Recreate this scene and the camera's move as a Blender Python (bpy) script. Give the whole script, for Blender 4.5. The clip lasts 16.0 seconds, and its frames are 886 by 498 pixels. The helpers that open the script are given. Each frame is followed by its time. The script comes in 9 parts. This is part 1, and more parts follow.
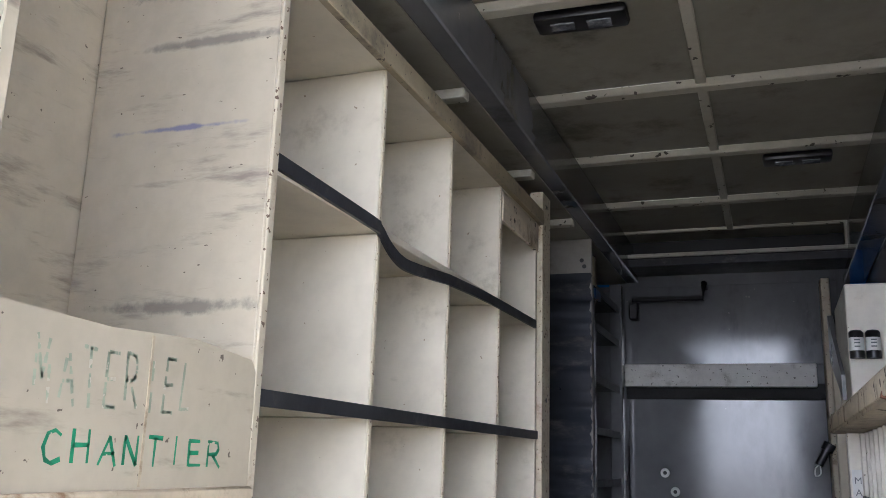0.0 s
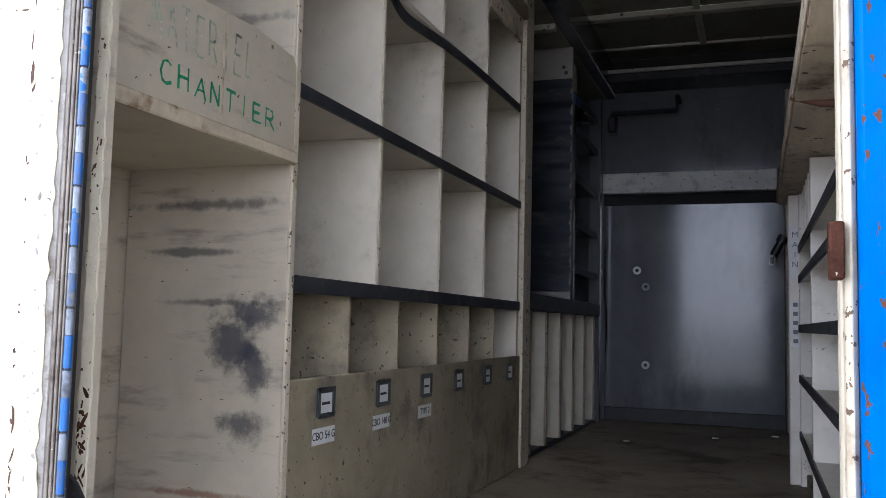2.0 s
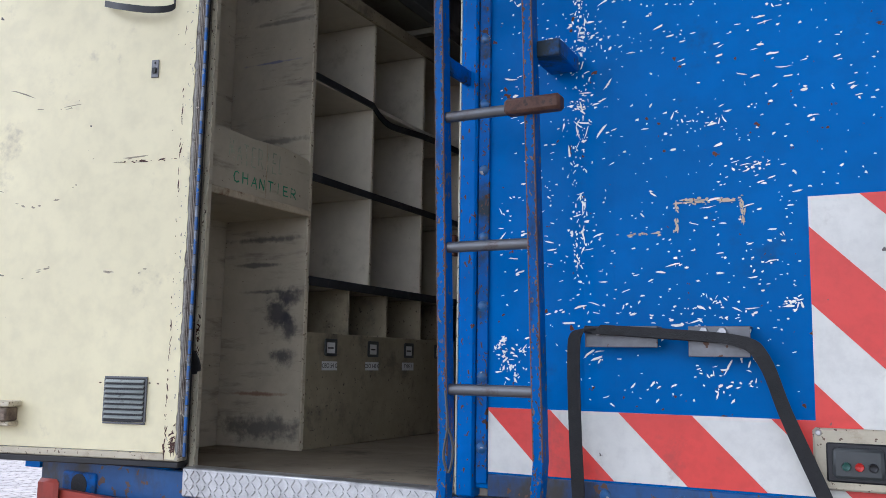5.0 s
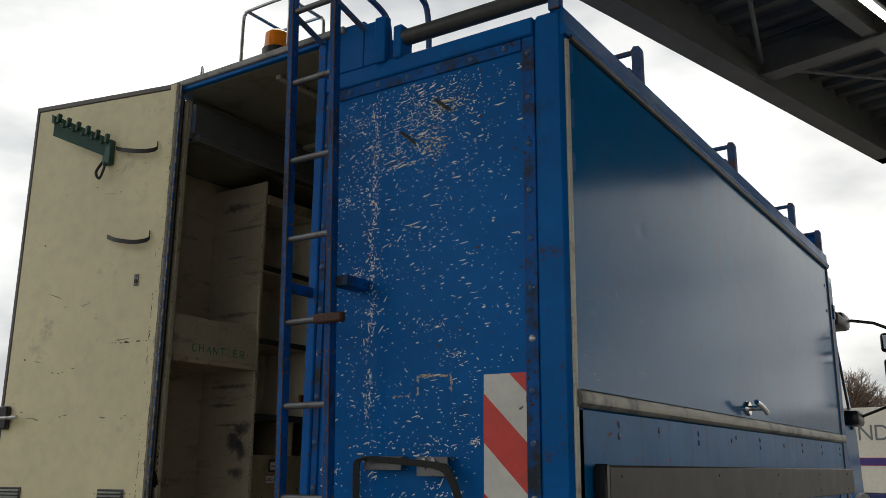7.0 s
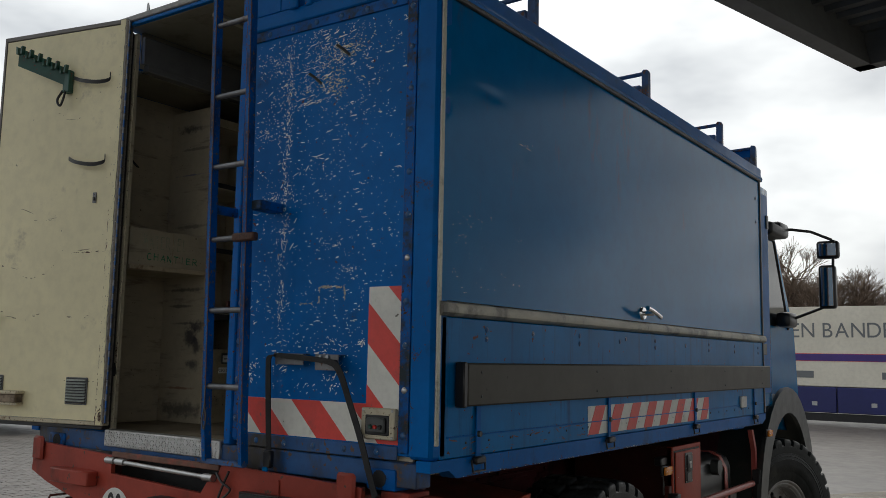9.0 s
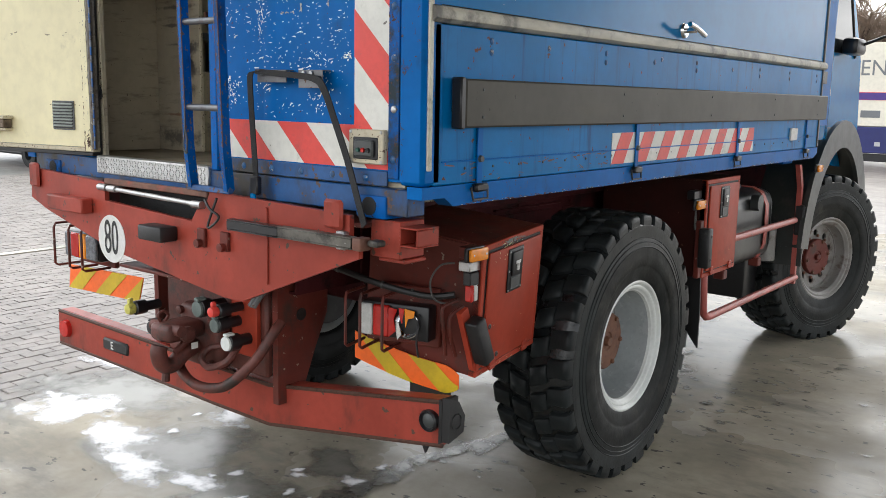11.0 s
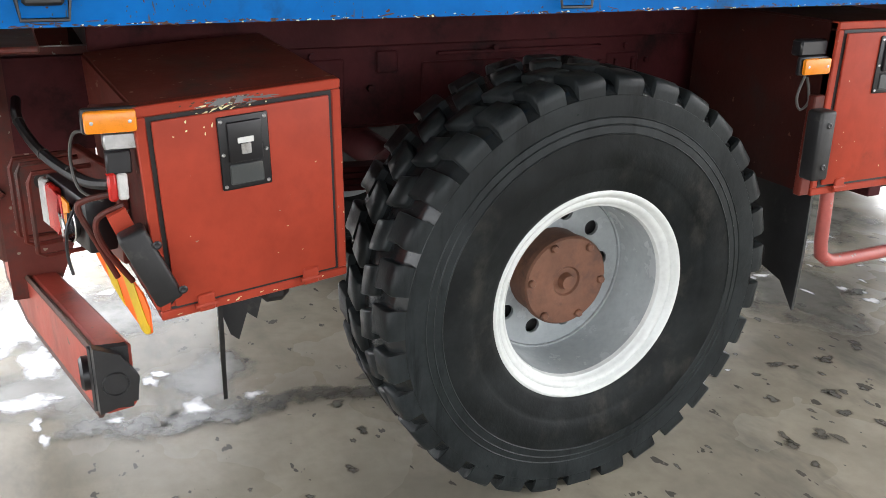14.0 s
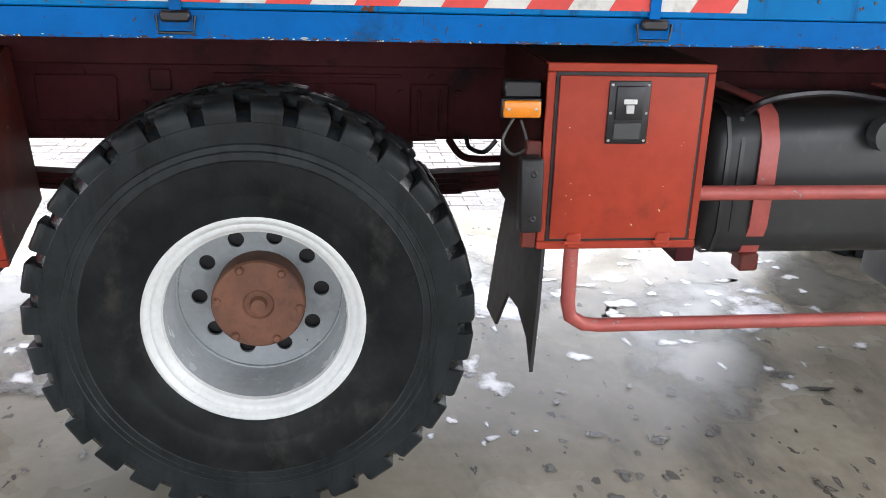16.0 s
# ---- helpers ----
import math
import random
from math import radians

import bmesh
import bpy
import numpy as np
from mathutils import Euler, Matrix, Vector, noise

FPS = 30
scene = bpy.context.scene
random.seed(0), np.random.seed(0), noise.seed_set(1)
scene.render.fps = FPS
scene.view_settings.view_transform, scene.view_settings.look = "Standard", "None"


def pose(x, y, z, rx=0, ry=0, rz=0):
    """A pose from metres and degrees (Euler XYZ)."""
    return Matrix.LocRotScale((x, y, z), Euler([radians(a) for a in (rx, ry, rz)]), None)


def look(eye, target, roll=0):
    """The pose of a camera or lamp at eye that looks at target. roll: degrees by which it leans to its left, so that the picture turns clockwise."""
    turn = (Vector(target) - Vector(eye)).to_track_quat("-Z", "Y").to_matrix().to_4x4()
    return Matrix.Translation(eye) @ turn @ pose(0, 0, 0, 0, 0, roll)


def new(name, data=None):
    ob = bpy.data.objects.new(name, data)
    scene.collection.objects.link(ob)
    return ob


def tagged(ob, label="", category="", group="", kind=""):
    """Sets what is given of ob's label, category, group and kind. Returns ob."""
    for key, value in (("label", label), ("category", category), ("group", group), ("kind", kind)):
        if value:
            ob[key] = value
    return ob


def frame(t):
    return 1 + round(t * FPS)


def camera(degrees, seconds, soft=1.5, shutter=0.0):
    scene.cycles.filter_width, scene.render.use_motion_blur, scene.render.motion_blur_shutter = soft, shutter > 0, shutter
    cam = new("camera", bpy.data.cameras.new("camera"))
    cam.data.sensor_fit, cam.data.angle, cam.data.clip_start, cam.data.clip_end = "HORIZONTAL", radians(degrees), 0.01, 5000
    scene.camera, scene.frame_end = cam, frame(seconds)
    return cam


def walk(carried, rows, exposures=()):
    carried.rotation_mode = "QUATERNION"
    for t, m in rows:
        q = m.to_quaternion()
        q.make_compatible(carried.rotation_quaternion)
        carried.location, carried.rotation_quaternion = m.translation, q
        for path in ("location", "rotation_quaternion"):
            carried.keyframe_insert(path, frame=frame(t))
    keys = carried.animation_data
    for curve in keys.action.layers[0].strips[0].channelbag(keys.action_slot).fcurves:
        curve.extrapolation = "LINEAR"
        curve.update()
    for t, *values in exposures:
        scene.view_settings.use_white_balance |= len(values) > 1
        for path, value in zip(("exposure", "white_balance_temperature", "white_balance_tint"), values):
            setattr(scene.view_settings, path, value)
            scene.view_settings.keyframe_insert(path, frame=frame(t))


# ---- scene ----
cam = camera(53.0, 16.0, soft=0.85)
PATH = [
    (0, (0.0, 0.025, 2.218), (-0.682, 1.849, 2.675), 1.8),
    (0.5, (-0.018, 0.01, 2.19), (-0.681, 1.884, 2.407), 1.7),
    (1, (0.014, -0.105, 2.081), (-0.64, 1.781, 2.202), 1.5),
    (1.5, (0.042, -0.198, 1.972), (-0.612, 1.687, 2.112), 1.4),
    (2, (0.091, -0.261, 1.883), (-0.575, 1.618, 2.049), 1.3),
    (2.5, (0.19, -0.329, 1.83), (-0.559, 1.519, 1.988), 1.4),
    (3, (0.308, -0.424, 1.781), (-0.554, 1.375, 1.934), 1.4),
    (3.2, (0.356, -0.486, 1.768), (-0.522, 1.304, 1.919), 1.3),
    (5.3, (1.24, -1.363, 1.682), (0.314, 0.387, 1.966), 0.6),
    (5.5, (1.386, -1.426, 1.687), (0.417, 0.298, 1.987), 0.8),
    (6, (1.68, -1.618, 1.707), (0.702, 0.088, 2.072), 0.4),
    (6.5, (2.011, -1.705, 1.73), (0.965, -0.056, 2.165), 0.5),
    (7, (2.306, -1.811, 1.735), (1.224, -0.198, 2.21), 0.5),
    (7.5, (2.529, -1.883, 1.76), (1.437, -0.282, 2.253), 0.5),
    (8, (2.789, -1.866, 1.756), (1.689, -0.268, 2.245), 0.6),
    (8.5, (2.918, -1.876, 1.752), (1.804, -0.272, 2.184), 0.8),
    (9, (2.952, -1.951, 1.762), (1.811, -0.326, 2.003), 1.1),
    (9.5, (2.986, -2.0, 1.764), (1.83, -0.369, 1.821), 1.1),
    (10, (2.985, -1.962, 1.75), (1.823, -0.336, 1.676), 1.1),
    (10.2, (2.976, -1.915, 1.74), (1.812, -0.296, 1.597), 1.1),
    (12.3, (2.747, -0.532, 1.552), (1.355, 0.812, 1.047), 1.5),
    (12.5, (2.735, -0.359, 1.537), (1.304, 0.939, 1.018), 1.4),
    (13, (2.756, 0.002, 1.547), (1.227, 1.148, 0.959), 1.5),
    (13.5, (2.896, 0.37, 1.577), (1.293, 1.349, 0.891), 1.5),
    (14, (2.971, 0.73, 1.554), (1.288, 1.546, 0.847), 1.4),
    (14.5, (3.074, 1.11, 1.571), (1.301, 1.706, 0.864), 1.3),
    (15, (3.251, 1.511, 1.598), (1.431, 1.937, 0.886), 1.5),
    (15.5, (3.317, 1.891, 1.585), (1.468, 2.213, 0.892), 1.7),
    (16, (3.404, 2.276, 1.602), (1.536, 2.519, 0.93), 1.8),
]
EXPOSURES = [
    (0.0, 4.0, 5700, 16), (1.0, 3.6, 5630, 17), (1.5, 2.82, 5550, 17), (2.0, 2.9, 5570, 17), (2.5, 2.62, 5600, 18), (3.2, 1.55, 5450, 20), (5.3, 1.5, 5700, 14), (6.0, 0.85, 6500, 11), (7.0, -0.15, 6750, 7),
    (8.0, -0.85, 6400, 7), (8.8, -0.6, 6400, 7), (9.5, 0.85, 6650, 7), (10.2, 1.3, 6500, 8), (12.3, 1.95, 6400, 9), (14.5, 2.6, 6400, 11), (16.0, 2.4, 6200, 13),
]
walk(cam, [(t, look(eye, target, roll)) for t, eye, target, roll in PATH], EXPOSURES)

# ---- light: an overcast sky over an open-sided canopy ----
world = bpy.data.worlds.new("overcast")
scene.world = world
world.use_nodes = True
wn, wl = world.node_tree.nodes, world.node_tree.links
wn.clear()
w_out, w_bg = wn.new("ShaderNodeOutputWorld"), wn.new("ShaderNodeBackground")
w_sky = wn.new("ShaderNodeTexSky")
w_sky.sky_type, w_sky.sun_disc = "NISHITA", False
w_sky.sun_elevation, w_sky.sun_rotation, w_sky.dust_density = radians(38), radians(20), 4.0
w_tc, w_map, w_noise, w_ramp, w_mix = (wn.new("ShaderNode" + k) for k in ("TexCoord", "Mapping", "TexNoise", "ValToRGB", "MixRGB"))
w_map.inputs["Scale"].default_value = (1.6, 1.6, 4.0)
w_noise.inputs["Scale"].default_value, w_noise.inputs["Detail"].default_value = 1.7, 5.0
w_ramp.color_ramp.elements[0].position, w_ramp.color_ramp.elements[0].color = 0.36, (4.6, 4.8, 5.2, 1)
w_ramp.color_ramp.elements[1].position, w_ramp.color_ramp.elements[1].color = 0.68, (13.0, 13.0, 12.9, 1)
w_mix.inputs["Fac"].default_value = 0.92
w_bg.inputs["Strength"].default_value = 0.1
wl.new(w_tc.outputs["Generated"], w_map.inputs["Vector"])
wl.new(w_map.outputs["Vector"], w_noise.inputs["Vector"])
wl.new(w_noise.outputs["Fac"], w_ramp.inputs["Fac"])
wl.new(w_sky.outputs["Color"], w_mix.inputs["Color1"])
wl.new(w_ramp.outputs["Color"], w_mix.inputs["Color2"])
w_dot, w_veil, w_glow = wn.new("ShaderNodeVectorMath"), wn.new("ShaderNodeMapRange"), wn.new("ShaderNodeVectorMath")
w_dot.operation, w_glow.operation = "DOT_PRODUCT", "SCALE"
w_dot.inputs[1].default_value = (-0.74, 0.6, 0.3)
w_veil.inputs["From Min"].default_value, w_veil.inputs["From Max"].default_value = -1.0, 1.0
w_veil.inputs["To Min"].default_value, w_veil.inputs["To Max"].default_value = 0.76, 1.36
wl.new(w_tc.outputs["Generated"], w_dot.inputs[0])
wl.new(w_dot.outputs["Value"], w_veil.inputs["Value"])
wl.new(w_mix.outputs["Color"], w_glow.inputs[0])
wl.new(w_veil.outputs["Result"], w_glow.inputs["Scale"])
wl.new(w_glow.outputs["Vector"], w_bg.inputs["Color"])
wl.new(w_bg.outputs["Background"], w_out.inputs["Surface"])
sun_data = bpy.data.lights.new("sun", "SUN")
sun_data.energy, sun_data.angle, sun_data.color = 0.7, radians(40), (1.0, 0.97, 0.93)
sun = new("sun", sun_data)
sun.matrix_world = look((-6, 14, 14), (0, 0, 0))

# ---- materials ----
def mat(name, col, rough=0.6, metal=0.0, var=0.2, scale=5.0, dirt=None, chips=None, bump=0.15, bump_scale=60.0, coat=0.0,
        stretch=(1, 1, 1), spec=0.5, rvar=0.12, blobs=(), tint=None):
    """A painted or bare surface: broad variation, dirt in soft patches, chips in hard spots, fine relief."""
    m = bpy.data.materials.new(name)
    m.use_nodes = True
    n, l = m.node_tree.nodes, m.node_tree.links
    b = n["Principled BSDF"]
    geo = n.new("ShaderNodeNewGeometry")
    mp = n.new("ShaderNodeMapping")
    mp.inputs["Scale"].default_value = stretch
    l.new(geo.outputs["Position"], mp.inputs["Vector"])

    def noise_tex(sc, detail=4.0, vec=None, rough_n=0.6):
        t = n.new("ShaderNodeTexNoise")
        t.inputs["Scale"].default_value, t.inputs["Detail"].default_value = sc, detail
        t.inputs["Roughness"].default_value = rough_n
        l.new(vec or mp.outputs["Vector"], t.inputs["Vector"])
        return t.outputs["Fac"]

    def ramp(fac, lo, hi):
        r = n.new("ShaderNodeMapRange")
        r.interpolation_type = "SMOOTHSTEP"
        r.inputs["From Min"].default_value, r.inputs["From Max"].default_value = lo, hi
        l.new(fac, r.inputs["Value"])
        return r.outputs["Result"]

    def mix(fac, c1, c2):
        x = n.new("ShaderNodeMixRGB")
        for sock, v in ((x.inputs["Fac"], fac), (x.inputs["Color1"], c1), (x.inputs["Color2"], c2)):
            if isinstance(v, tuple):
                sock.default_value = (*v[:3], 1)
            elif isinstance(v, (int, float)):
                sock.default_value = v
            else:
                l.new(v, sock)
        return x.outputs["Color"]

    lo, hi = tuple(c * (1 - var) for c in col), tuple(min(1, c * (1 + var)) for c in col)
    out = mix(ramp(noise_tex(scale), 0.3, 0.7), lo, hi)
    fine = noise_tex(scale * 9, 3.0)
    out = mix(ramp(fine, 0.35, 0.75), out, mix(0.22, out, tuple(c * 0.6 for c in col)))
    rough_out = None
    if dirt:
        dcol, amount, dscale = dirt[:3]
        dm = n.new("ShaderNodeMapping")
        dm.inputs["Scale"].default_value = dirt[3] if len(dirt) > 3 else (1, 1, 1)
        l.new(geo.outputs["Position"], dm.inputs["Vector"])
        f = ramp(noise_tex(dscale, 6.0, dm.outputs["Vector"], 0.68), 0.66 - amount * 0.35, 0.8 - amount * 0.2)
        out = mix(f, out, dcol)
    if chips:
        ccol, amount, cscale = chips[:3]
        cm = n.new("ShaderNodeMapping")
        cm.inputs["Scale"].default_value = chips[3] if len(chips) > 3 else (1, 1, 1)
        l.new(geo.outputs["Position"], cm.inputs["Vector"])
        a = 0.78 - amount * 0.3
        f = ramp(noise_tex(cscale, 3.0, cm.outputs["Vector"], 0.55), a, a + 0.02)
        out = mix(f, out, ccol)
    for centre, radii, bcol, strength in blobs:
        off = n.new("ShaderNodeVectorMath")
        off.operation = "SUBTRACT"
        off.inputs[1].default_value = centre
        l.new(geo.outputs["Position"], off.inputs[0])
        div = n.new("ShaderNodeVectorMath")
        div.operation = "DIVIDE"
        div.inputs[1].default_value = radii
        l.new(off.outputs["Vector"], div.inputs[0])
        ln = n.new("ShaderNodeVectorMath")
        ln.operation = "LENGTH"
        l.new(div.outputs["Vector"], ln.inputs[0])
        wob = n.new("ShaderNodeMath")
        wob.operation = "MULTIPLY_ADD"
        wob.inputs[1].default_value, wob.inputs[2].default_value = -3.2, 1.6
        l.new(noise_tex(14.0, 6.0, geo.outputs["Position"], 0.7), wob.inputs[0])
        add = n.new("ShaderNodeMath")
        add.operation = "ADD"
        l.new(ln.outputs["Value"], add.inputs[0])
        l.new(wob.outputs["Value"], add.inputs[1])
        mr = n.new("ShaderNodeMapRange")
        mr.interpolation_type = "SMOOTHSTEP"
        for key, val in (("From Min", 1.15), ("From Max", 0.25), ("To Min", 0.0), ("To Max", strength)):
            mr.inputs[key].default_value = val
        l.new(add.outputs["Value"], mr.inputs["Value"])
        out = mix(mr.outputs["Result"], out, bcol)
    l.new(out, b.inputs["Base Color"])
    rr = n.new("ShaderNodeMapRange")
    rr.inputs["To Min"].default_value, rr.inputs["To Max"].default_value = max(0.03, rough - rvar), min(1, rough + rvar)
    l.new(noise_tex(scale * 2.3, 5.0), rr.inputs["Value"])
    l.new(rr.outputs["Result"], b.inputs["Roughness"])
    b.inputs["Metallic"].default_value = metal
    b.inputs["Specular IOR Level"].default_value = spec
    if tint:
        b.inputs["Specular Tint"].default_value = (*tint, 1)
    if coat:
        b.inputs["Coat Weight"].default_value, b.inputs["Coat Roughness"].default_value = coat, 0.08
    if bump:
        bp = n.new("ShaderNodeBump")
        bp.inputs["Strength"].default_value, bp.inputs["Distance"].default_value = bump, 0.004
        l.new(noise_tex(bump_scale, 4.0), bp.inputs["Height"])
        l.new(bp.outputs["Normal"], b.inputs["Normal"])
    return m


def glow(name, col, strength):
    m = bpy.data.materials.new(name)
    m.use_nodes = True
    b = m.node_tree.nodes["Principled BSDF"]
    b.inputs["Base Color"].default_value = (*col, 1)
    b.inputs["Emission Color"].default_value, b.inputs["Emission Strength"].default_value = (*col, 1), strength
    return m


def glass(name, col=(1, 1, 1), rough=0.02):
    m = bpy.data.materials.new(name)
    m.use_nodes = True
    b = m.node_tree.nodes["Principled BSDF"]
    b.inputs["Base Color"].default_value = (*col, 1)
    b.inputs["Transmission Weight"].default_value, b.inputs["Roughness"].default_value = 1.0, rough
    return m


RUST = (0.12, 0.04, 0.018)
blue_side = mat("blue_gloss_paint", (0.0002, 0.155, 0.41), 0.15, var=0.08, scale=1.2, bump=0.02, bump_scale=9, spec=0.15, tint=(0.35, 0.7, 1.0), rvar=0.07,
                dirt=((0.05, 0.09, 0.16), 0.12, 3.0, (1, 1, 0.35)))
blue_worn = mat("worn_blue_paint", (0.0004, 0.13, 0.445), 0.36, spec=0.1, var=0.1, scale=2.5, bump=0.06, bump_scale=40,
                dirt=((0.01, 0.07, 0.18), 0.24, 4.0), chips=(RUST, 0.25, 45.0))
blue_rusty = mat("blue_paint_with_rust", (0.001, 0.105, 0.4), 0.42, spec=0.12, var=0.15, scale=4, bump=0.15, bump_scale=50,
                 dirt=((0.03, 0.042, 0.05), 0.62, 9.0), chips=((0.07, 0.034, 0.02), 0.46, 40.0))
blue_drop = mat("rain_streaked_blue_paint", (0.0004, 0.17, 0.46), 0.34, spec=0.12, var=0.1, scale=2.5, bump=0.05, bump_scale=40,
                dirt=((0.004, 0.07, 0.2), 0.42, 16.0, (1, 1, 0.07)), chips=(RUST, 0.3, 34.0))
blue_ladder = mat("chipped_blue_steel", (0.025, 0.09, 0.25), 0.45, var=0.25, scale=7, bump=0.2, bump_scale=60,
                  dirt=((0.05, 0.045, 0.05), 0.5, 10.0), chips=((0.13, 0.05, 0.03), 0.6, 30.0))
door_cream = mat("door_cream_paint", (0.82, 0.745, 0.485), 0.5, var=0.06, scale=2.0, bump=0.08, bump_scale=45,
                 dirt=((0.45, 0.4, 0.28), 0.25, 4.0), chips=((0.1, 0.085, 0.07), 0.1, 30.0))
# interior creams are set darker than the door's to dim the inside
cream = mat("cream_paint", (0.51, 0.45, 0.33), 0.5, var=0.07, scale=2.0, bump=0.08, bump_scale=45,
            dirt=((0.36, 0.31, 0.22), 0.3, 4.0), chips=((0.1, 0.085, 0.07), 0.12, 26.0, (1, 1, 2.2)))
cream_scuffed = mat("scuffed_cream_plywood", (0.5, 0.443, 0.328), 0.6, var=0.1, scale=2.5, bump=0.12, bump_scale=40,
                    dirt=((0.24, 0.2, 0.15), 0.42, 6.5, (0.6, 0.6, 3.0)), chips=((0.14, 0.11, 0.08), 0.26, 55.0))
GREASE = (0.035, 0.037, 0.05)
cream_stained = mat("stained_cream_plywood", (0.5, 0.443, 0.333), 0.6, var=0.1, scale=2.5, bump=0.12, bump_scale=40,
                    dirt=((0.25, 0.21, 0.17), 0.4, 6.0, (0.6, 0.6, 3.4)), chips=((0.14, 0.11, 0.08), 0.2, 60.0, (1, 1, 2.5)),
                    blobs=(((-0.75, 1.1, 1.895), (0.075, 1, 0.035), GREASE, 0.85), ((-0.775, 1.1, 1.84), (0.05, 1, 0.07), GREASE, 0.85), ((-0.735, 1.1, 1.79), (0.035, 1, 0.05), GREASE, 0.8), ((-0.755, 1.1, 1.69), (0.05, 1, 0.035), GREASE, 0.8),
                           ((-0.85, 1.1, 2.085), (0.2, 1, 0.012), GREASE, 0.7), ((-0.84, 1.1, 1.47), (0.2, 1, 0.05), GREASE, 0.7),
                           ((-0.87, 1.1, 2.0), (0.12, 1, 0.008), GREASE, 0.7), ((-0.82, 1.1, 1.91), (0.16, 1, 0.008), GREASE, 0.6),
                           ((-0.86, 1.1, 2.95), (0.13, 1, 0.028), GREASE, 0.8), ((-0.82, 1.1, 2.42), (0.2, 1, 0.012), GREASE, 0.55),
                           ((-0.78, 1.1, 2.84), (0.15, 1, 0.008), GREASE, 0.5), ((-0.85, 1.1, 1.575), (0.12, 1, 0.008), (0.2, 0.06, 0.03), 0.7),
                           ((-0.83, 1.1, 2.7), (0.13, 1, 0.005), (0.1, 0.12, 0.3), 0.7)))
cream_white = mat("off_white_board", (0.61, 0.56, 0.45), 0.55, var=0.06, scale=2.0, bump=0.06, bump_scale=50,
                  dirt=((0.4, 0.36, 0.27), 0.28, 5.0), chips=((0.3, 0.24, 0.17), 0.16, 60.0))
# the cream board again, whiter: brighter light on the aisle's right side painted in
lit_board = mat("lit_side_cream_board", (0.79, 0.75, 0.655), 0.5, var=0.06, scale=2.0, bump=0.06, bump_scale=50,
                  dirt=((0.5, 0.45, 0.36), 0.25, 5.0), chips=((0.14, 0.1, 0.07), 0.24, 60.0))
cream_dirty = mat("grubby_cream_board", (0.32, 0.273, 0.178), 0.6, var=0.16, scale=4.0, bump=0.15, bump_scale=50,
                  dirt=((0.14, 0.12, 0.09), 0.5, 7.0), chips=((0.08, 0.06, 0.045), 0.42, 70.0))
cream_edge = mat("chipped_cream_edge", (0.56, 0.5, 0.37), 0.6, var=0.1, scale=6.0, bump=0.3, bump_scale=70,
                 dirt=((0.3, 0.22, 0.14), 0.4, 12.0), chips=((0.12, 0.075, 0.045), 0.5, 90.0))
ply = mat("bare_plywood_edge", (0.52, 0.44, 0.31), 0.7, var=0.2, scale=8, bump=0.2, dirt=((0.2, 0.12, 0.06), 0.4, 14.0))
timber = mat("stained_timber_board", (0.58, 0.5, 0.37), 0.7, var=0.2, scale=4, bump=0.25, stretch=(3, 0.6, 3),
             dirt=((0.12, 0.08, 0.05), 0.45, 6.0), chips=((0.05, 0.035, 0.025), 0.45, 30.0))
grey_wall = mat("grey_coated_sheet", (0.19, 0.195, 0.19), 0.3, var=0.1, scale=2.0, bump=0.05, bump_scale=30,
                dirt=((0.11, 0.11, 0.11), 0.4, 2.5), chips=((0.3, 0.3, 0.3), 0.14, 40.0))
front_grey = mat("dark_grey_gloss_sheet", (0.14, 0.145, 0.152), 0.085, var=0.12, scale=2.0, bump=0.05, bump_scale=14,
                 dirt=((0.06, 0.06, 0.062), 0.4, 2.5, (1, 1, 0.4)), chips=((0.22, 0.22, 0.22), 0.14, 40.0))
blue_post = mat("blue_paint_flaking_to_rust", (0.0004, 0.125, 0.46), 0.42, spec=0.1, var=0.12, scale=4, bump=0.2, bump_scale=50,
                chips=((0.12, 0.05, 0.03), 0.52, 120.0, (1, 1, 0.5)))
grey_rail = mat("chipped_white_rail", (0.62, 0.61, 0.58), 0.45, var=0.1, scale=5, bump=0.15, dirt=((0.3, 0.28, 0.25), 0.35, 9.0),
                chips=((0.04, 0.035, 0.03), 0.46, 60.0))
ceiling_panel = mat("dull_olive_ceiling_sheet", (0.27, 0.26, 0.21), 0.6, var=0.12, scale=2, bump=0.05, dirt=((0.11, 0.1, 0.08), 0.4, 3.0))
ceiling_rib = mat("pale_ceiling_rib", (0.5, 0.48, 0.4), 0.55, var=0.1, scale=4, bump=0.1, chips=((0.06, 0.05, 0.04), 0.42, 30.0))
wing_grey = mat("dark_moulded_plastic", (0.03, 0.035, 0.033), 0.35, var=0.15, scale=5, bump=0.08, dirt=((0.06, 0.056, 0.05), 0.35, 6.0))
lip_grey = mat("weathered_grey_lip", (0.3, 0.3, 0.3), 0.5, var=0.2, scale=8, bump=0.1, dirt=((0.1, 0.1, 0.1), 0.5, 9.0))
grey_board = mat("grubby_grey_board", (0.3, 0.285, 0.25), 0.5, var=0.15, scale=4, bump=0.1, dirt=((0.13, 0.12, 0.105), 0.45, 5.0))
black_vinyl = mat("black_vinyl_sheet", (0.02, 0.024, 0.034), 0.32, var=0.3, scale=6, bump=0.2, bump_scale=14, dirt=((0.09, 0.085, 0.08), 0.4, 5.0, (1, 0.35, 2.6)))
black_edge = mat("black_edging_strip", (0.03, 0.032, 0.036), 0.5, var=0.25, scale=9, bump=0.1, dirt=((0.09, 0.085, 0.08), 0.35, 12.0))
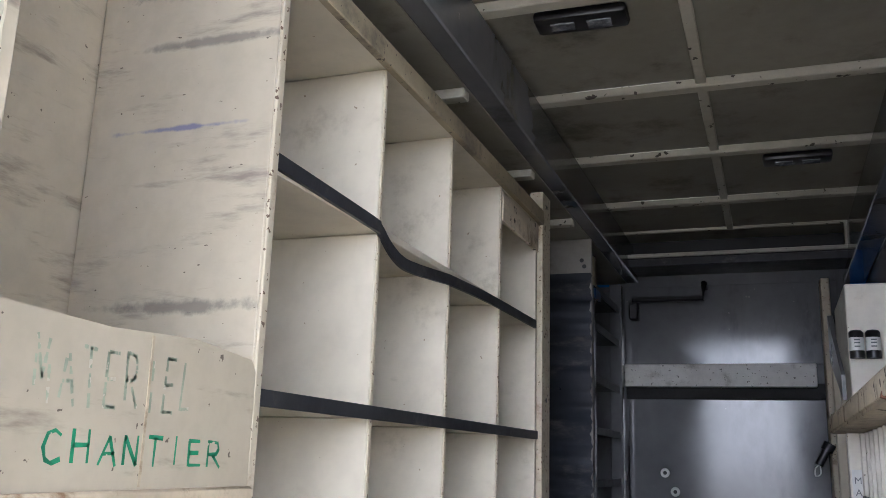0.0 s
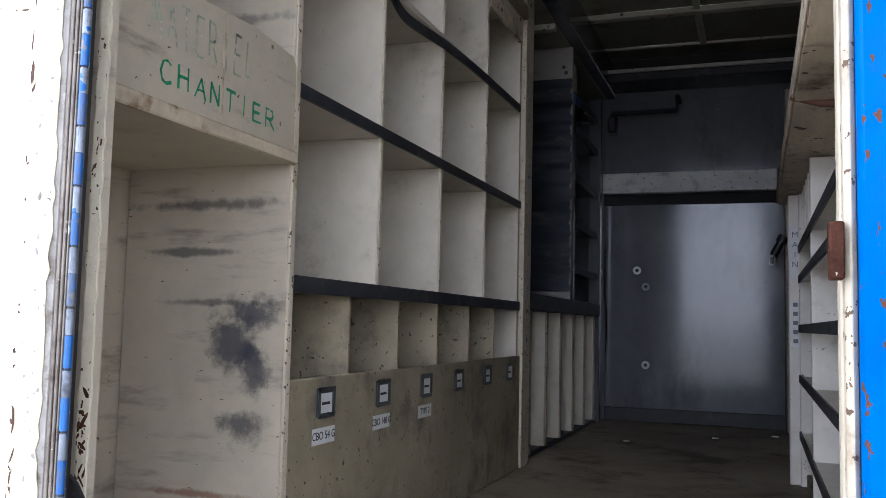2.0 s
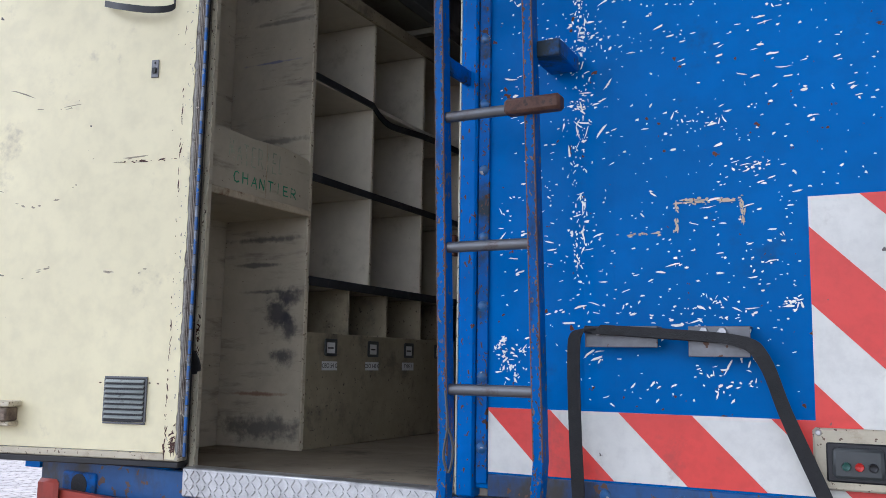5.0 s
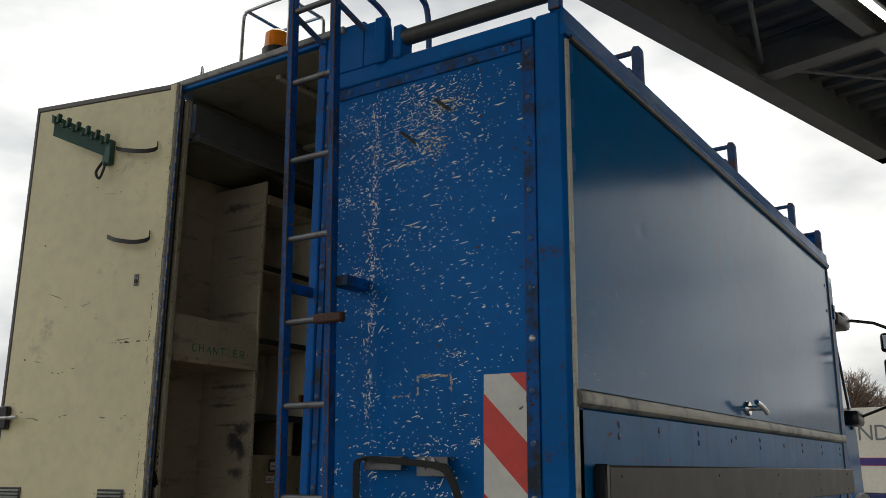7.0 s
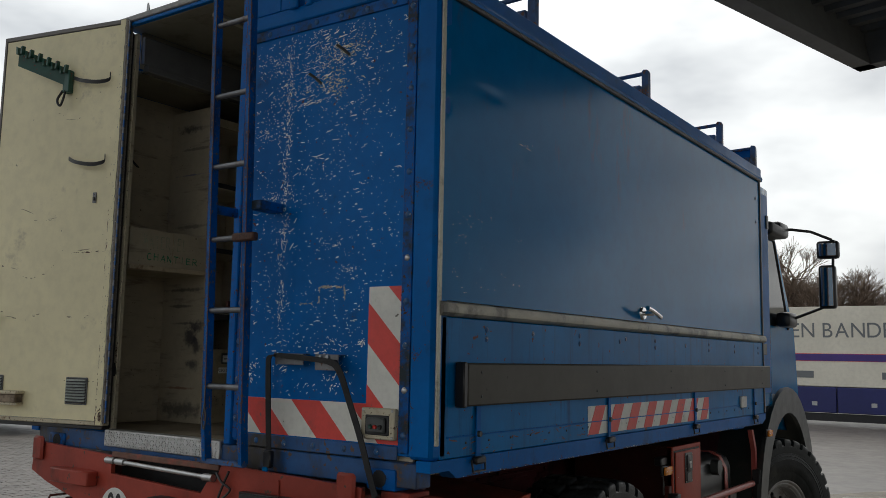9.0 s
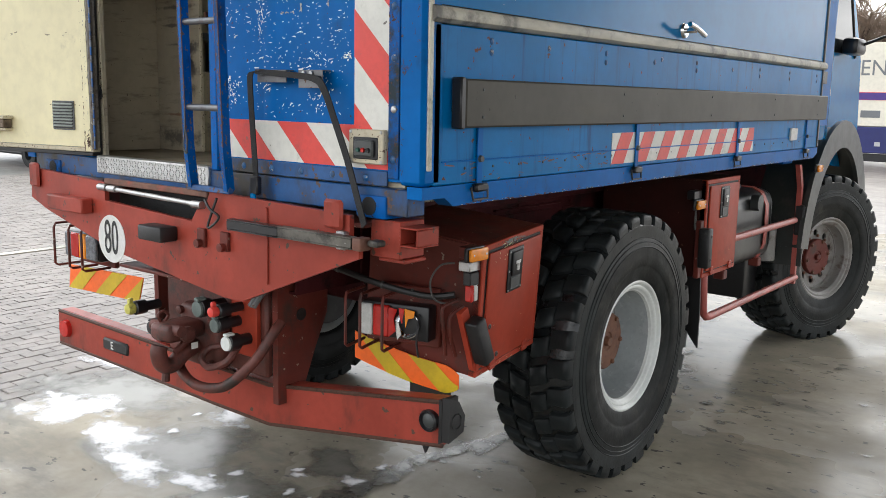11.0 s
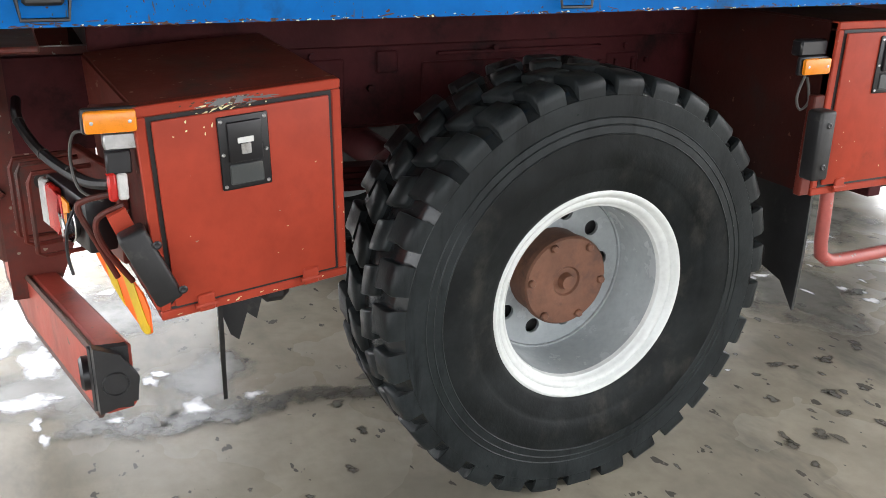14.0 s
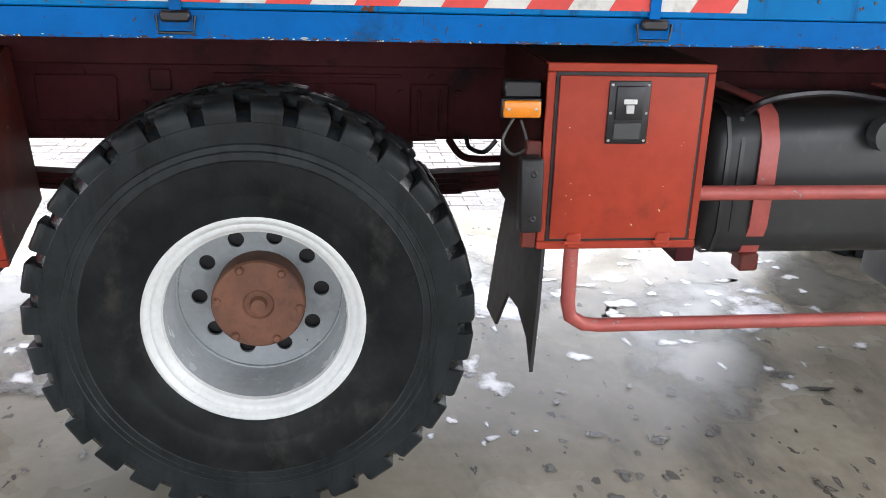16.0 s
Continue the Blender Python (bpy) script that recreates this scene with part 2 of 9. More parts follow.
shelf_floor = mat("worn_floor_board", (0.3, 0.25, 0.18), 0.65, var=0.2, scale=3, bump=0.15, dirt=((0.1, 0.08, 0.06), 0.5, 4.0),
                  chips=((0.05, 0.04, 0.03), 0.3, 30.0))
red_oxide = mat("red_oxide_paint", (0.37, 0.05, 0.026), 0.42, spec=0.2, var=0.14, scale=3.0, bump=0.1, bump_scale=45,
                dirt=((0.2, 0.04, 0.025), 0.24, 5.0), chips=((0.32, 0.22, 0.17), 0.14, 45.0, (1, 1, 1.6)))
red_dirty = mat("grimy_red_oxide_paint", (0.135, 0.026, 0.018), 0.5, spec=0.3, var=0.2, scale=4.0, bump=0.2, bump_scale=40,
                dirt=((0.06, 0.032, 0.027), 0.52, 6.0), chips=((0.26, 0.2, 0.16), 0.34, 32.0))
red_rail = mat("faded_red_pipe", (0.4, 0.09, 0.075), 0.4, var=0.15, scale=9, bump=0.1, chips=((0.3, 0.22, 0.2), 0.35, 40.0))
# much darker red than the outer parts, for everything beneath the body
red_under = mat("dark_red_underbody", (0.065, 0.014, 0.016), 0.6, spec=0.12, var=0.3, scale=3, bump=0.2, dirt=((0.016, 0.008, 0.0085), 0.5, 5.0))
rubber = mat("tyre_rubber", (0.0125, 0.0142, 0.0145), 0.44, var=0.4, scale=6.0, bump=0.2, bump_scale=70,
             dirt=((0.036, 0.035, 0.031), 0.42, 5.5, (1, 1, 0.8)), spec=0.12, rvar=0.3)
wet_rubber = mat("wet_tread_rubber", (0.011, 0.013, 0.014), 0.24, var=0.3, scale=7.0, bump=0.35, bump_scale=35,
                 dirt=((0.024, 0.022, 0.02), 0.3, 5.0), spec=0.5, rvar=0.1)
coupling_grime = mat("grimy_brown_red_castings", (0.11, 0.03, 0.022), 0.55, var=0.3, scale=8, bump=0.3, dirt=((0.035, 0.022, 0.018), 0.5, 9.0))
# lighter than the sidewall: the shoulder's wet sheen is painted in, with water streaks
sheen_rubber = mat("streaked_sheen_rubber", (0.02, 0.0235, 0.0245), 0.36, var=0.3, scale=8.0, bump=0.2, bump_scale=70,
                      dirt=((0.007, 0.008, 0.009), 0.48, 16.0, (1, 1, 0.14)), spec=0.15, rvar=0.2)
black_rubber = mat("black_rubber", (0.014, 0.014, 0.015), 0.5, var=0.3, scale=8, bump=0.15, dirt=((0.05, 0.046, 0.042), 0.25, 10.0))
black_plastic = mat("black_plastic", (0.012, 0.012, 0.014), 0.35, var=0.2, scale=10, bump=0.08)
# the lip's silver again, darker: shade inside the dish is painted in
rim_shaded = mat("shaded_silver_wheel_paint", (0.4, 0.43, 0.435), 0.25, var=0.06, scale=5, bump=0.04, dirt=((0.3, 0.31, 0.3), 0.2, 5.0), chips=((0.06, 0.06, 0.06), 0.1, 50.0))
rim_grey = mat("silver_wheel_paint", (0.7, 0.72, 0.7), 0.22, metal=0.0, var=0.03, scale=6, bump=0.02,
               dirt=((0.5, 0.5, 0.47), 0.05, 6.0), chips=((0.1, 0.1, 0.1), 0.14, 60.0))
hub_rust = mat("rusty_brown_hub", (0.16, 0.068, 0.038), 0.6, var=0.25, scale=9, bump=0.3, bump_scale=60, dirt=((0.1, 0.045, 0.03), 0.5, 12.0))
bolt_worn = mat("bolt_head_worn_through_blue", (0.012, 0.1, 0.27), 0.4, var=0.2, scale=40, bump=0.15, dirt=((0.07, 0.062, 0.058), 0.55, 45.0), chips=((0.34, 0.34, 0.33), 0.52, 60.0))
edge_dark_rust = mat("dark_brown_rust", (0.085, 0.036, 0.022), 0.7, var=0.4, scale=60, bump=0.2, dirt=((0.03, 0.018, 0.014), 0.5, 60.0))
rung_steel = mat("bare_worn_rung_steel", (0.16, 0.165, 0.175), 0.38, metal=0.6, var=0.2, scale=12, bump=0.15, stretch=(0.3, 1, 1), dirt=((0.09, 0.06, 0.05), 0.4, 14.0))
jamb_lip = mat("flaking_jamb_lip", (0.66, 0.6, 0.45), 0.6, var=0.12, scale=10.0, bump=0.25, bump_scale=80, dirt=((0.4, 0.33, 0.23), 0.35, 16.0), chips=((0.12, 0.08, 0.05), 0.4, 110.0))
dark_timber = mat("weathered_dark_timber", (0.27, 0.21, 0.15), 0.75, var=0.25, scale=9, bump=0.25, stretch=(0.4, 3, 3), dirt=((0.08, 0.055, 0.04), 0.5, 12.0))
rim_grimy = mat("grimy_wheel_paint", (0.25, 0.24, 0.23), 0.4, var=0.12, scale=9, bump=0.08, dirt=((0.1, 0.07, 0.055), 0.5, 9.0))
rub_alu = mat("dull_grey_rail_coating", (0.08, 0.074, 0.062), 0.45, spec=0.2, var=0.1, scale=2.5, bump=0.04, bump_scale=12, dirt=((0.1, 0.088, 0.07), 0.4, 2.5, (1, 0.3, 1)), chips=((0.04, 0.036, 0.03), 0.2, 40.0))
striker_rust = mat("flaked_dark_rust", (0.05, 0.02, 0.012), 0.8, spec=0.1, var=0.4, scale=60, bump=0.5, bump_scale=150, dirt=((0.1, 0.04, 0.02), 0.5, 70.0), chips=((0.5, 0.45, 0.36), 0.4, 90.0))
stile_blue = mat("ladder_paint_flaking_to_rust", (0.001, 0.098, 0.36), 0.42, spec=0.12, var=0.15, scale=6, bump=0.2, bump_scale=50, dirt=((0.02, 0.035, 0.07), 0.5, 9.0, (1, 1, 0.5)), chips=((0.17, 0.115, 0.085), 0.56, 95.0, (1, 1, 0.55)))
red_dark = mat("dark_red_oxide", (0.042, 0.01, 0.008), 0.5, spec=0.2, var=0.25, scale=4, bump=0.2, dirt=((0.03, 0.016, 0.014), 0.5, 6.0), chips=((0.12, 0.06, 0.04), 0.3, 30.0))
rust_streak = mat("thin_brown_streak", (0.03, 0.06, 0.13), 0.5, var=0.3, scale=30, bump=0.0)
hinge_blue = mat("worn_hinge_paint", (0.003, 0.1, 0.36), 0.35, var=0.2, scale=30, bump=0.1, dirt=((0.07, 0.09, 0.115), 0.58, 14.0), chips=((0.13, 0.13, 0.13), 0.56, 40.0))
hinge_worn = mat("hinge_worn_to_steel", (0.2, 0.23, 0.27), 0.4, metal=0.2, var=0.3, scale=30, bump=0.15, dirt=((0.04, 0.045, 0.055), 0.5, 26.0), chips=((0.003, 0.1, 0.36), 0.5, 60.0))
hinge_leaf = mat("dirty_hinge_leaf", (0.2, 0.175, 0.145), 0.5, metal=0.3, var=0.25, scale=25, bump=0.2, dirt=((0.06, 0.042, 0.032), 0.5, 30.0), chips=((0.45, 0.41, 0.33), 0.42, 60.0))
stile_rust = mat("purple_brown_edge_rust", (0.14, 0.075, 0.06), 0.65, var=0.3, scale=40, bump=0.3, bump_scale=140, dirt=((0.08, 0.035, 0.025), 0.5, 40.0), chips=((0.02, 0.09, 0.28), 0.3, 60.0))
edge_rust = mat("edge_worn_to_rust", (0.17, 0.075, 0.05), 0.6, var=0.25, scale=10, bump=0.2, dirt=((0.3, 0.06, 0.04), 0.5, 14.0))
steel = mat("zinc_plated_steel", (0.5, 0.5, 0.5), 0.35, metal=0.9, var=0.12, scale=14, bump=0.1, dirt=((0.2, 0.17, 0.14), 0.3, 16.0))
alu = mat("weathered_aluminium", (0.55, 0.55, 0.54), 0.38, metal=0.85, var=0.12, scale=8, bump=0.1, stretch=(4, 1, 4),
          dirt=((0.22, 0.21, 0.2), 0.35, 8.0))
alu_dull = mat("grey_aluminium_profile", (0.125, 0.117, 0.108), 0.4, metal=0.3, var=0.12, scale=2.0, bump=0.06, stretch=(3, 0.4, 3),
               dirt=((0.1, 0.095, 0.09), 0.35, 3.0), chips=((0.3, 0.29, 0.27), 0.12, 30.0))
trim_white = mat("yellowed_white_trim", (0.62, 0.6, 0.5), 0.45, var=0.1, scale=8, dirt=((0.2, 0.18, 0.14), 0.35, 9.0))
grimy_trim = mat("grimy_moulding", (0.42, 0.39, 0.31), 0.45, var=0.15, scale=5, stretch=(1, 0.5, 2), dirt=((0.1, 0.09, 0.075), 0.55, 6.0))
film_white = mat("white_marker_film", (0.72, 0.71, 0.66), 0.4, var=0.06, scale=5, bump=0.03, dirt=((0.4, 0.38, 0.33), 0.3, 6.0),
                 chips=((0.12, 0.1, 0.09), 0.24, 24.0))
film_red = mat("red_marker_film", (0.72, 0.058, 0.045), 0.4, var=0.07, scale=5, bump=0.03, dirt=((0.45, 0.06, 0.05), 0.3, 6.0),
               chips=((0.25, 0.1, 0.08), 0.2, 28.0))
film_orange = mat("orange_reflective_film", (0.95, 0.15, 0.015), 0.4, var=0.06, scale=6, bump=0.03)
film_yellow = mat("mustard_reflective_film", (0.6, 0.42, 0.015), 0.42, var=0.12, scale=6, bump=0.03)
chip_white = mat("bared_primer", (0.86, 0.92, 0.86), 0.6, var=0.08, scale=20, bump=0.0)
chip_cream = mat("bared_cream_primer", (0.76, 0.73, 0.42), 0.6, var=0.1, scale=14, bump=0.0)
amber = mat("amber_lens", (0.85, 0.27, 0.015), 0.15, var=0.1, scale=40, bump=0.1, bump_scale=200)
red_lens = mat("red_lens", (0.5, 0.02, 0.015), 0.15, var=0.1, scale=40, bump=0.1, bump_scale=200)
clear_lens = mat("clear_lens", (0.6, 0.6, 0.58), 0.15, var=0.1, scale=40, bump=0.1, bump_scale=200)
lamp_window = mat("dim_lamp_window", (0.16, 0.17, 0.19), 0.12, var=0.3, scale=60, bump=0.4, bump_scale=120)
cap_yellow = mat("pale_yellow_plastic", (0.6, 0.56, 0.12), 0.45, var=0.12, scale=20, dirt=((0.25, 0.22, 0.08), 0.35, 30.0))
socket_green = mat("grey_green_casting", (0.12, 0.15, 0.14), 0.5, var=0.2, scale=14, bump=0.2, dirt=((0.05, 0.05, 0.045), 0.4, 20.0))
chrome = mat("chrome", (0.75, 0.75, 0.76), 0.12, metal=1.0, var=0.1, scale=20, bump=0.03)
mirror_glass = mat("mirror_glass", (0.4, 0.43, 0.47), 0.03, metal=1.0, var=0.02, bump=0.0, rvar=0.01)
green_paint = mat("green_marker_paint", (0.02, 0.25, 0.12), 0.6, var=0.25, scale=20, chips=((0.5, 0.46, 0.35), 0.42, 60.0))
green_faded = mat("faded_green_marker", (0.33, 0.375, 0.27), 0.6, var=0.2, scale=20, chips=((0.52, 0.48, 0.37), 0.62, 45.0))
paper = mat("white_label_paper", (0.72, 0.72, 0.7), 0.7, var=0.05, scale=10)
ink = mat("black_ink", (0.02, 0.02, 0.022), 0.6, var=0.05, scale=10)
ink_grey = mat("grey_ink", (0.16, 0.17, 0.18), 0.6, var=0.05, scale=10)
green_metal = mat("green_painted_rack", (0.02, 0.09, 0.07), 0.4, var=0.2, scale=12, chips=(RUST, 0.4, 40.0))
# strap webbing; also the black that paints shade in slot and rail gap
webbing = mat("black_webbing_and_shade", (0.013, 0.013, 0.014), 0.7, var=0.2, scale=30, bump=0.4, bump_scale=300)
cable = mat("black_cable", (0.02, 0.02, 0.02), 0.45, var=0.3, scale=20)
bared_grey = mat("bared_grey_primer", (0.3, 0.285, 0.255), 0.6, var=0.25, scale=30, bump=0.2, dirt=((0.1, 0.075, 0.055), 0.45, 40.0))
lever_grey = mat("blackened_grey_steel", (0.12, 0.11, 0.095), 0.5, metal=0.2, var=0.3, scale=9, bump=0.15, dirt=((0.03, 0.026, 0.022), 0.5, 11.0), chips=((0.24, 0.23, 0.21), 0.36, 40.0))
sill_grime = mat("blue_paint_under_oily_grime", (0.006, 0.075, 0.24), 0.45, var=0.25, scale=6, bump=0.2, bump_scale=50, dirt=((0.035, 0.03, 0.024), 0.56, 5.0, (1, 1, 0.5)), chips=((0.1, 0.05, 0.03), 0.5, 34.0))
grey_cable = mat("grey_cable", (0.075, 0.073, 0.07), 0.5, var=0.2, scale=20)
worn_steel = mat("worn_bare_steel", (0.17, 0.172, 0.178), 0.42, metal=0.4, var=0.2, scale=12, bump=0.2, chips=((0.1, 0.05, 0.03), 0.42, 40.0))
red_weathered = mat("weathered_red_oxide", (0.33, 0.052, 0.034), 0.42, spec=0.25, var=0.16, scale=3.5, bump=0.15, bump_scale=40,
                    dirt=((0.11, 0.032, 0.023), 0.47, 3.5, (1, 1, 0.45)), chips=((0.1, 0.06, 0.045), 0.36, 26.0))
vent_slat = mat("grey_vent_slats", (0.3, 0.33, 0.31), 0.45, var=0.15, scale=10, dirt=((0.1, 0.1, 0.09), 0.4, 20.0))
tank_black = mat("black_fuel_tank_paint", (0.022, 0.024, 0.025), 0.36, var=0.2, scale=3, bump=0.06, dirt=((0.06, 0.055, 0.05), 0.3, 5.0))
dark_grey = mat("dark_grey_moulding", (0.05, 0.055, 0.055), 0.42, var=0.15, scale=4, dirt=((0.1, 0.09, 0.08), 0.3, 6.0))
foam_white = mat("soap_foam", (0.9, 0.9, 0.91), 0.32, spec=0.8, var=0.03, scale=30, bump=0.06, bump_scale=120)
canopy_steel = mat("dark_galvanised_deck", (0.075, 0.078, 0.08), 0.55, metal=0.2, var=0.2, scale=2, bump=0.05)
canopy_beam = mat("grey_painted_beam", (0.09, 0.093, 0.095), 0.55, var=0.15, scale=2, bump=0.05)
lamp_tube = glow("fluorescent_tube", (1.0, 0.98, 0.88), 8.0)
beacon_amber = mat("orange_beacon_lens", (0.9, 0.25, 0.01), 0.2, var=0.1, scale=30)
trailer_white = mat("white_trailer_side", (0.72, 0.68, 0.58), 0.4, var=0.05, scale=1.0, dirt=((0.6, 0.58, 0.52), 0.2, 1.5, (1, 1, 3)))
trailer_purple = mat("purple_stripe", (0.06, 0.03, 0.2), 0.4, var=0.08, scale=1)
trailer_blue = mat("dark_blue_skirt", (0.015, 0.02, 0.12), 0.4, var=0.1, scale=1)
bark = mat("bare_bark", (0.09, 0.065, 0.05), 0.9, var=0.25, scale=6, bump=0.3)
twig = mat("bare_twigs", (0.22, 0.165, 0.125), 0.9, var=0.3, scale=3, bump=0.0)
teal_paint = mat("teal_paint", (0.01, 0.25, 0.25), 0.4, var=0.1, scale=3)
window_glass = mat("dark_cab_glass", (0.02, 0.025, 0.028), 0.05, var=0.1, scale=2, bump=0.0, rvar=0.02)
paver_mat = mat("wet_grey_pavers", (0.182, 0.158, 0.14), 0.55, var=0.22, scale=3, bump=0.25, bump_scale=50, dirt=((0.12, 0.102, 0.09), 0.35, 1.5))
joint_mat = mat("damp_yard_surface", (0.155, 0.135, 0.12), 0.4, var=0.25, scale=2, bump=0.2, bump_scale=30)


def concrete_material():
    """Wet, stained concrete: roughness falls where the water stands."""
    m = mat("wet_concrete", (0.305, 0.274, 0.218), 0.5, var=0.2, scale=2.2, bump=0.2, bump_scale=40,
            dirt=((0.15, 0.14, 0.12), 0.5, 1.6, (0.45, 1, 1)), chips=((0.1, 0.092, 0.08), 0.42, 16.0, (0.6, 1, 1)))
    n, l = m.node_tree.nodes, m.node_tree.links
    b = n["Principled BSDF"]
    b.inputs["Specular IOR Level"].default_value = 0.14
    geo = next(k for k in n if k.type == "NEW_GEOMETRY")
    t = n.new("ShaderNodeTexNoise")
    t.inputs["Scale"].default_value, t.inputs["Detail"].default_value = 0.75, 5.0
    l.new(geo.outputs["Position"], t.inputs["Vector"])
    r = n.new("ShaderNodeMapRange")
    r.interpolation_type = "SMOOTHSTEP"
    r.inputs["From Min"].default_value, r.inputs["From Max"].default_value = 0.47, 0.63
    r.inputs["To Min"].default_value, r.inputs["To Max"].default_value = 0.2, 0.6
    l.new(t.outputs["Fac"], r.inputs["Value"])
    l.new(r.outputs["Result"], b.inputs["Roughness"])
    return m


concrete = concrete_material()


def soft_edged(m, scale, lo=0.45, hi=0.75):
    """Lets a thin film thin out to nothing towards its ragged rim."""
    n, l = m.node_tree.nodes, m.node_tree.links
    b = n["Principled BSDF"]
    geo = next(k for k in n if k.type == "NEW_GEOMETRY")
    at = n.new("ShaderNodeAttribute")
    at.attribute_name = "fade"
    t = n.new("ShaderNodeTexNoise")
    t.inputs["Scale"].default_value, t.inputs["Detail"].default_value, t.inputs["Roughness"].default_value = scale, 7.0, 0.65
    l.new(geo.outputs["Position"], t.inputs["Vector"])
    add = n.new("ShaderNodeMath")
    add.operation = "ADD"
    l.new(at.outputs["Fac"], add.inputs[0])
    l.new(t.outputs["Fac"], add.inputs[1])
    r = n.new("ShaderNodeMapRange")
    r.interpolation_type = "SMOOTHSTEP"
    r.inputs["From Min"].default_value, r.inputs["From Max"].default_value = lo + 0.5, hi + 0.5
    l.new(add.outputs["Value"], r.inputs["Value"])
    l.new(r.outputs["Result"], b.inputs["Alpha"])
    return m


# ---- mesh helpers ----
def box(bm, a, b, bevel=0.0, m=None, seg=1):
    """A box between two corners, its edges broken where bevel is given."""
    lo, hi = [min(p, q) for p, q in zip(a, b)], [max(p, q) for p, q in zip(a, b)]
    vs = [bm.verts.new((x, y, z)) for x in (lo[0], hi[0]) for y in (lo[1], hi[1]) for z in (lo[2], hi[2])]
    fs = [bm.faces.new([vs[i] for i in q]) for q in ((0, 1, 3, 2), (4, 6, 7, 5), (0, 4, 5, 1), (2, 3, 7, 6), (0, 2, 6, 4), (1, 5, 7, 3))]
    if bevel:
        es = list({e for f in fs for e in f.edges})
        out = bmesh.ops.bevel(bm, geom=es, offset=bevel, segments=seg, affect="EDGES", profile=0.5)
        vs = list({v for f in out["faces"] for v in f.verts} | {v for v in vs if v.is_valid})
    if m is not None:
        for v in vs:
            v.co = m @ v.co
    return bm


def prism(bm, ring, vec):
    """A solid from a flat ring of points, pushed along vec."""
    vec = Vector(vec)
    a = [bm.verts.new(p) for p in ring]
    b = [bm.verts.new(Vector(p) + vec) for p in ring]
    k = len(ring)
    bm.faces.new(a[::-1])
    bm.faces.new(b)
    for i in range(k):
        bm.faces.new((a[i], a[(i + 1) % k], b[(i + 1) % k], b[i]))
    return bm


def tube(bm, pts, r, seg=8, flat=1.0, caps=True):
    """A round (or flattened) bar swept along points."""
    pts = [Vector(p) for p in pts]
    rings, side = [], None
    for i, p in enumerate(pts):
        d = (pts[min(i + 1, len(pts) - 1)] - pts[max(i - 1, 0)]).normalized()
        if side is None:
            side = d.orthogonal().normalized()
        side = (side - d * side.dot(d)).normalized()
        up = d.cross(side)
        rings.append([bm.verts.new(p + side * (r * math.cos(6.28319 * k / seg)) + up * (r * flat * math.sin(6.28319 * k / seg))) for k in range(seg)])
    for a, b in zip(rings, rings[1:]):
        for k in range(seg):
            bm.faces.new((a[k], a[(k + 1) % seg], b[(k + 1) % seg], b[k]))
    if caps:
        bm.faces.new(rings[0][::-1])
        bm.faces.new(rings[-1])
    return bm


def curve_points(pts, steps=6):
    """A smooth run through points."""
    pts = [Vector(p) for p in pts]
    out = []
    for i in range(len(pts) - 1):
        p0, p1, p2, p3 = pts[max(i - 1, 0)], pts[i], pts[i + 1], pts[min(i + 2, len(pts) - 1)]
        for k in range(steps):
            t = k / steps
            out.append(0.5 * ((2 * p1) + (p2 - p0) * t + (2 * p0 - 5 * p1 + 4 * p2 - p3) * t * t + (3 * p1 - p0 - 3 * p2 + p3) * t ** 3))
    out.append(pts[-1])
    return out


def lathe(bm, prof, centre=(0, 0, 0), axis="x", seg=48, closed=False):
    """Turns a profile of (along, radius) round an axis."""
    def at(a, r, k):
        c, s = r * math.cos(6.28319 * k / seg), r * math.sin(6.28319 * k / seg)
        v = {"x": (a, c, s), "y": (c, a, s), "z": (c, s, a)}[axis]
        return bm.verts.new((v[0] + centre[0], v[1] + centre[1], v[2] + centre[2]))
    rings = [[at(a, r, k) for k in range(seg)] if r > 1e-5 else [at(a, 0, 0)] for a, r in prof]
    pairs = list(zip(rings, rings[1:])) + ([(rings[-1], rings[0])] if closed else [])
    for p, q in pairs:
        for k in range(seg):
            f = [p[k % len(p)], p[(k + 1) % len(p)], q[(k + 1) % len(q)], q[k % len(q)]]
            f = list(dict.fromkeys(f))
            if len(f) > 2:
                bm.faces.new(f)
    return bm


def wrap(bm, material, smooth=40):
    """A bmesh as mesh data, centred on its own box; returns data and centre."""
    bmesh.ops.recalc_face_normals(bm, faces=bm.faces)
    me = bpy.data.meshes.new("mesh")
    co = [v.co for v in bm.verts]
    c = Vector([(min(v[i] for v in co) + max(v[i] for v in co)) / 2 for i in range(3)])
    for v in bm.verts:
        v.co -= c
    bm.to_mesh(me)
    bm.free()
    me.materials.append(material)
    for p in me.polygons:
        p.use_smooth = True
    me.set_sharp_from_angle(angle=radians(smooth))
    return me, c


def part(name, bm, material, parent=None, label="", smooth=40):
    """One mesh object under a thing or a part."""
    me, c = wrap(bm, material, smooth)
    ob = new(name, me)
    me.name = name
    put(ob, Matrix.Translation(c), parent)
    return tagged(ob, label)


WORLD = {}


def put(ob, m, parent=None):
    """Stands ob at the world pose m, under parent."""
    WORLD[ob] = m
    if parent is not None:
        ob.parent = parent
        ob.matrix_parent_inverse = WORLD[parent].inverted()
    ob.matrix_basis = m
    return ob


def again(ob, m, parent=None, name=""):
    """Another object on the same mesh, at the world pose m."""
    o = new(name or ob.name.split(".")[0], ob.data)
    return put(o, m, parent or ob.parent)


def thing(name, base, label, category, group="", kind=""):
    e = new(name)
    put(e, Matrix.Translation(base))
    e.empty_display_size = 0.2
    return tagged(e, label, category, group, kind)


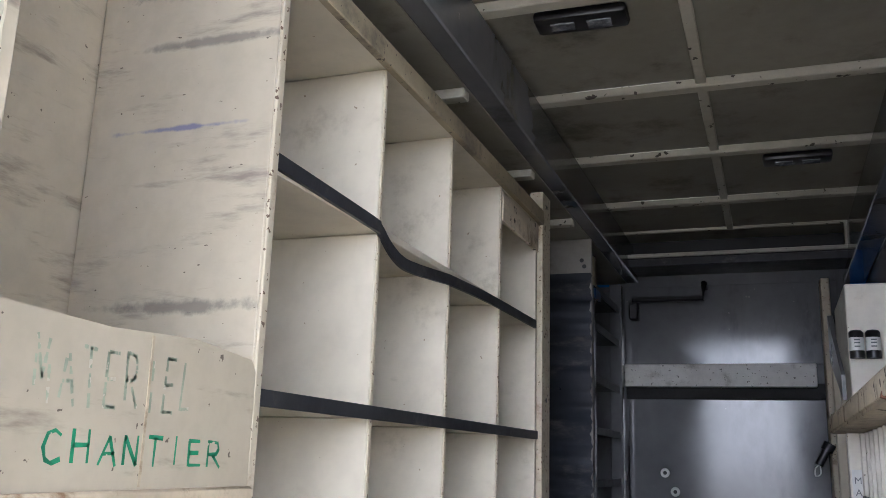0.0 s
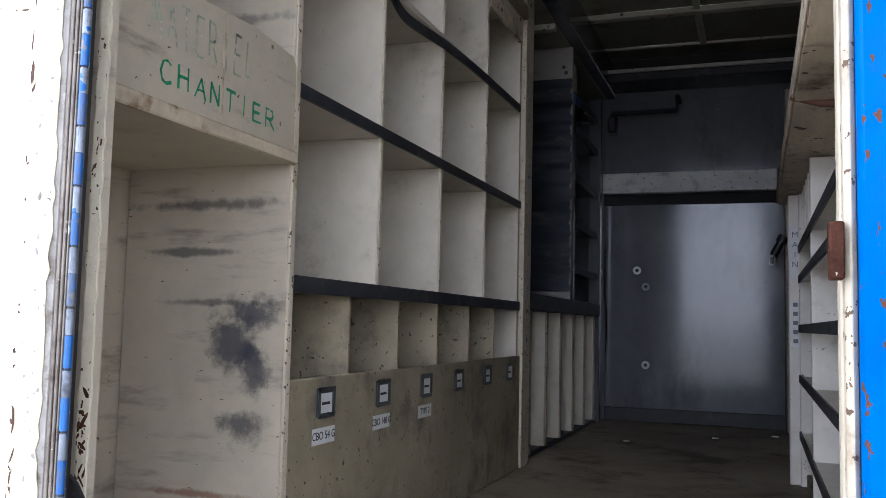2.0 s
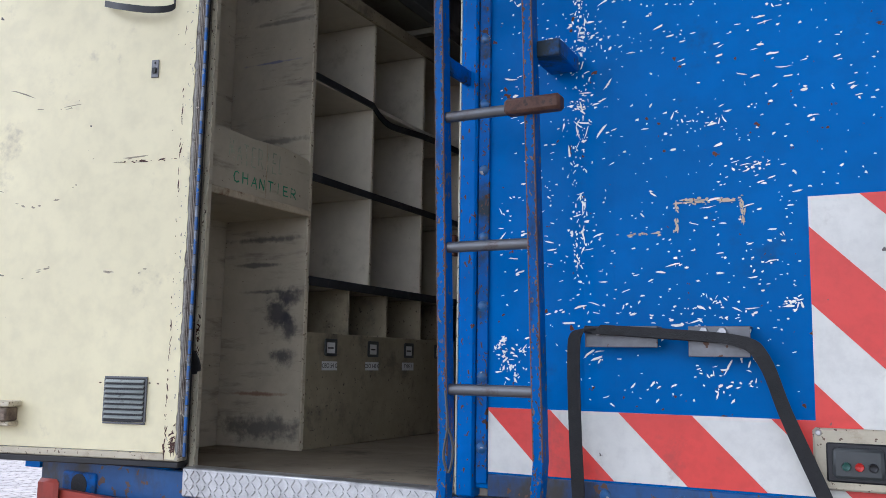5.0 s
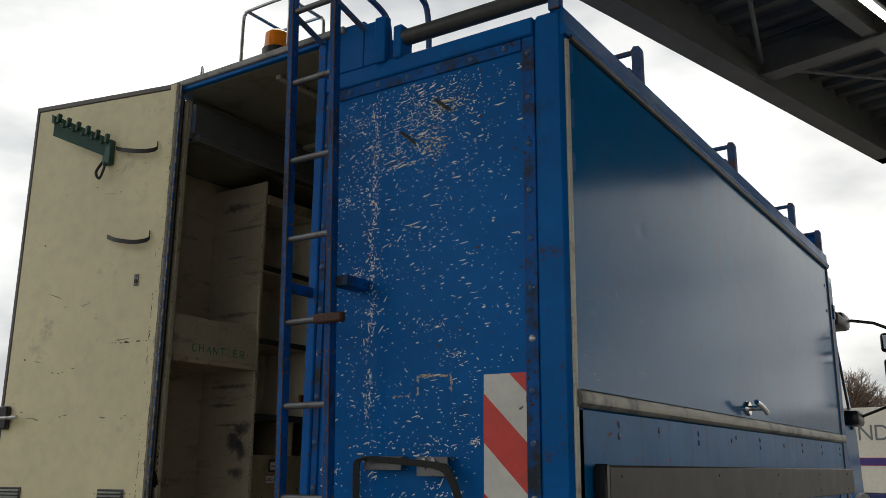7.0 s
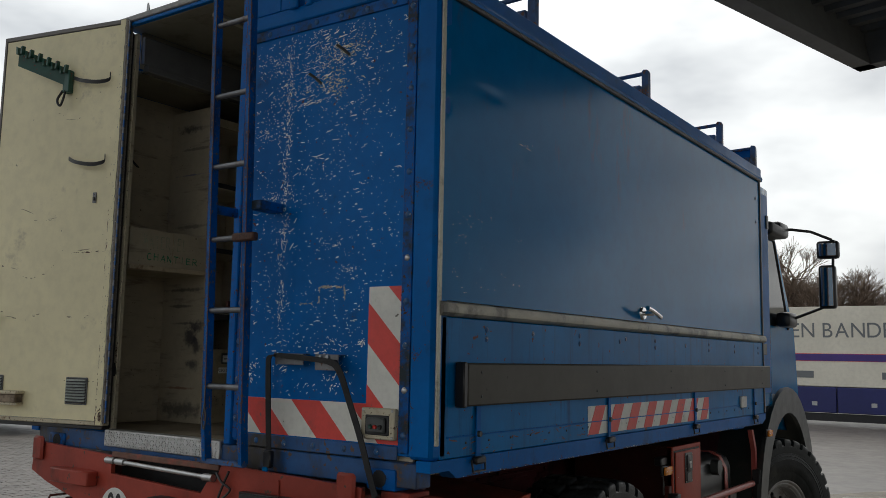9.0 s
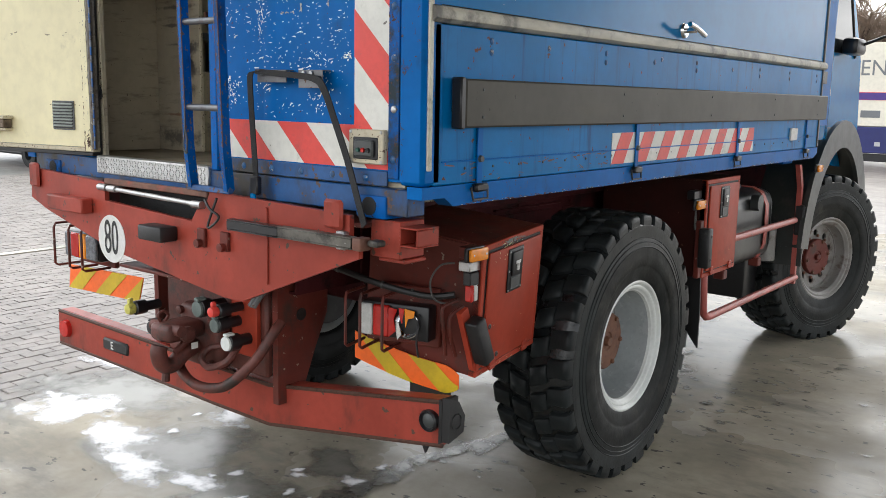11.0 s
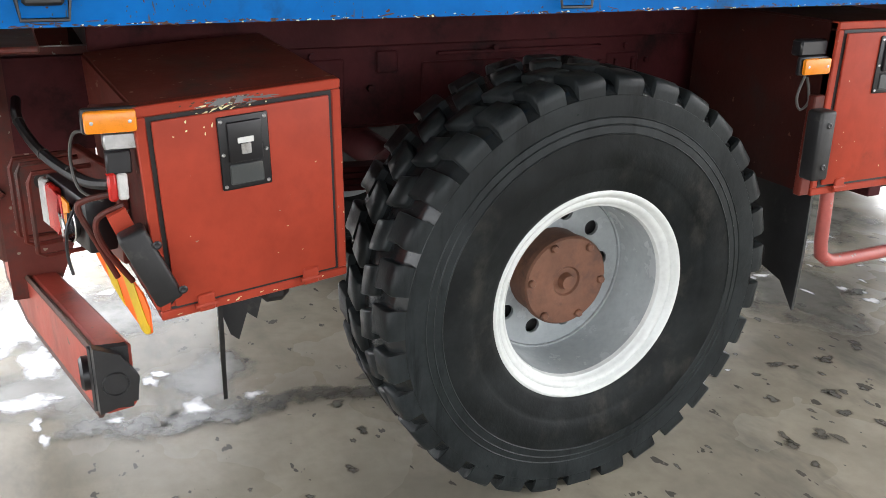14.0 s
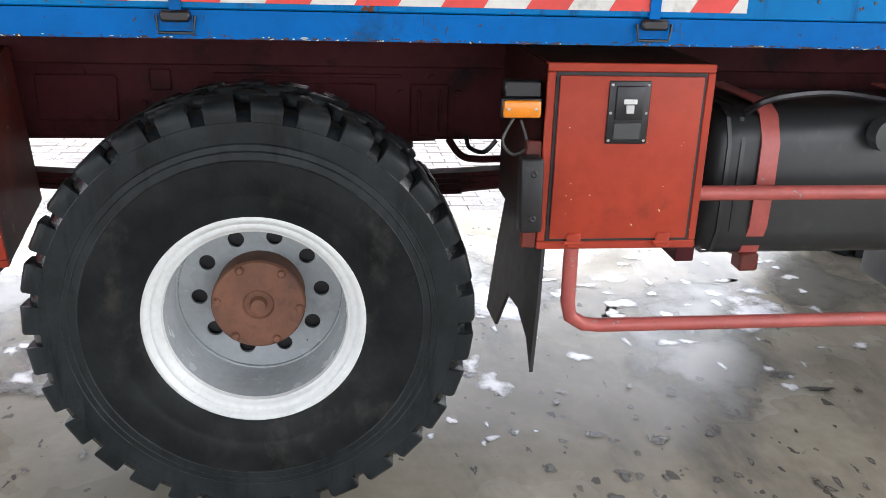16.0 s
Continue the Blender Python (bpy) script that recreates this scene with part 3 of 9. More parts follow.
def solo(name, bm, material, label, category, group="", kind="", smooth=40):
    return tagged(part(name, bm, material, None, "", smooth), label, category, group, kind)


def text_bm(words, size, depth=0.0006):
    cu = bpy.data.curves.new("words", "FONT")
    cu.body, cu.size, cu.extrude, cu.align_x, cu.align_y = words, size, depth, "CENTER", "CENTER"
    ob = bpy.data.objects.new("words", cu)
    scene.collection.objects.link(ob)
    bpy.context.view_layer.update()
    me = bpy.data.meshes.new_from_object(ob.evaluated_get(bpy.context.evaluated_depsgraph_get()))
    bm = bmesh.new()
    bm.from_mesh(me)
    bpy.data.objects.remove(ob)
    bpy.data.curves.remove(cu)
    bpy.data.meshes.remove(me)
    return bm


FACE_X = Matrix(((0, 0, 1, 0), (1, 0, 0, 0), (0, 1, 0, 0), (0, 0, 0, 1)))    # reads from +x: right is +y
FACE_Y = Matrix(((1, 0, 0, 0), (0, 0, -1, 0), (0, 1, 0, 0), (0, 0, 0, 1)))   # reads from -y: right is +x


def moved(bm, m):
    for v in bm.verts:
        v.co = m @ v.co
    return bm


def clip_poly(poly, a, b, c):
    """The part of a flat polygon where a*u + b*v <= c."""
    out = []
    for p, q in zip(poly, poly[1:] + poly[:1]):
        dp, dq = a * p[0] + b * p[1] - c, a * q[0] + b * q[1] - c
        if dp <= 0:
            out.append(p)
        if dp * dq < 0:
            t = dp / (dp - dq)
            out.append((p[0] + (q[0] - p[0]) * t, p[1] + (q[1] - p[1]) * t))
    return out


def chevron(name, rect, slope, width, first, to_world, parent, mat_a, mat_b, normal, label):
    """A striped marker panel: a backing film and each stripe laid on it."""
    u0, v0, u1, v1 = rect
    nrm = Vector(normal)
    bm = bmesh.new()
    prism(bm, [to_world(u, v) for u, v in ((u0, v0), (u1, v0), (u1, v1), (u0, v1))], nrm * 0.002)
    base = part(name, bm, mat_a, parent, label)
    k = first
    while k < first + 40 * width:
        poly = [(u0, v0), (u1, v0), (u1, v1), (u0, v1)]
        poly = clip_poly(poly, -1, -slope, -k)
        poly = clip_poly(poly, 1, slope, k + width)
        if len(poly) > 2:
            bm = bmesh.new()
            prism(bm, [Vector(to_world(*p)) + nrm * 0.002 for p in poly], nrm * 0.0012)
            part("red_stripe" if mat_b is film_red else "stripe", bm, mat_b, base)
        k += 2 * width
    return base


# ---- ground ----
bm = bmesh.new()
box(bm, (-400, -400, -0.5), (400, 400, -0.012))
solo("ground", bm, joint_mat, "damp grey yard paving stretching to the horizon", "ground", kind="structure")
PAD = [(-1.75, -24), (-1.75, 8.0), (0.9, 12.5), (30, 15.0), (30, -24)]
bm = bmesh.new()
prism(bm, [(x, y, -0.2) for x, y in PAD[::-1]], (0, 0, 0.2))
solo("pavement", bm, concrete, "wet stained concrete wash pad under the canopy", "pavement", kind="structure")

# ---- canopy ----
EDGE = Vector((0.245, 0.9695, 0))
OUT = Vector((0.9695, -0.245, 0))
CORNER = Vector((1.04, 9.6, 5.33))


def canopy_at(along, across, z):
    p = CORNER + EDGE * along + OUT * across
    return Vector((p.x, p.y, z))


bm = bmesh.new()
period, k = 0.3, 0
rows = []
a = -14.4
while a < 0.0:
    for da, dz in ((0.0, 0.0), (0.09, 0.0), (0.12, 0.06), (0.27, 0.06)):
        rows.append((a + da, 5.72 + dz))
    a += period
prev = None
for a, z in rows:
    cur = [bm.verts.new(canopy_at(a, c, z)) for c in (0.05, 5, 10, 16)]
    if prev:
        for i in range(3):
            bm.faces.new((prev[i], cur[i], cur[i + 1], prev[i + 1]))
    prev = cur
solo("ceiling", bm, canopy_steel, "dark corrugated steel deck of an open-sided canopy", "canopy roof", kind="structure", smooth=10)
bm = bmesh.new()
prism(bm, [canopy_at(-14.4, c, 5.86) for c in (0, 16)] + [canopy_at(0.1, c, 5.86) for c in (16, 0)], (0, 0, 0.05))
solo("roof_slab", bm, canopy_beam, "dark roof covering above the canopy deck", "canopy roof", kind="structure")


def beam(p, q, width, height, material=canopy_beam, label="grey painted steel canopy beam"):
    """An I-section between two points, its top at their height."""
    p, q = Vector(p), Vector(q)
    side = (q - p).cross(Vector((0, 0, 1))).normalized()
    bm = bmesh.new()
    for lo, hi, w in ((0, 0.02, width), (0.02, height - 0.02, 0.02), (height - 0.02, height, width)):
        ring = [p + side * w / 2 - Vector((0, 0, hi)), p - side * w / 2 - Vector((0, 0, hi)),
                p - side * w / 2 - Vector((0, 0, lo)), p + side * w / 2 - Vector((0, 0, lo))]
        prism(bm, ring, q - p)
    return solo("beam", bm, material, label, "beam", kind="structure")


bm = bmesh.new()
prism(bm, [canopy_at(-14.4, 0, z) for z in (5.33, 5.95)] + [canopy_at(-14.4, 0.16, z) for z in (5.95, 5.62)] + [canopy_at(-14.4, 0.22, 5.33)], EDGE * 14.4)
solo("trim", bm, canopy_beam, "dark grey fascia along the canopy edge", "fascia", kind="structure")
bm = bmesh.new()
prism(bm, [canopy_at(0, 0, z) for z in (5.33, 5.95)] + [canopy_at(-0.2, 0, z) for z in (5.95, 5.33)], OUT * 16)
solo("trim", bm, canopy_beam, "dark grey fascia along the canopy end", "fascia", kind="structure")
for a in (-3.2, -8.5, -13.9):
    beam(canopy_at(a, 0.2, 5.71), canopy_at(a, 16, 5.71), 0.2, 0.34)
beam(canopy_at(-14.4, 1.25, 5.6), canopy_at(0, 1.25, 5.6), 0.12, 0.2)
beam(canopy_at(-14.4, 8.2, 5.6), canopy_at(0, 8.2, 5.6), 0.3, 0.4)
for a in (-3.2, -13.9):
    p = canopy_at(a, 15.6, 0)
    bm = bmesh.new()
    box(bm, (p.x - 0.1, p.y - 0.1, 0), (p.x + 0.1, p.y + 0.1, 5.6))
    solo("column", bm, canopy_beam, "grey steel canopy column standing on the concrete", "column", kind="structure")
for a, c, d, e in ((-3.3, 0.25, -5.4, 1.2), (-3.1, 0.25, -1.4, 1.2), (-8.6, 0.25, -10.6, 1.2)):
    bm = bmesh.new()
    tube(bm, [canopy_at(a, c, 5.5), canopy_at(d, e, 5.55)], 0.022, 6)
    solo("brace", bm, canopy_beam, "thin steel wind brace under the canopy deck", "brace", kind="structure")
for i in range(-6, 3):
    p, q = canopy_at(-4.75 + 1.26 * i, 1.62, 5.2), canopy_at(-3.65 + 1.26 * i, 1.62, 5.2)
    lamp = thing("strip_light", (p + q) / 2, "long glowing fluorescent tube hung under the canopy deck", "strip light", "canopy strip lights")
    bm = bmesh.new()
    tube(bm, [p, q], 0.028, 10)
    part("tube", bm, lamp_tube, lamp, "glowing white tube")
    bm = bmesh.new()
    tube(bm, [p + Vector((0, 0, 0.05)), q + Vector((0, 0, 0.05))], 0.035, 6)
    for r in (p, q):
        box(bm, r + Vector((-0.03, -0.03, -0.035)), r + Vector((0.03, 0.03, 0.06)))
        tube(bm, [r + Vector((0, 0, 0.04)), r + Vector((0, 0, 0.52))], 0.006, 5)
    part("housing", bm, canopy_beam, lamp)

# ---- the cargo box ----
Y0, YF, XR, XL = 0.51, 4.53, 1.19, -1.2
cargo = thing("cargo_box", (0, 2.5, 1.31), "scratched blue steel service body with its rear door open", "truck body")


def bar(name, a, b, material, parent, bevel=0.004, label=""):
    return part(name, box(bmesh.new(), a, b, bevel), material, parent, label)


# base frame
bm = bmesh.new()
prism(bm, [(1.13, 0.51, 1.374), (1.13, 0.62, 1.374), (1.13, 0.665, 1.345), (1.13, 4.45, 1.345), (1.13, YF, 1.375), (1.13, YF, 1.412), (1.13, 0.51, 1.412)], (0.06, 0, 0))
part("side_sill", bm, blue_worn, cargo, "blue steel side sill with rust streaks")
bm = bmesh.new()
prism(bm, [(-1.2, 0.51, 1.374), (-1.2, 0.62, 1.374), (-1.2, 0.665, 1.345), (-1.2, 4.45, 1.345), (-1.2, YF, 1.375), (-1.2, YF, 1.412), (-1.2, 0.51, 1.412)], (0.06, 0, 0))
part("side_sill", bm, blue_worn, cargo)
bar("rear_sill", (-1.139, 0.515, 1.315), (1.129, 0.6, 1.4), sill_grime, cargo, label="rusty blue rear sill")
bar("floor_plate", (-1.13, 0.61, 1.355), (1.12, 4.5, 1.4), shelf_floor, cargo, 0.002, "worn brown plywood floor")
sill = bar("tread_plate", (-0.605, 0.503, 1.338), (0.16, 0.56, 1.412), alu, cargo, 0.004, "chequer-plate aluminium door sill")
bm = bmesh.new()
for i in range(38):
    for j in range(4):
        x, z = -0.59 + i * 0.0196, 1.347 + j * 0.017
        s = 1 if (i + j) % 2 else -1
        m = Matrix.Translation((x, 0.502, z)) @ Matrix.Rotation(radians(45 * s), 4, "Y")
        box(bm, (-0.0075, -0.0015, -0.002), (0.0075, 0.0015, 0.002), 0, m)
part("chequer_relief", bm, alu, sill)
for sx in (1, -1):
    for y0 in (0.507, 4.33):
        bm = bmesh.new()
        box(bm, (sx * 0.915, y0, 1.3), (sx * 1.045, y0 + 0.19, 1.3735), 0.008, seg=2)
        c = part("corner_casting", bm, blue_rusty, cargo, "chipped blue corner casting")
        bm = bmesh.new()
        lathe(bm, [(0, 0.0), (0, 0.033), (0.003, 0.033), (0.003, 0.0)], (sx * 1.047 - (0.003 if sx > 0 else 0), y0 + 0.13, 1.347), "x", 16)
        part("casting_hole", bm, webbing, c)
        if y0 < 1:
            bm = bmesh.new()
            lathe(bm, [(0, 0.0), (0, 0.03), (0.003, 0.03), (0.003, 0.0)], (sx * 0.975, y0 - 0.002, 1.339), "y", 16)
            part("casting_hole", bm, webbing, c)

# rear frame and panel
bar("corner_post", (1.088, Y0, 1.4135), (XR, 0.6, 3.15), blue_worn, cargo, 0.012, "blue corner post with rust spots")
bar("corner_post", (XL, Y0, 1.4135), (-1.1, 0.6, 3.15), blue_worn, cargo, 0.012)
jamb = bar("door_post", (0.168, Y0, 1.4), (0.21, 0.6, 3.3), blue_post, cargo, 0.005, "blue door post with a chipped cream edge")
bar("post_edge", (0.158, 0.522, 1.4), (0.1675, 0.6, 3.28), cream_edge, cargo, 0.004, "chipped cream post lining")
bar("striker", (0.146, 0.512, 1.925), (0.1575, 0.535, 1.972), striker_rust, cargo, 0.0015, "rusty door striker block")
panel = bar("rear_panel", (0.21, 0.524, 1.42), (1.088, 0.545, 3.085), blue_worn, cargo, 0.002, "blue rear panel covered in white paint chips")
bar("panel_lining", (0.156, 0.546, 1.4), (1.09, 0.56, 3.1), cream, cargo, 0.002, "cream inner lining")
strip_l = bar("fixing_strip", (0.212, 0.517, 1.43), (0.239, 0.5235, 3.085), blue_rusty, cargo, 0.002, "blue fixing strip with rust along its edges")
strip_r = bar("fixing_strip", (1.043, 0.517, 1.43), (1.0875, 0.5235, 3.085), blue_rusty, cargo, 0.002)
strip_t = bar("fixing_strip", (0.241, 0.517, 3.043), (1.041, 0.5235, 3.085), blue_rusty, cargo, 0.002)
strip_b = bar("fixing_strip", (0.241, 0.517, 1.405), (1.041, 0.5235, 1.452), sill_grime, cargo, 0.002)
bar("roof_header", (0.212, Y0, 3.0865), (1.087, 0.6, 3.15), blue_worn, cargo, 0.006)
bm = bmesh.new()
prism(bm, [(0.455, 0.5238, 1.6), (0.47, 0.5218, 1.6), (0.49, 0.5218, 1.6), (0.52, 0.5238, 1.6)], (0, 0, 1.44))
part("panel_swage", bm, blue_worn, panel)
# bolts
bolt_bm = lathe(bmesh.new(), [(0.0, 0.0135), (-0.002, 0.0135), (-0.006, 0.0105), (-0.0085, 0.005), (-0.009, 0.0)], (0, 0, 0), "y", 12)
bolt_me, _ = wrap(bolt_bm, steel)
bolt_blue_bm = lathe(bmesh.new(), [(0.0, 0.0135), (-0.002, 0.0135), (-0.006, 0.0105), (-0.0085, 0.005), (-0.009, 0.0)], (0, 0, 0), "y", 12)
bolt_blue, _ = wrap(bolt_blue_bm, bolt_worn)
rng = random.Random(4)


def bolt(x, y, z, parent, facing="y"):
    ob = new("bolt", bolt_me if facing == "y" and x > 1 and rng.random() < 0.15 else bolt_blue)
    m = Matrix.Translation((x, y, z)) @ (Matrix.Rotation(radians(90), 4, "Z") if facing == "x" else Matrix())
    return put(ob, m, parent)


for i in range(11):
    bolt(0.2255, 0.5165, 1.505 + 0.1525 * i, strip_l)
    bolt(1.066, 0.5165, 1.49 + 0.154 * i, strip_r)
for i in range(6):
    bolt(0.33 + 0.13 * i, 0.5165, 3.064, strip_t)
for i in range(5):
    bolt(0.35 + 0.15 * i, 0.5165, 1.428, strip_b)


def flecks(name, count, place, parent, material, seed, size=(0.0018, 0.0095), to=None):
    """Small bared spots and scratches, each an uneven sliver lying on the paint."""
    r = random.Random(seed)
    bm = bmesh.new()
    for _ in range(count):
        got = place(r)
        if got is None:
            continue
        u, v, k, tilt = got
        ln = (size[0] + (size[1] - size[0]) * r.random() ** 2.2) * k
        th = min(ln, r.uniform(0.0009, 0.0022) * (0.55 + 0.42 * min(k, 2.4)))
        if r.random() < 0.5:
            ln = th * r.uniform(1, 2.2)
        n = r.choice((6, 7, 9))
        ca, sa = math.cos(tilt), math.sin(tilt)
        bend = r.uniform(-0.12, 0.12)
        o = Vector(to(u, v))
        lift = (Vector(to(u + 1, v)) - o).cross(Vector(to(u, v + 1)) - o).normalized() * r.uniform(0, 0.0006)
        ring = []
        for j in range(n):
            w = 6.28319 * j / n
            f = r.uniform(0.5, 1.25)
            p, q = ln * math.cos(w) * f, th * math.sin(w) * f
            q += bend * p * p / max(ln, 1e-4)
            ring.append(bm.verts.new(Vector(to(u + p * ca - q * sa, v + p * sa + q * ca)) + lift))
        bm.faces.new(ring)
    return tagged(part(name, bm, material, parent), kind="stuff")


CLUMPS = [(random.Random(50 + i).uniform(0.27, 1.03), random.Random(90 + i).uniform(1.7, 3.03), random.Random(130 + i).uniform(0.03, 0.12)) for i in range(34)]


def rear_spot(r):
    if r.random() < 0.5:
        c = r.choice(CLUMPS)
        u, v = r.gauss(c[0], c[2]), r.gauss(c[1], c[2] * 0.35)
        if not (0.262 < u < 1.035 and 1.62 < v < 3.03) or (u > 0.88 and v < 2.02):
            return None
    else:
        u, v = r.uniform(0.262, 1.035), r.uniform(1.62, 3.03)
    d = 0.3 + 0.7 * max(0, (v - 1.9) / 1.1)
    d *= 1.0 - 0.55 * (u > 0.9)
    if (u > 0.88 and v < 2.02) or r.random() > d:
        return None
    long = r.random() < 0.05
    return (u, v, r.uniform(2.0, 4.0) if long else r.choice((0.5, 0.7, 0.9, 1.1, 1.5, 2.0)), r.gauss(0.12, 0.16) if long or r.random() < 0.75 else r.uniform(-1.5, 1.5))


def low_spot(r):
    c = r.choice(((0.72, 1.8, 0.03, 0.02), (0.775, 1.67, 0.03, 0.035), (0.71, 1.64, 0.05, 0.025), (0.855, 1.81, 0.015, 0.006), (0.268, 1.69, 0.012, 0.035), (0.5, 1.68, 0.06, 0.04), (0.78, 1.76, 0.03, 0.03)))
    u, v = r.gauss(c[0], c[2]), r.gauss(c[1], c[3])
    if not (0.262 < u < 0.885 and 1.602 < v < 1.88):
        return None
    return (u, v, r.choice((0.6, 0.8, 1.1, 1.6, 2.2)), r.uniform(-1.5, 1.5))


FLAKES = ((0.259, 1.72, 0.004, 0.006), (0.277, 1.712, 0.005, 0.008), (0.284, 1.679, 0.011, 0.0035), (0.32, 1.717, 0.006, 0.008), (0.275, 1.737, 0.004, 0.006), (0.305, 1.66, 0.004, 0.008), (0.3, 1.7, 0.025, 0.03))


def flake_spot(r):
    c = r.choice(FLAKES)
    return (max(r.gauss(c[0], c[2]), 0.248), r.gauss(c[1], c[3]), r.choice((1.0, 1.6, 2.4)), r.uniform(-1.5, 1.5))


rear_uv = lambda u, v: (u, 0.5215, v)
flecks("paint_chip_layer", 4600, rear_spot, panel, chip_white, 11, to=rear_uv)
flecks("paint_chip_layer", 150, low_spot, panel, chip_white, 12, size=(0.003, 0.0075), to=rear_uv)
flecks("paint_chip_layer", 420, lambda r: (lambda c: (r.gauss(c[0], c[2]), r.gauss(c[1], c[3]), r.uniform(0.5, 2.0), r.gauss(0.12, 0.25)))(r.choice(((0.74, 2.93, 0.05, 0.028), (0.7, 2.8, 0.035, 0.03), (0.72, 2.86, 0.14, 0.09)))),
       panel, chip_cream, 13, to=lambda u, v: (min(max(u, 0.3), 1.03), 0.5217, min(v, 3.03)))
flecks("paint_chip_layer", 430, lambda r: (r.gauss(0.447, 0.011), 3.0 - 1.15 * r.random() ** 1.3, r.choice((0.6, 0.9, 1.2, 1.6, 2.2)), 1.5 + r.gauss(0, 0.6)), panel, chip_white, 14, to=rear_uv)
flecks("paint_chip_layer", 70, flake_spot, panel, chip_white, 18, size=(0.0025, 0.0045), to=rear_uv)
# scratches where a bracket once sat, and three larger flakes
flecks("paint_chip_layer", 130, lambda r: r.choice(((r.uniform(0.525, 0.65), 1.953 + r.gauss(0, 0.002), 1.4, 0.1), (0.65 + r.gauss(0, 0.002), r.uniform(1.955, 2.012), 1.3, 1.5),
                                                    (r.uniform(0.652, 0.778), 2.013 + r.gauss(0, 0.003), 1.5, 0.0), (0.776 + r.gauss(0, 0.003), r.uniform(1.965, 2.01), 1.4, 1.5))), panel, cream_edge, 15, to=rear_uv)
flecks("paint_chip_layer", 14, lambda r: (*r.choice(((0.572, 2.193), (0.51, 2.277), (0.495, 2.178), (0.6, 2.22))), r.uniform(4, 7), 0.9), panel, chip_white, 16, size=(0.0012, 0.003), to=rear_uv)
flecks("paint_chip_layer", 26, lambda r: (r.uniform(0.5, 0.72), 2.742 + r.gauss(0.0, 0.004), r.uniform(1.2, 3.2), 0.14), panel, chip_white, 17, to=rear_uv)
# two bent nails
for x, z in ((0.6, 2.83), (0.74, 2.92)):
    bm = bmesh.new()
    tube(bm, [(x - 0.02, 0.495, z + 0.02), (x, 0.508, z + 0.004), (x + 0.022, 0.523, z - 0.02)], 0.006, 6)
    part("bent_pin", bm, dark_grey, panel)
# markers
chevron("rear_marker", (0.24, 1.456, 0.895, 1.592), 1.0, 0.1455, 1.8275 - 0.291, lambda u, v: (u, 0.5235, v), panel, film_white, film_red, (0, -1, 0),
        "red and white hazard film")
chevron("rear_marker", (0.895, 1.456, 1.042, 2.008), 1.0, 0.1455, 1.8275 - 0.291, lambda u, v: (u, 0.5235, v), panel, film_white, film_red, (0, -1, 0),
        "red and white hazard film")
# socket box
sock = bar("socket_frame", (0.89, 0.5, 1.472), (1.04, 0.523, 1.58), cream_edge, panel, 0.004, "chipped cream frame round a sunken socket")
bar("socket_plate", (0.912, 0.497, 1.487), (1.018, 0.502, 1.556), black_plastic, sock, 0.003)
bar("socket_box", (0.922, 0.487, 1.494), (1.006, 0.4975, 1.548), dark_grey, sock, 0.006)
for x, mm in ((0.945, green_metal), (0.966, red_lens), (0.988, black_rubber)):
    part("socket_key", lathe(bmesh.new(), [(0, 0.0), (-0.006, 0.007), (0.0, 0.008)], (x, 0.487, 1.516), "y", 10), mm, sock)
for x in (0.9, 1.03):
    for z in (1.48, 1.572):
        part("screw", lathe(bmesh.new(), [(0, 0.006), (-0.003, 0.004), (-0.003, 0.0)], (x, 0.5, z), "y", 8), steel, sock)
# grab handle and hanging strap
grab = thing("grab_handle", (0.63, 0.5, 1.745), "zinc angle brackets with a black bar across the rear panel", "grab handle")
part("bar", box(bmesh.new(), (0.47, 0.47, 1.738), (0.79, 0.482, 1.754), 0.003, Matrix.Translation((0.63, 0.476, 1.746)) @ Matrix.Rotation(radians(4), 4, "Y") @ Matrix.Translation((-0.63, -0.476, -1.746))), black_rubber, grab)
for x0, x1, z0, z1 in ((0.47, 0.617, 1.722, 1.764), (0.676, 0.79, 1.705, 1.763)):
    b = bar("bracket", (x0, 0.4835, z0), (x1, 0.4865, z1), worn_steel, grab, 0.001, "zinc-plated bracket with bolt holes")
    bar("bracket_foot", (x0, 0.487, z1 - 0.003), (x1, 0.5215, z1), worn_steel, b, 0.001)
    for x in (x0 + 0.03, x1 - 0.05):
        part("bracket_bolt", lathe(bmesh.new(), [(0, 0.01), (-0.007, 0.008), (-0.007, 0.0)], (x, 0.4835, z1 - 0.011), "y", 6), steel, b)
strap = thing("webbing_strap", (0.7, 0.48, 1.34), "black webbing strap hanging from the grab bar to the rear beam", "strap")


def ribbon(bm, pts, width, thick, across):
    across = Vector(across) * width / 2
    pts = [Vector(p) for p in pts]
    rings = []
    for i, p in enumerate(pts):
        d = (pts[min(i + 1, len(pts) - 1)] - pts[max(i - 1, 0)]).normalized()
        nn = d.cross(across).normalized() * thick / 2
        rings.append([bm.verts.new(p + s * across + t * nn) for s, t in ((-1, -1), (1, -1), (1, 1), (-1, 1))])
    for a, b in zip(rings, rings[1:]):
        for k in range(4):
            bm.faces.new((a[k], a[(k + 1) % 4], b[(k + 1) % 4], b[k]))
    bm.faces.new(rings[0][::-1])
    bm.faces.new(rings[-1])
    return bm


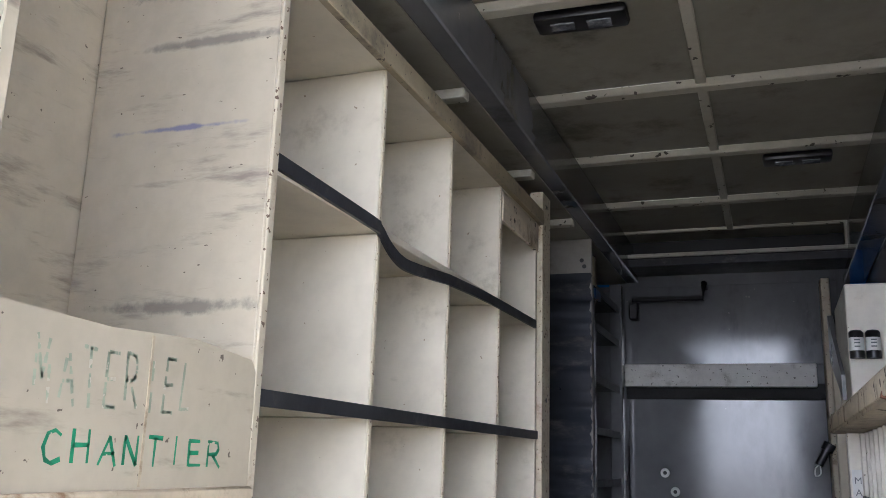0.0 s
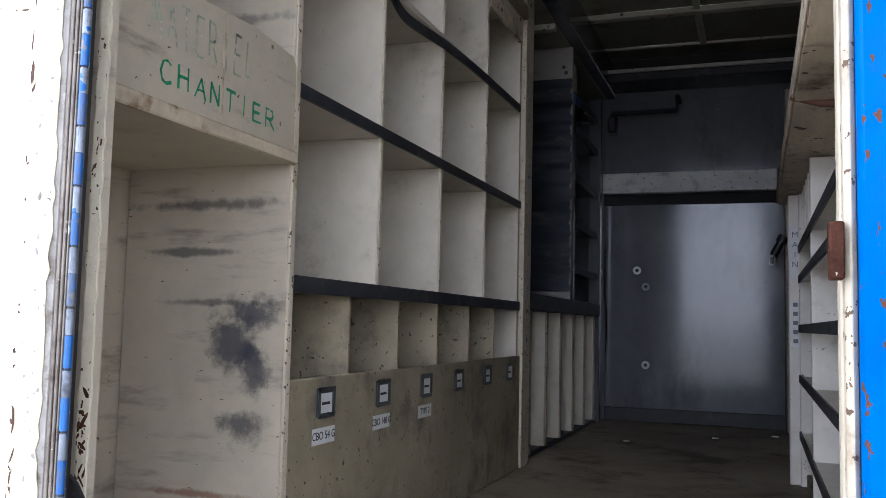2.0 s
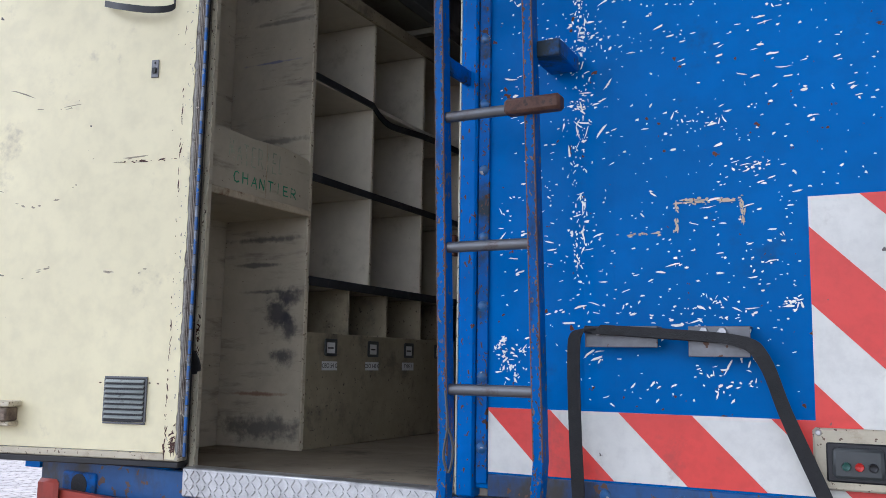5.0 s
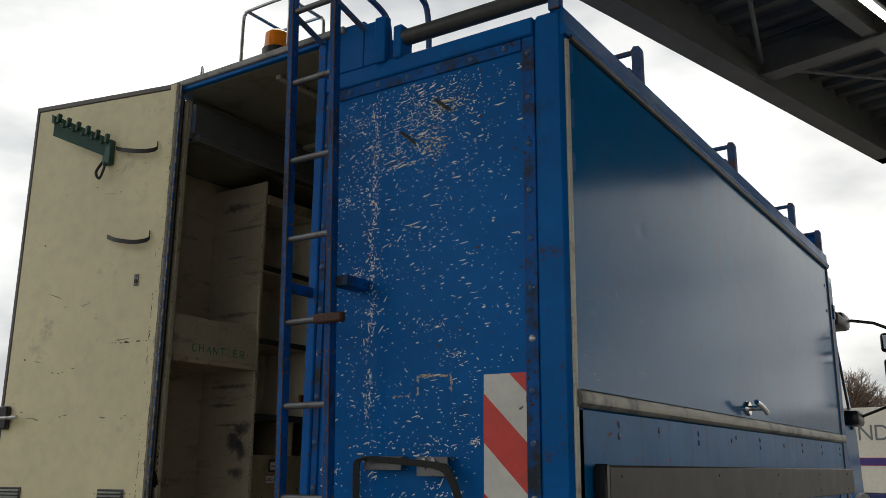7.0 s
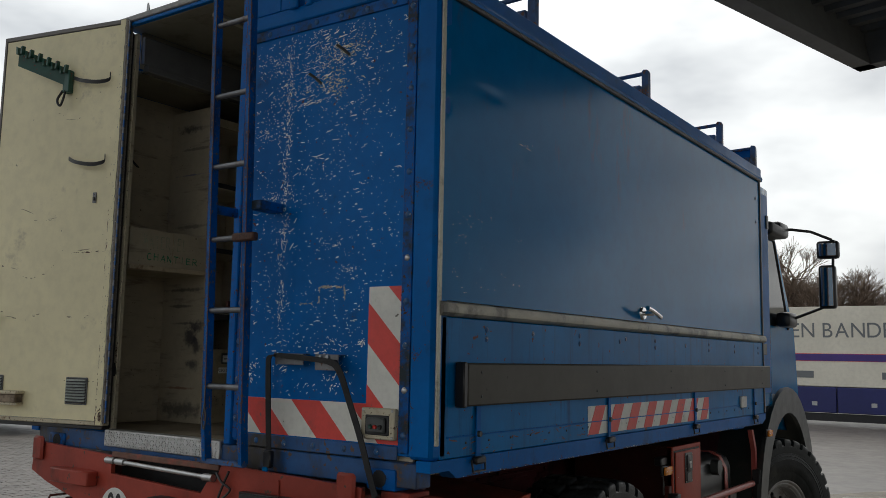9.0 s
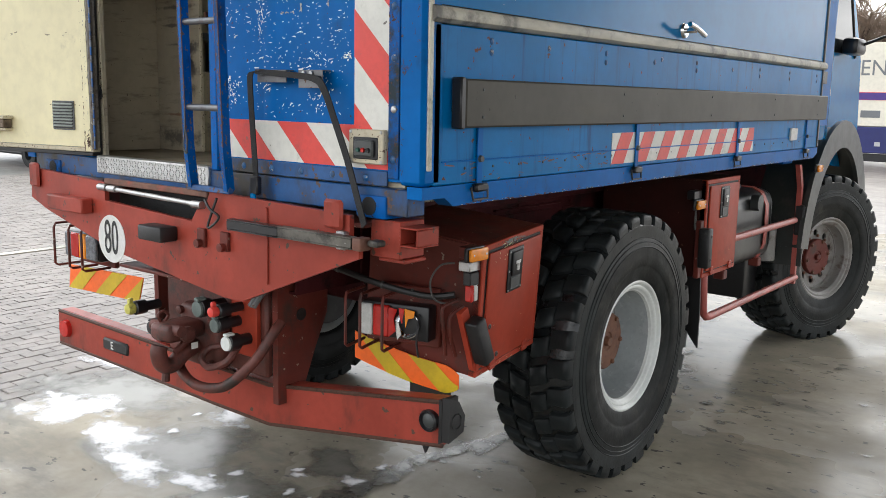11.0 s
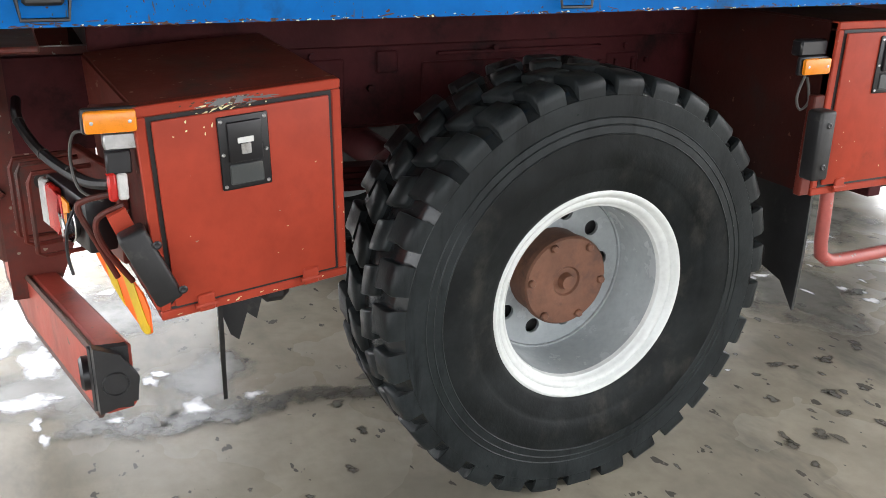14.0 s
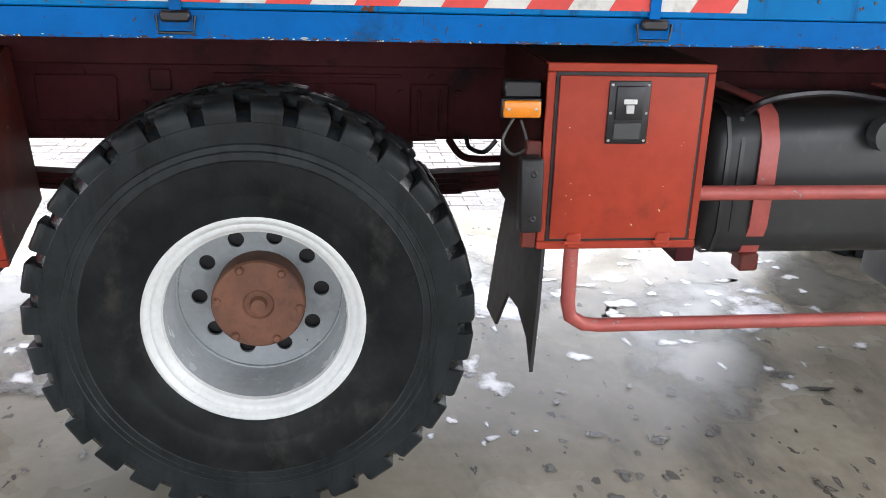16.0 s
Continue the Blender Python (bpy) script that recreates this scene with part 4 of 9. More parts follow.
part("strap_run", ribbon(bmesh.new(), curve_points([(0.495, 0.463, 1.757), (0.46, 0.463, 1.75), (0.451, 0.468, 1.7), (0.451, 0.476, 1.56), (0.455, 0.48, 1.45), (0.462, 0.48, 1.345)]), 0.026, 0.004, (1, 0, 0)), webbing, strap)
part("strap_run", ribbon(bmesh.new(), curve_points([(0.5, 0.463, 1.757), (0.63, 0.463, 1.749), (0.77, 0.463, 1.735), (0.815, 0.465, 1.7), (0.85, 0.48, 1.6), (0.9, 0.485, 1.48), (0.95, 0.48, 1.36), (0.99, 0.47, 1.28)]), 0.027, 0.004, (0.75, 0, 0.65)), webbing, strap)
part("buckle", box(bmesh.new(), (0.442, 0.465, 1.335), (0.482, 0.49, 1.4), 0.005), black_plastic, strap)
part("blue_tag", box(bmesh.new(), (0.444, 0.462, 1.31), (0.47, 0.475, 1.34), 0.004), blue_side, strap)

# ladder
ladder = thing("ladder", (0.29, 0.4, 1.34), "chipped blue steel ladder bolted beside the rear doorway", "ladder")


def stile_x(side, z):
    return (0.205 if side == 0 else 0.409) - 0.03 * (z - 1.63)


for side in (0, 1):
    bm = bmesh.new()
    zs = (1.345, 1.5, 1.63, 2.2, 2.8, 3.2, 3.5)
    pts = [(stile_x(side, z) - (0.03 if z < 1.4 else 0), 0.385 + (0.035 if z < 1.4 else 0), z) for z in zs]
    ribbon(bm, pts, 0.034, 0.02, (0, 1, 0))
    part("stile", bm, stile_blue, ladder, "blue stile flaking to rust")
    top = stile_x(side, 3.5)
    part("hand_loop", tube(bmesh.new(), curve_points([(top, 0.385, 3.4), (top, 0.385, 3.55), (top + 0.005, 0.42, 3.63), (top + 0.01, 0.6, 3.66), (top + 0.012, 0.88, 3.63),
                                                   (top + 0.015, 0.95, 3.56), (top + 0.015, 0.96, 3.34)], 5), 0.013, 8), blue_ladder, ladder)
for z in (1.632, 1.925, 2.205, 2.498, 2.788, 3.09, 3.38):
    part("rung", tube(bmesh.new(), [(stile_x(0, z), 0.385, z), (stile_x(1, z), 0.385, z)], 0.0115, 16), rung_steel, ladder, "bare worn steel rung")
for side in (0, 1):
    part("top_stay", tube(bmesh.new(), [(stile_x(side, 3.37), 0.392, 3.37), (stile_x(side, 3.37) + 0.05, 0.495, 3.285)], 0.011, 8), blue_ladder, ladder)
    z = 2.33
    part("standoff", box(bmesh.new(), (stile_x(side, z) - 0.004, 0.395, z - 0.018), (stile_x(side, z) + 0.01 + 0.05 * side, 0.5165, z + 0.018), 0.003), blue_rusty, ladder)
part("foot_bar", box(bmesh.new(), (0.16, 0.405, 1.335), (0.4, 0.43, 1.355), 0.003), blue_ladder, ladder)
part("bent_hook", box(bmesh.new(), (0.345, 0.345, 2.185), (0.465, 0.378, 2.217), 0.006), edge_dark_rust, ladder, "dark rusty flat hook")
part("snap_hook", tube(bmesh.new(), curve_points([(0.212, 0.37, 1.63), (0.222, 0.362, 1.56), (0.215, 0.36, 1.5), (0.228, 0.36, 1.47), (0.236, 0.36, 1.52), (0.222, 0.362, 1.56)]), 0.0028, 6), dark_grey, ladder)
# rust creeping in from the edges of the stiles, strips and post
for side in (0, 1):
    for e in (-0.0091, 0.0091):
        part("rusted_edge", tube(bmesh.new(), [(stile_x(side, z) + e, 0.3695, z) for z in (1.5, 1.63, 2.2, 2.8, 3.2, 3.5)], 0.002, 6), stile_rust, ladder, "stile edge rusted through the paint")
    for e, n, seed in ((-0.0085, 420, 61), (0.0085, 560, 62)):
        flecks("rust_layer", n, lambda r: (e + r.gauss(0, 0.0022), r.uniform(1.4, 3.45), r.uniform(0.4, 1.2), 1.57 + r.gauss(0, 0.35)), ladder, edge_dark_rust, seed + 2 * side,
               size=(0.002, 0.009), to=lambda u, v: (stile_x(side, v) + min(max(u, -0.0098), 0.0098), 0.3676, v))
for x0, x1, seed in ((0.2405, 0.0035, 71), (0.2225, 0.008, 72), (1.05, 0.005, 73), (1.082, 0.004, 74)):
    flecks("rust_layer", 230, lambda r: (x0 + r.gauss(0, x1), r.uniform(1.45, 3.05), r.uniform(0.5, 1.5), 1.57 + r.gauss(0, 0.5)), cargo, edge_dark_rust, seed,
           size=(0.002, 0.009), to=lambda u, v: (min(max(u, 0.213), 0.2385) if x0 < 0.5 else min(max(u, 1.044), 1.086), 0.5164, v))
POST_RUST = ((1.105, 2.36, 0.012, 0.02), (1.13, 2.365, 0.02, 0.006), (1.16, 2.35, 0.01, 0.012), (1.1, 1.86, 0.008, 0.05), (1.12, 1.77, 0.012, 0.012), (1.098, 2.75, 0.005, 0.08), (1.165, 2.0, 0.008, 0.09), (1.1, 1.55, 0.006, 0.05))
flecks("rust_layer", 260, lambda r: (lambda c: (r.gauss(c[0], c[2]), r.gauss(c[1], c[3]), r.uniform(0.5, 1.6), r.uniform(-0.6, 1.6)))(r.choice(POST_RUST)), cargo, edge_dark_rust, 75,
       size=(0.002, 0.01), to=lambda u, v: (min(max(u, 1.1), 1.178), Y0 - 0.0006, v))

# roof: low side bays and a raised middle
bar("roof_bay", (0.39, 0.6, 3.115), (XR, YF, 3.15), blue_worn, cargo, 0.004, "low blue roof bay")
bar("roof_bay", (XL, 0.6, 3.115), (-0.67, YF, 3.15), blue_worn, cargo, 0.004)
bar("raised_roof", (-0.67, 0.53, 3.31), (0.39, YF, 3.335), blue_worn, cargo, 0.004, "raised blue middle roof")
for x0, x1, a, b in ((-0.67, -0.6515, -0.651, -0.645), (0.3715, 0.39, 0.365, 0.371)):
    bar("roof_riser", (x0, 0.6, 3.11), (x1, YF, 3.3095), blue_worn, cargo, 0.002)
    bar("riser_lining", (a, 0.6, 3.116), (b, 4.489, 3.2995), ceiling_panel, cargo, 0.001, "olive lining of the roof step")
bar("door_header", (-0.67, 0.531, 3.29), (0.154, 0.6, 3.3095), ceiling_panel, cargo, 0.003)
bar("header_edge", (-0.68, Y0 - 0.004, 3.29), (0.211, 0.5295, 3.308), blue_worn, cargo, 0.003, "blue edge above the doorway")
bar("header_lip", (-0.69, 0.497, 3.3085), (0.3, 0.53, 3.336), lip_grey, cargo, 0.004, "pale grey rain lip above the doorway")
bar("step_plate", (0.391, Y0 + 0.001, 3.1505), (0.5, 0.53, 3.32), blue_worn, cargo, 0.003, "blue end plate of the raised roof")
bar("step_post", (0.452, 0.494, 3.14), (0.5, 0.5095, 3.32), blue_worn, cargo, 0.004)
bar("roof_end", (0.212, Y0 + 0.001, 3.1505), (0.389, 0.529, 3.335), blue_worn, cargo, 0.003)
bm = bmesh.new()
prism(bm, [(1.15, 0.515, 3.06), (1.2, 0.515, 3.06), (1.207, 0.515, 3.082), (1.195, 0.515, 3.105), (1.195, 0.515, 3.15), (1.188, 0.515, 3.16), (1.15, 0.515, 3.16)], (0, 4.025, 0))
part("gutter", bm, blue_worn, cargo, "blue roof gutter moulding")
part("flap_hinge", tube(bmesh.new(), [(1.198, 0.55, 3.062), (1.198, 4.5, 3.062)], 0.011, 8), dark_grey, cargo)
for y in (0.52, 1.225, 2.465, 3.705, 4.465):
    bm = bmesh.new()
    prism(bm, [(1.148, y - 0.016, 3.15), (1.185, y - 0.016, 3.15), (1.185, y - 0.016, 3.3), (1.178, y - 0.016, 3.315), (1.156, y - 0.016, 3.318), (1.148, y - 0.016, 3.305)], (0, 0.032, 0))
    rk = part("rack_post", bm, blue_ladder, cargo)
    if 1 < y < 4.6:
        part("rack_arm", tube(bmesh.new(), [(1.16, y, 3.3), (1.05, y - 0.005, 3.295), (0.9, y - 0.01, 3.29)], 0.011, 6), blue_ladder, rk)
        part("rack_bar", box(bmesh.new(), (0.7, y - 0.02, 3.19), (1.14, y + 0.02, 3.235), 0.004), blue_ladder, rk)
part("roof_pipe", tube(bmesh.new(), [(0.56, 0.53, 3.225), (1.15, 0.53, 3.225)], 0.03, 12), dark_grey, cargo, "dark steel roof pipe")
part("pipe_clamp", box(bmesh.new(), (0.53, 0.5, 3.14), (0.57, 0.57, 3.27), 0.006), blue_worn, cargo)
part("pipe_clamp", box(bmesh.new(), (0.5, 0.56, 3.15), (0.53, 0.6, 3.3), 0.006), dark_grey, cargo)
# beacon in its cage
bc = thing("beacon", (-0.105, 0.56, 3.335), "orange rotating beacon inside a wire guard on the roof", "beacon")
part("base", lathe(bmesh.new(), [(0, 0.0), (0, 0.06), (0.03, 0.06), (0.035, 0.05), (0.035, 0.0)], (-0.105, 0.56, 3.335), "z", 20), black_plastic, bc)
part("lens", lathe(bmesh.new(), [(0, 0.0), (0, 0.052), (0.065, 0.049), (0.08, 0.032), (0.083, 0.0)], (-0.105, 0.56, 3.37), "z", 20), beacon_amber, bc, "orange ribbed lens")
for y in (0.5, 0.7):
    part("guard_hoop", tube(bmesh.new(), curve_points([(-0.245, y, 3.335), (-0.245, y, 3.51), (-0.235, y, 3.54), (-0.21, y, 3.55), (-0.02, y, 3.55), (0.005, y, 3.54), (0.015, y, 3.51), (0.015, y, 3.335)], 3), 0.007, 6), steel, bc)
for x in (-0.225, -0.005):
    part("guard_rail", tube(bmesh.new(), [(x, 0.5, 3.55), (x, 0.7, 3.55)], 0.007, 6), steel, bc)
part("aerial", tube(bmesh.new(), curve_points([(-0.52, 0.53, 3.335), (-0.515, 0.53, 3.39), (-0.5, 0.53, 3.335)]), 0.004, 5), steel, cargo)

# right side
# small knocks; the long shallow one at y 0.86 imitates the strip light's reflection
DENTS_AND_GLINT = ((0.585, 2.81, 0.02, 0.028, 0.004), (0.573, 2.65, 0.016, 0.02, 0.003), (0.86, 2.765, 0.09, 0.016, 0.002), (1.12, 2.553, 0.03, 0.012, 0.003), (2.9, 2.35, 0.5, 0.3, 0.004), (1.7, 2.4, 0.45, 0.35, -0.003))


def flap_x(y, z):
    """The flap's outer face: sheet metal with a slow wave, a few knocks and a glint shaped in."""
    x = XR + 0.0006 * math.sin(2.1 * y + 0.7 * z) + 0.0004 * math.sin(5.3 * y - 3.1 * z)
    for cy, cz, ry, rz, d in DENTS_AND_GLINT:
        x -= d * math.exp(-((y - cy) / ry) ** 2 - ((z - cz) / rz) ** 2)
    return x


flap_ob = bar("side_flap", (1.16, 0.552, 1.96), (1.176, 4.486, 3.056), blue_side, cargo, 0.002, "glossy blue upper flap with small dents and a shaped glint")
bm = bmesh.new()
NY, NZ = 190, 60
grid = []
for i in range(NY + 1):
    y = 0.55 + 3.938 * (i / NY) ** 1.35
    grid.append([bm.verts.new((flap_x(y, 1.958 + 1.1 * k / NZ), y, 1.958 + 1.1 * k / NZ)) for k in range(NZ + 1)])
for i in range(NY):
    for k in range(NZ):
        bm.faces.new((grid[i][k], grid[i + 1][k], grid[i + 1][k + 1], grid[i][k + 1]))
rim_e = [e for e in bm.edges if len(e.link_faces) == 1]
ext = bmesh.ops.extrude_edge_only(bm, edges=rim_e)
for v in (g for g in ext["geom"] if isinstance(g, bmesh.types.BMVert)):
    v.co.x = 1.162
part("flap_skin", bm, blue_side, flap_ob)
low = bar("drop_side", (1.16, 0.56, 1.414), (XR, 4.5, 1.902), blue_drop, cargo, 0.004, "blue drop side with rust at its foot")
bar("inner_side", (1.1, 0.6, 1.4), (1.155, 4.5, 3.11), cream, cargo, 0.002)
bm = bmesh.new()
prism(bm, [(1.185, 0.535, 1.904), (1.2, 0.535, 1.904), (1.214, 0.535, 1.915), (1.216, 0.535, 1.934), (1.207, 0.535, 1.95), (1.185, 0.535, 1.956)], (0, 3.98, 0))
part("belt_moulding", bm, grimy_trim, cargo, "grimy half-round belt moulding")
bar("corner_trim", (1.186, 0.527, 1.462), (1.2, 0.545, 3.05), trim_white, cargo, 0.003, "yellowed white edge trim")
bar("front_trim", (1.186, 4.49, 1.42), (1.198, 4.51, 3.06), alu_dull, cargo, 0.003)
bar("foot_seam", (1.188, 0.6, 1.484), (1.194, 4.48, 1.489), blue_worn, low, 0.001)
rub = bar("rub_rail", (1.2, 0.66, 1.592), (1.236, 4.51, 1.742), rub_alu, cargo, 0.006, "long grey aluminium rub rail")
bar("end_cap", (1.198, 0.632, 1.588), (1.238, 0.6595, 1.746), black_plastic, rub, 0.005, "black plastic end cap")
for y in (0.75, 1.7, 2.6, 3.5, 4.3):
    for z in (1.625, 1.71):
        part("rub_screw", lathe(bmesh.new(), [(0, 0.006), (0.003, 0.004), (0.003, 0.0)], (1.236, y, z), "x", 8), dark_grey, rub)
chevron("side_marker", (1.7, 1.43, 3.32, 1.556), -0.62, 0.105, 1.7 - 0.62 * 1.43, lambda u, v: (1.1902, u, v), low, film_white, film_red, (1, 0, 0), "red and white hazard film")
bar("side_lamp", (1.19, 3.93, 1.47), (1.204, 4.05, 1.545), clear_lens, low, 0.004)
for y in (0.79, 1.913, 3.078, 4.25):
    st = bar("tie_strap", (1.1945, y - 0.014, 1.41), (1.2, y + 0.014, 1.6), blue_worn, low, 0.001, "blue strap with a black over-centre clip")
    part("clip", box(bmesh.new(), (1.192, y - 0.035, 1.385), (1.215, y + 0.035, 1.412), 0.006), black_plastic, st)
    part("clip_loop", tube(bmesh.new(), [(1.2, y - 0.045, 1.4), (1.205, y - 0.04, 1.36), (1.205, y + 0.04, 1.36), (1.2, y + 0.045, 1.4)], 0.004, 6), black_plastic, st)
    part("buckle_pin", lathe(bmesh.new(), [(0, 0.012), (0.01, 0.01), (0.01, 0.0)], (1.2, y, 1.49), "x", 10), dark_grey, st)
for y, zs in ((0.85, (1.865, 1.83)), (1.2, (1.86,)), (1.62, (1.865, 1.83)), (2.05, (1.85,)), (2.12, (1.865,)), (2.5, (1.865, 1.83)), (2.95, (1.85,)), (3.35, (1.865, 1.83)), (3.85, (1.865, 1.83)), (4.38, (1.865, 1.83))):
    for z in zs:
        bolt(1.19, y, z, low, "x")
for i in range(24):
    bolt_s = part("foot_rivet", lathe(bmesh.new(), [(0, 0.005), (0.003, 0.004), (0.003, 0.0)], (1.19, 0.72 + 0.155 * i, 1.462), "x", 6), dark_grey, low) if i == 0 else again(bolt_s, Matrix.Translation((1.1915, 0.72 + 0.155 * i, 1.462)), low)
for z in (2.75, 2.92):
    bolt(1.19, 4.4, z, low, "x")
tl = thing("flap_latch", (1.22, 2.33, 2.0), "chrome T-handle latch on the blue side flap", "latch")
part("latch_base", lathe(bmesh.new(), [(0, 0.035), (0.012, 0.03), (0.012, 0.0)], (1.19, 2.33, 2.0), "x", 16), chrome, tl)
part("latch_stem", tube(bmesh.new(), [(1.2, 2.33, 2.0), (1.25, 2.33, 2.0)], 0.012, 10), chrome, tl)
part("latch_grip", tube(bmesh.new(), [(1.252, 2.25, 2.022), (1.256, 2.3, 2.012), (1.256, 2.36, 1.998), (1.252, 2.42, 1.984)], 0.012, 10), chrome, tl)
side_uv = lambda u, v: (1.1906, u, v)
flecks("rust_layer", 420, lambda r: (r.uniform(0.7, 4.45), 1.3455 + abs(r.gauss(0, 0.0035)), r.uniform(0.5, 1.6), r.gauss(0, 0.12)), cargo, edge_dark_rust, 24, size=(0.003, 0.02), to=side_uv)
flecks("paint_chip_layer", 110, lambda r: (r.uniform(0.7, 4.45), 1.3455 + abs(r.gauss(0, 0.003)), r.uniform(0.4, 1.2), r.gauss(0, 0.12)), cargo, chip_cream, 25, size=(0.003, 0.014), to=side_uv)
flecks("rust_layer", 110, lambda r: (r.choice((0.78, 1.0, 1.36, 1.92, 2.5, 3.1)) + r.gauss(0, 0.05), r.uniform(1.352, 1.405), r.uniform(0.4, 1.1), 1.57 + r.gauss(0, 0.15)), cargo, rust_streak, 26, size=(0.004, 0.02), to=side_uv)
flecks("paint_chip_layer", 60, lambda r: (r.uniform(0.6, 1.1), r.uniform(1.98, 2.3), 1.0, r.uniform(-0.5, 0.5)), low, chip_white, 21, to=side_uv)
flecks("paint_chip_layer", 7, lambda r: (r.gauss(1.13, 0.03), r.gauss(2.62, 0.008), 1.6, -0.1), low, chip_white, 22, size=(0.006, 0.02), to=side_uv)
flecks("rust_layer", 90, lambda r: (r.uniform(0.6, 1.9), r.choice((1.435, 1.475)) + r.gauss(0, 0.008), r.uniform(1, 3), r.gauss(0, 0.2)), low, hub_rust, 23, size=(0.004, 0.02), to=side_uv)

# left side and front of the box
bar("left_wall", (XL, 0.61, 1.412), (-1.03, 4.45, 3.115), blue_worn, cargo, 0.004)
bar("front_wall", (XL, 4.49, 1.412), (1.15, YF, 3.31), blue_worn, cargo, 0.004)
bar("rear_wall", (-1.1, 0.515, 1.4), (-0.66, 0.56, 3.115), blue_worn, cargo, 0.004)
bar("wall_lining", (-1.03, 0.562, 1.4), (-0.66, 0.57, 3.1), cream_scuffed, cargo, 0.002, "scuffed cream rear lining")
bar("left_lining", (-1.028, 0.616, 1.4), (-1.015, 4.48, 3.1), cream_scuffed, cargo, 0.002, "scuffed cream wall lining")
bar("jamb_edge", (-0.66, 0.5495, 1.4), (-0.611, 0.571, 3.27), cream_scuffed, cargo, 0.004, "chipped cream door jamb")
bar("door_seal", (-0.646, 0.505, 1.41), (-0.6205, 0.5445, 3.27), black_rubber, cargo, 0.005, "black rubber door seal")
# lit front lip of the jamb, its paint edge ragged, and rust where the seal has torn
rj = random.Random(81)
bm = bmesh.new()
lip = [1.405 + 0.0125 * i for i in range(149)]
left = [bm.verts.new((-0.6195 + rj.gauss(0, 0.0012), 0.545, z)) for z in lip]
right = [bm.verts.new((-0.6045 + rj.gauss(0, 0.0011), 0.545, z)) for z in lip]
for i in range(148):
    bm.faces.new((left[i], right[i], right[i + 1], left[i + 1]))
bm.normal_update()
bmesh.ops.solidify(bm, geom=list(bm.faces), thickness=0.003)
part("jamb_lip", bm, jamb_lip, cargo, "ragged cream jamb lip")
flecks("rust_layer", 170, lambda r: (r.choice((-0.619, -0.605, -0.612)) + r.gauss(0, 0.0018), r.uniform(1.42, 3.25), r.uniform(0.4, 1.3), 1.57 + r.gauss(0, 0.5)), cargo, edge_dark_rust, 82,
       size=(0.0015, 0.007), to=lambda u, v: (min(max(u, -0.619), -0.605), 0.5444, v))
flecks("rust_layer", 34, lambda r: (r.gauss(-0.612, 0.004), r.gauss(1.745, 0.03), r.uniform(1.0, 2.4), 1.57 + r.gauss(0, 0.6)), cargo, striker_rust, 83,
       size=(0.002, 0.006), to=lambda u, v: (min(max(u, -0.619), -0.605), 0.5442, v))
bm = bmesh.new()
prism(bm, [(-0.622, 0.538, 1.708), (-0.611, 0.537, 1.7), (-0.598, 0.534, 1.685), (-0.587, 0.53, 1.665), (-0.588, 0.53, 1.655), (-0.602, 0.534, 1.653), (-0.608, 0.537, 1.646), (-0.622, 0.538, 1.645)], (0, 0.005, 0))
part("seal_flap", bm, black_rubber, cargo, "torn flap of black rubber seal")

# ---- rear door, swung wide open ----
DOOR = Matrix.Translation((-0.607, 0.5, 0)) @ Matrix.Rotation(radians(12), 4, "Z")    # local -x runs to the free edge, -y faces out


def dbar(name, a, b, material, parent, bevel=0.003, label="", seg=1):
    return part(name, box(bmesh.new(), a, b, bevel, DOOR, seg), material, parent, label)


rear_door = dbar("rear_door", (-0.795, 0.003, 1.428), (-0.008, 0.033, 3.315), blue_worn, cargo, 0.003, "open rear door, cream inside and blue outside")
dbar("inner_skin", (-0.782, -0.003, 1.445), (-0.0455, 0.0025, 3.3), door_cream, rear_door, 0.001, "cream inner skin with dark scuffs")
dbar("edge_frame", (-0.8, -0.006, 1.42), (-0.783, 0.036, 3.325), alu_dull, rear_door)
dbar("edge_frame", (-0.8, -0.006, 3.302), (-0.003, 0.036, 3.325), alu_dull, rear_door)
dbar("edge_frame", (-0.8, -0.008, 1.425), (-0.003, 0.036, 1.444), cream_edge, rear_door, 0.003, "chipped cream bottom edge")
dbar("bottom_seal", (-0.8, -0.01, 1.408), (-0.003, 0.036, 1.4245), black_rubber, rear_door, 0.003, "black rubber bottom seal")
bm = bmesh.new()
rh = random.Random(36)
edge = [1.43 + 0.0135 * i for i in range(141)]
left = [bm.verts.new(DOOR @ Vector((-0.0435, -0.009, z))) for z in edge]
right = [bm.verts.new(DOOR @ Vector((-0.0135 + rh.gauss(0, 0.0013) - 0.003 * (rh.random() < 0.12), -0.009, z))) for z in edge]
for i in range(140):
    bm.faces.new((left[i], right[i], right[i + 1], left[i + 1]))
bm.normal_update()
bmesh.ops.solidify(bm, geom=list(bm.faces), thickness=0.0015)
part("hinge_edge", bm, door_cream, rear_door, "cream hinge edge with a scalloped paint line")
dbar("edge_core", (-0.0445, -0.007, 1.43), (-0.006, 0.036, 3.32), bared_grey, rear_door, 0.002, "bared grey steel door edge")
for u, w in ((-0.0045, 0.0045), (0.0015, 0.004), (0.0065, 0.003)):
    dbar("hinge_leaf", (u, -0.0105 - 0.0012 * (u > 0), 1.435), (u + w, 0.01, 3.315), hinge_leaf, rear_door, 0.001, "dirty steel hinge leaf")
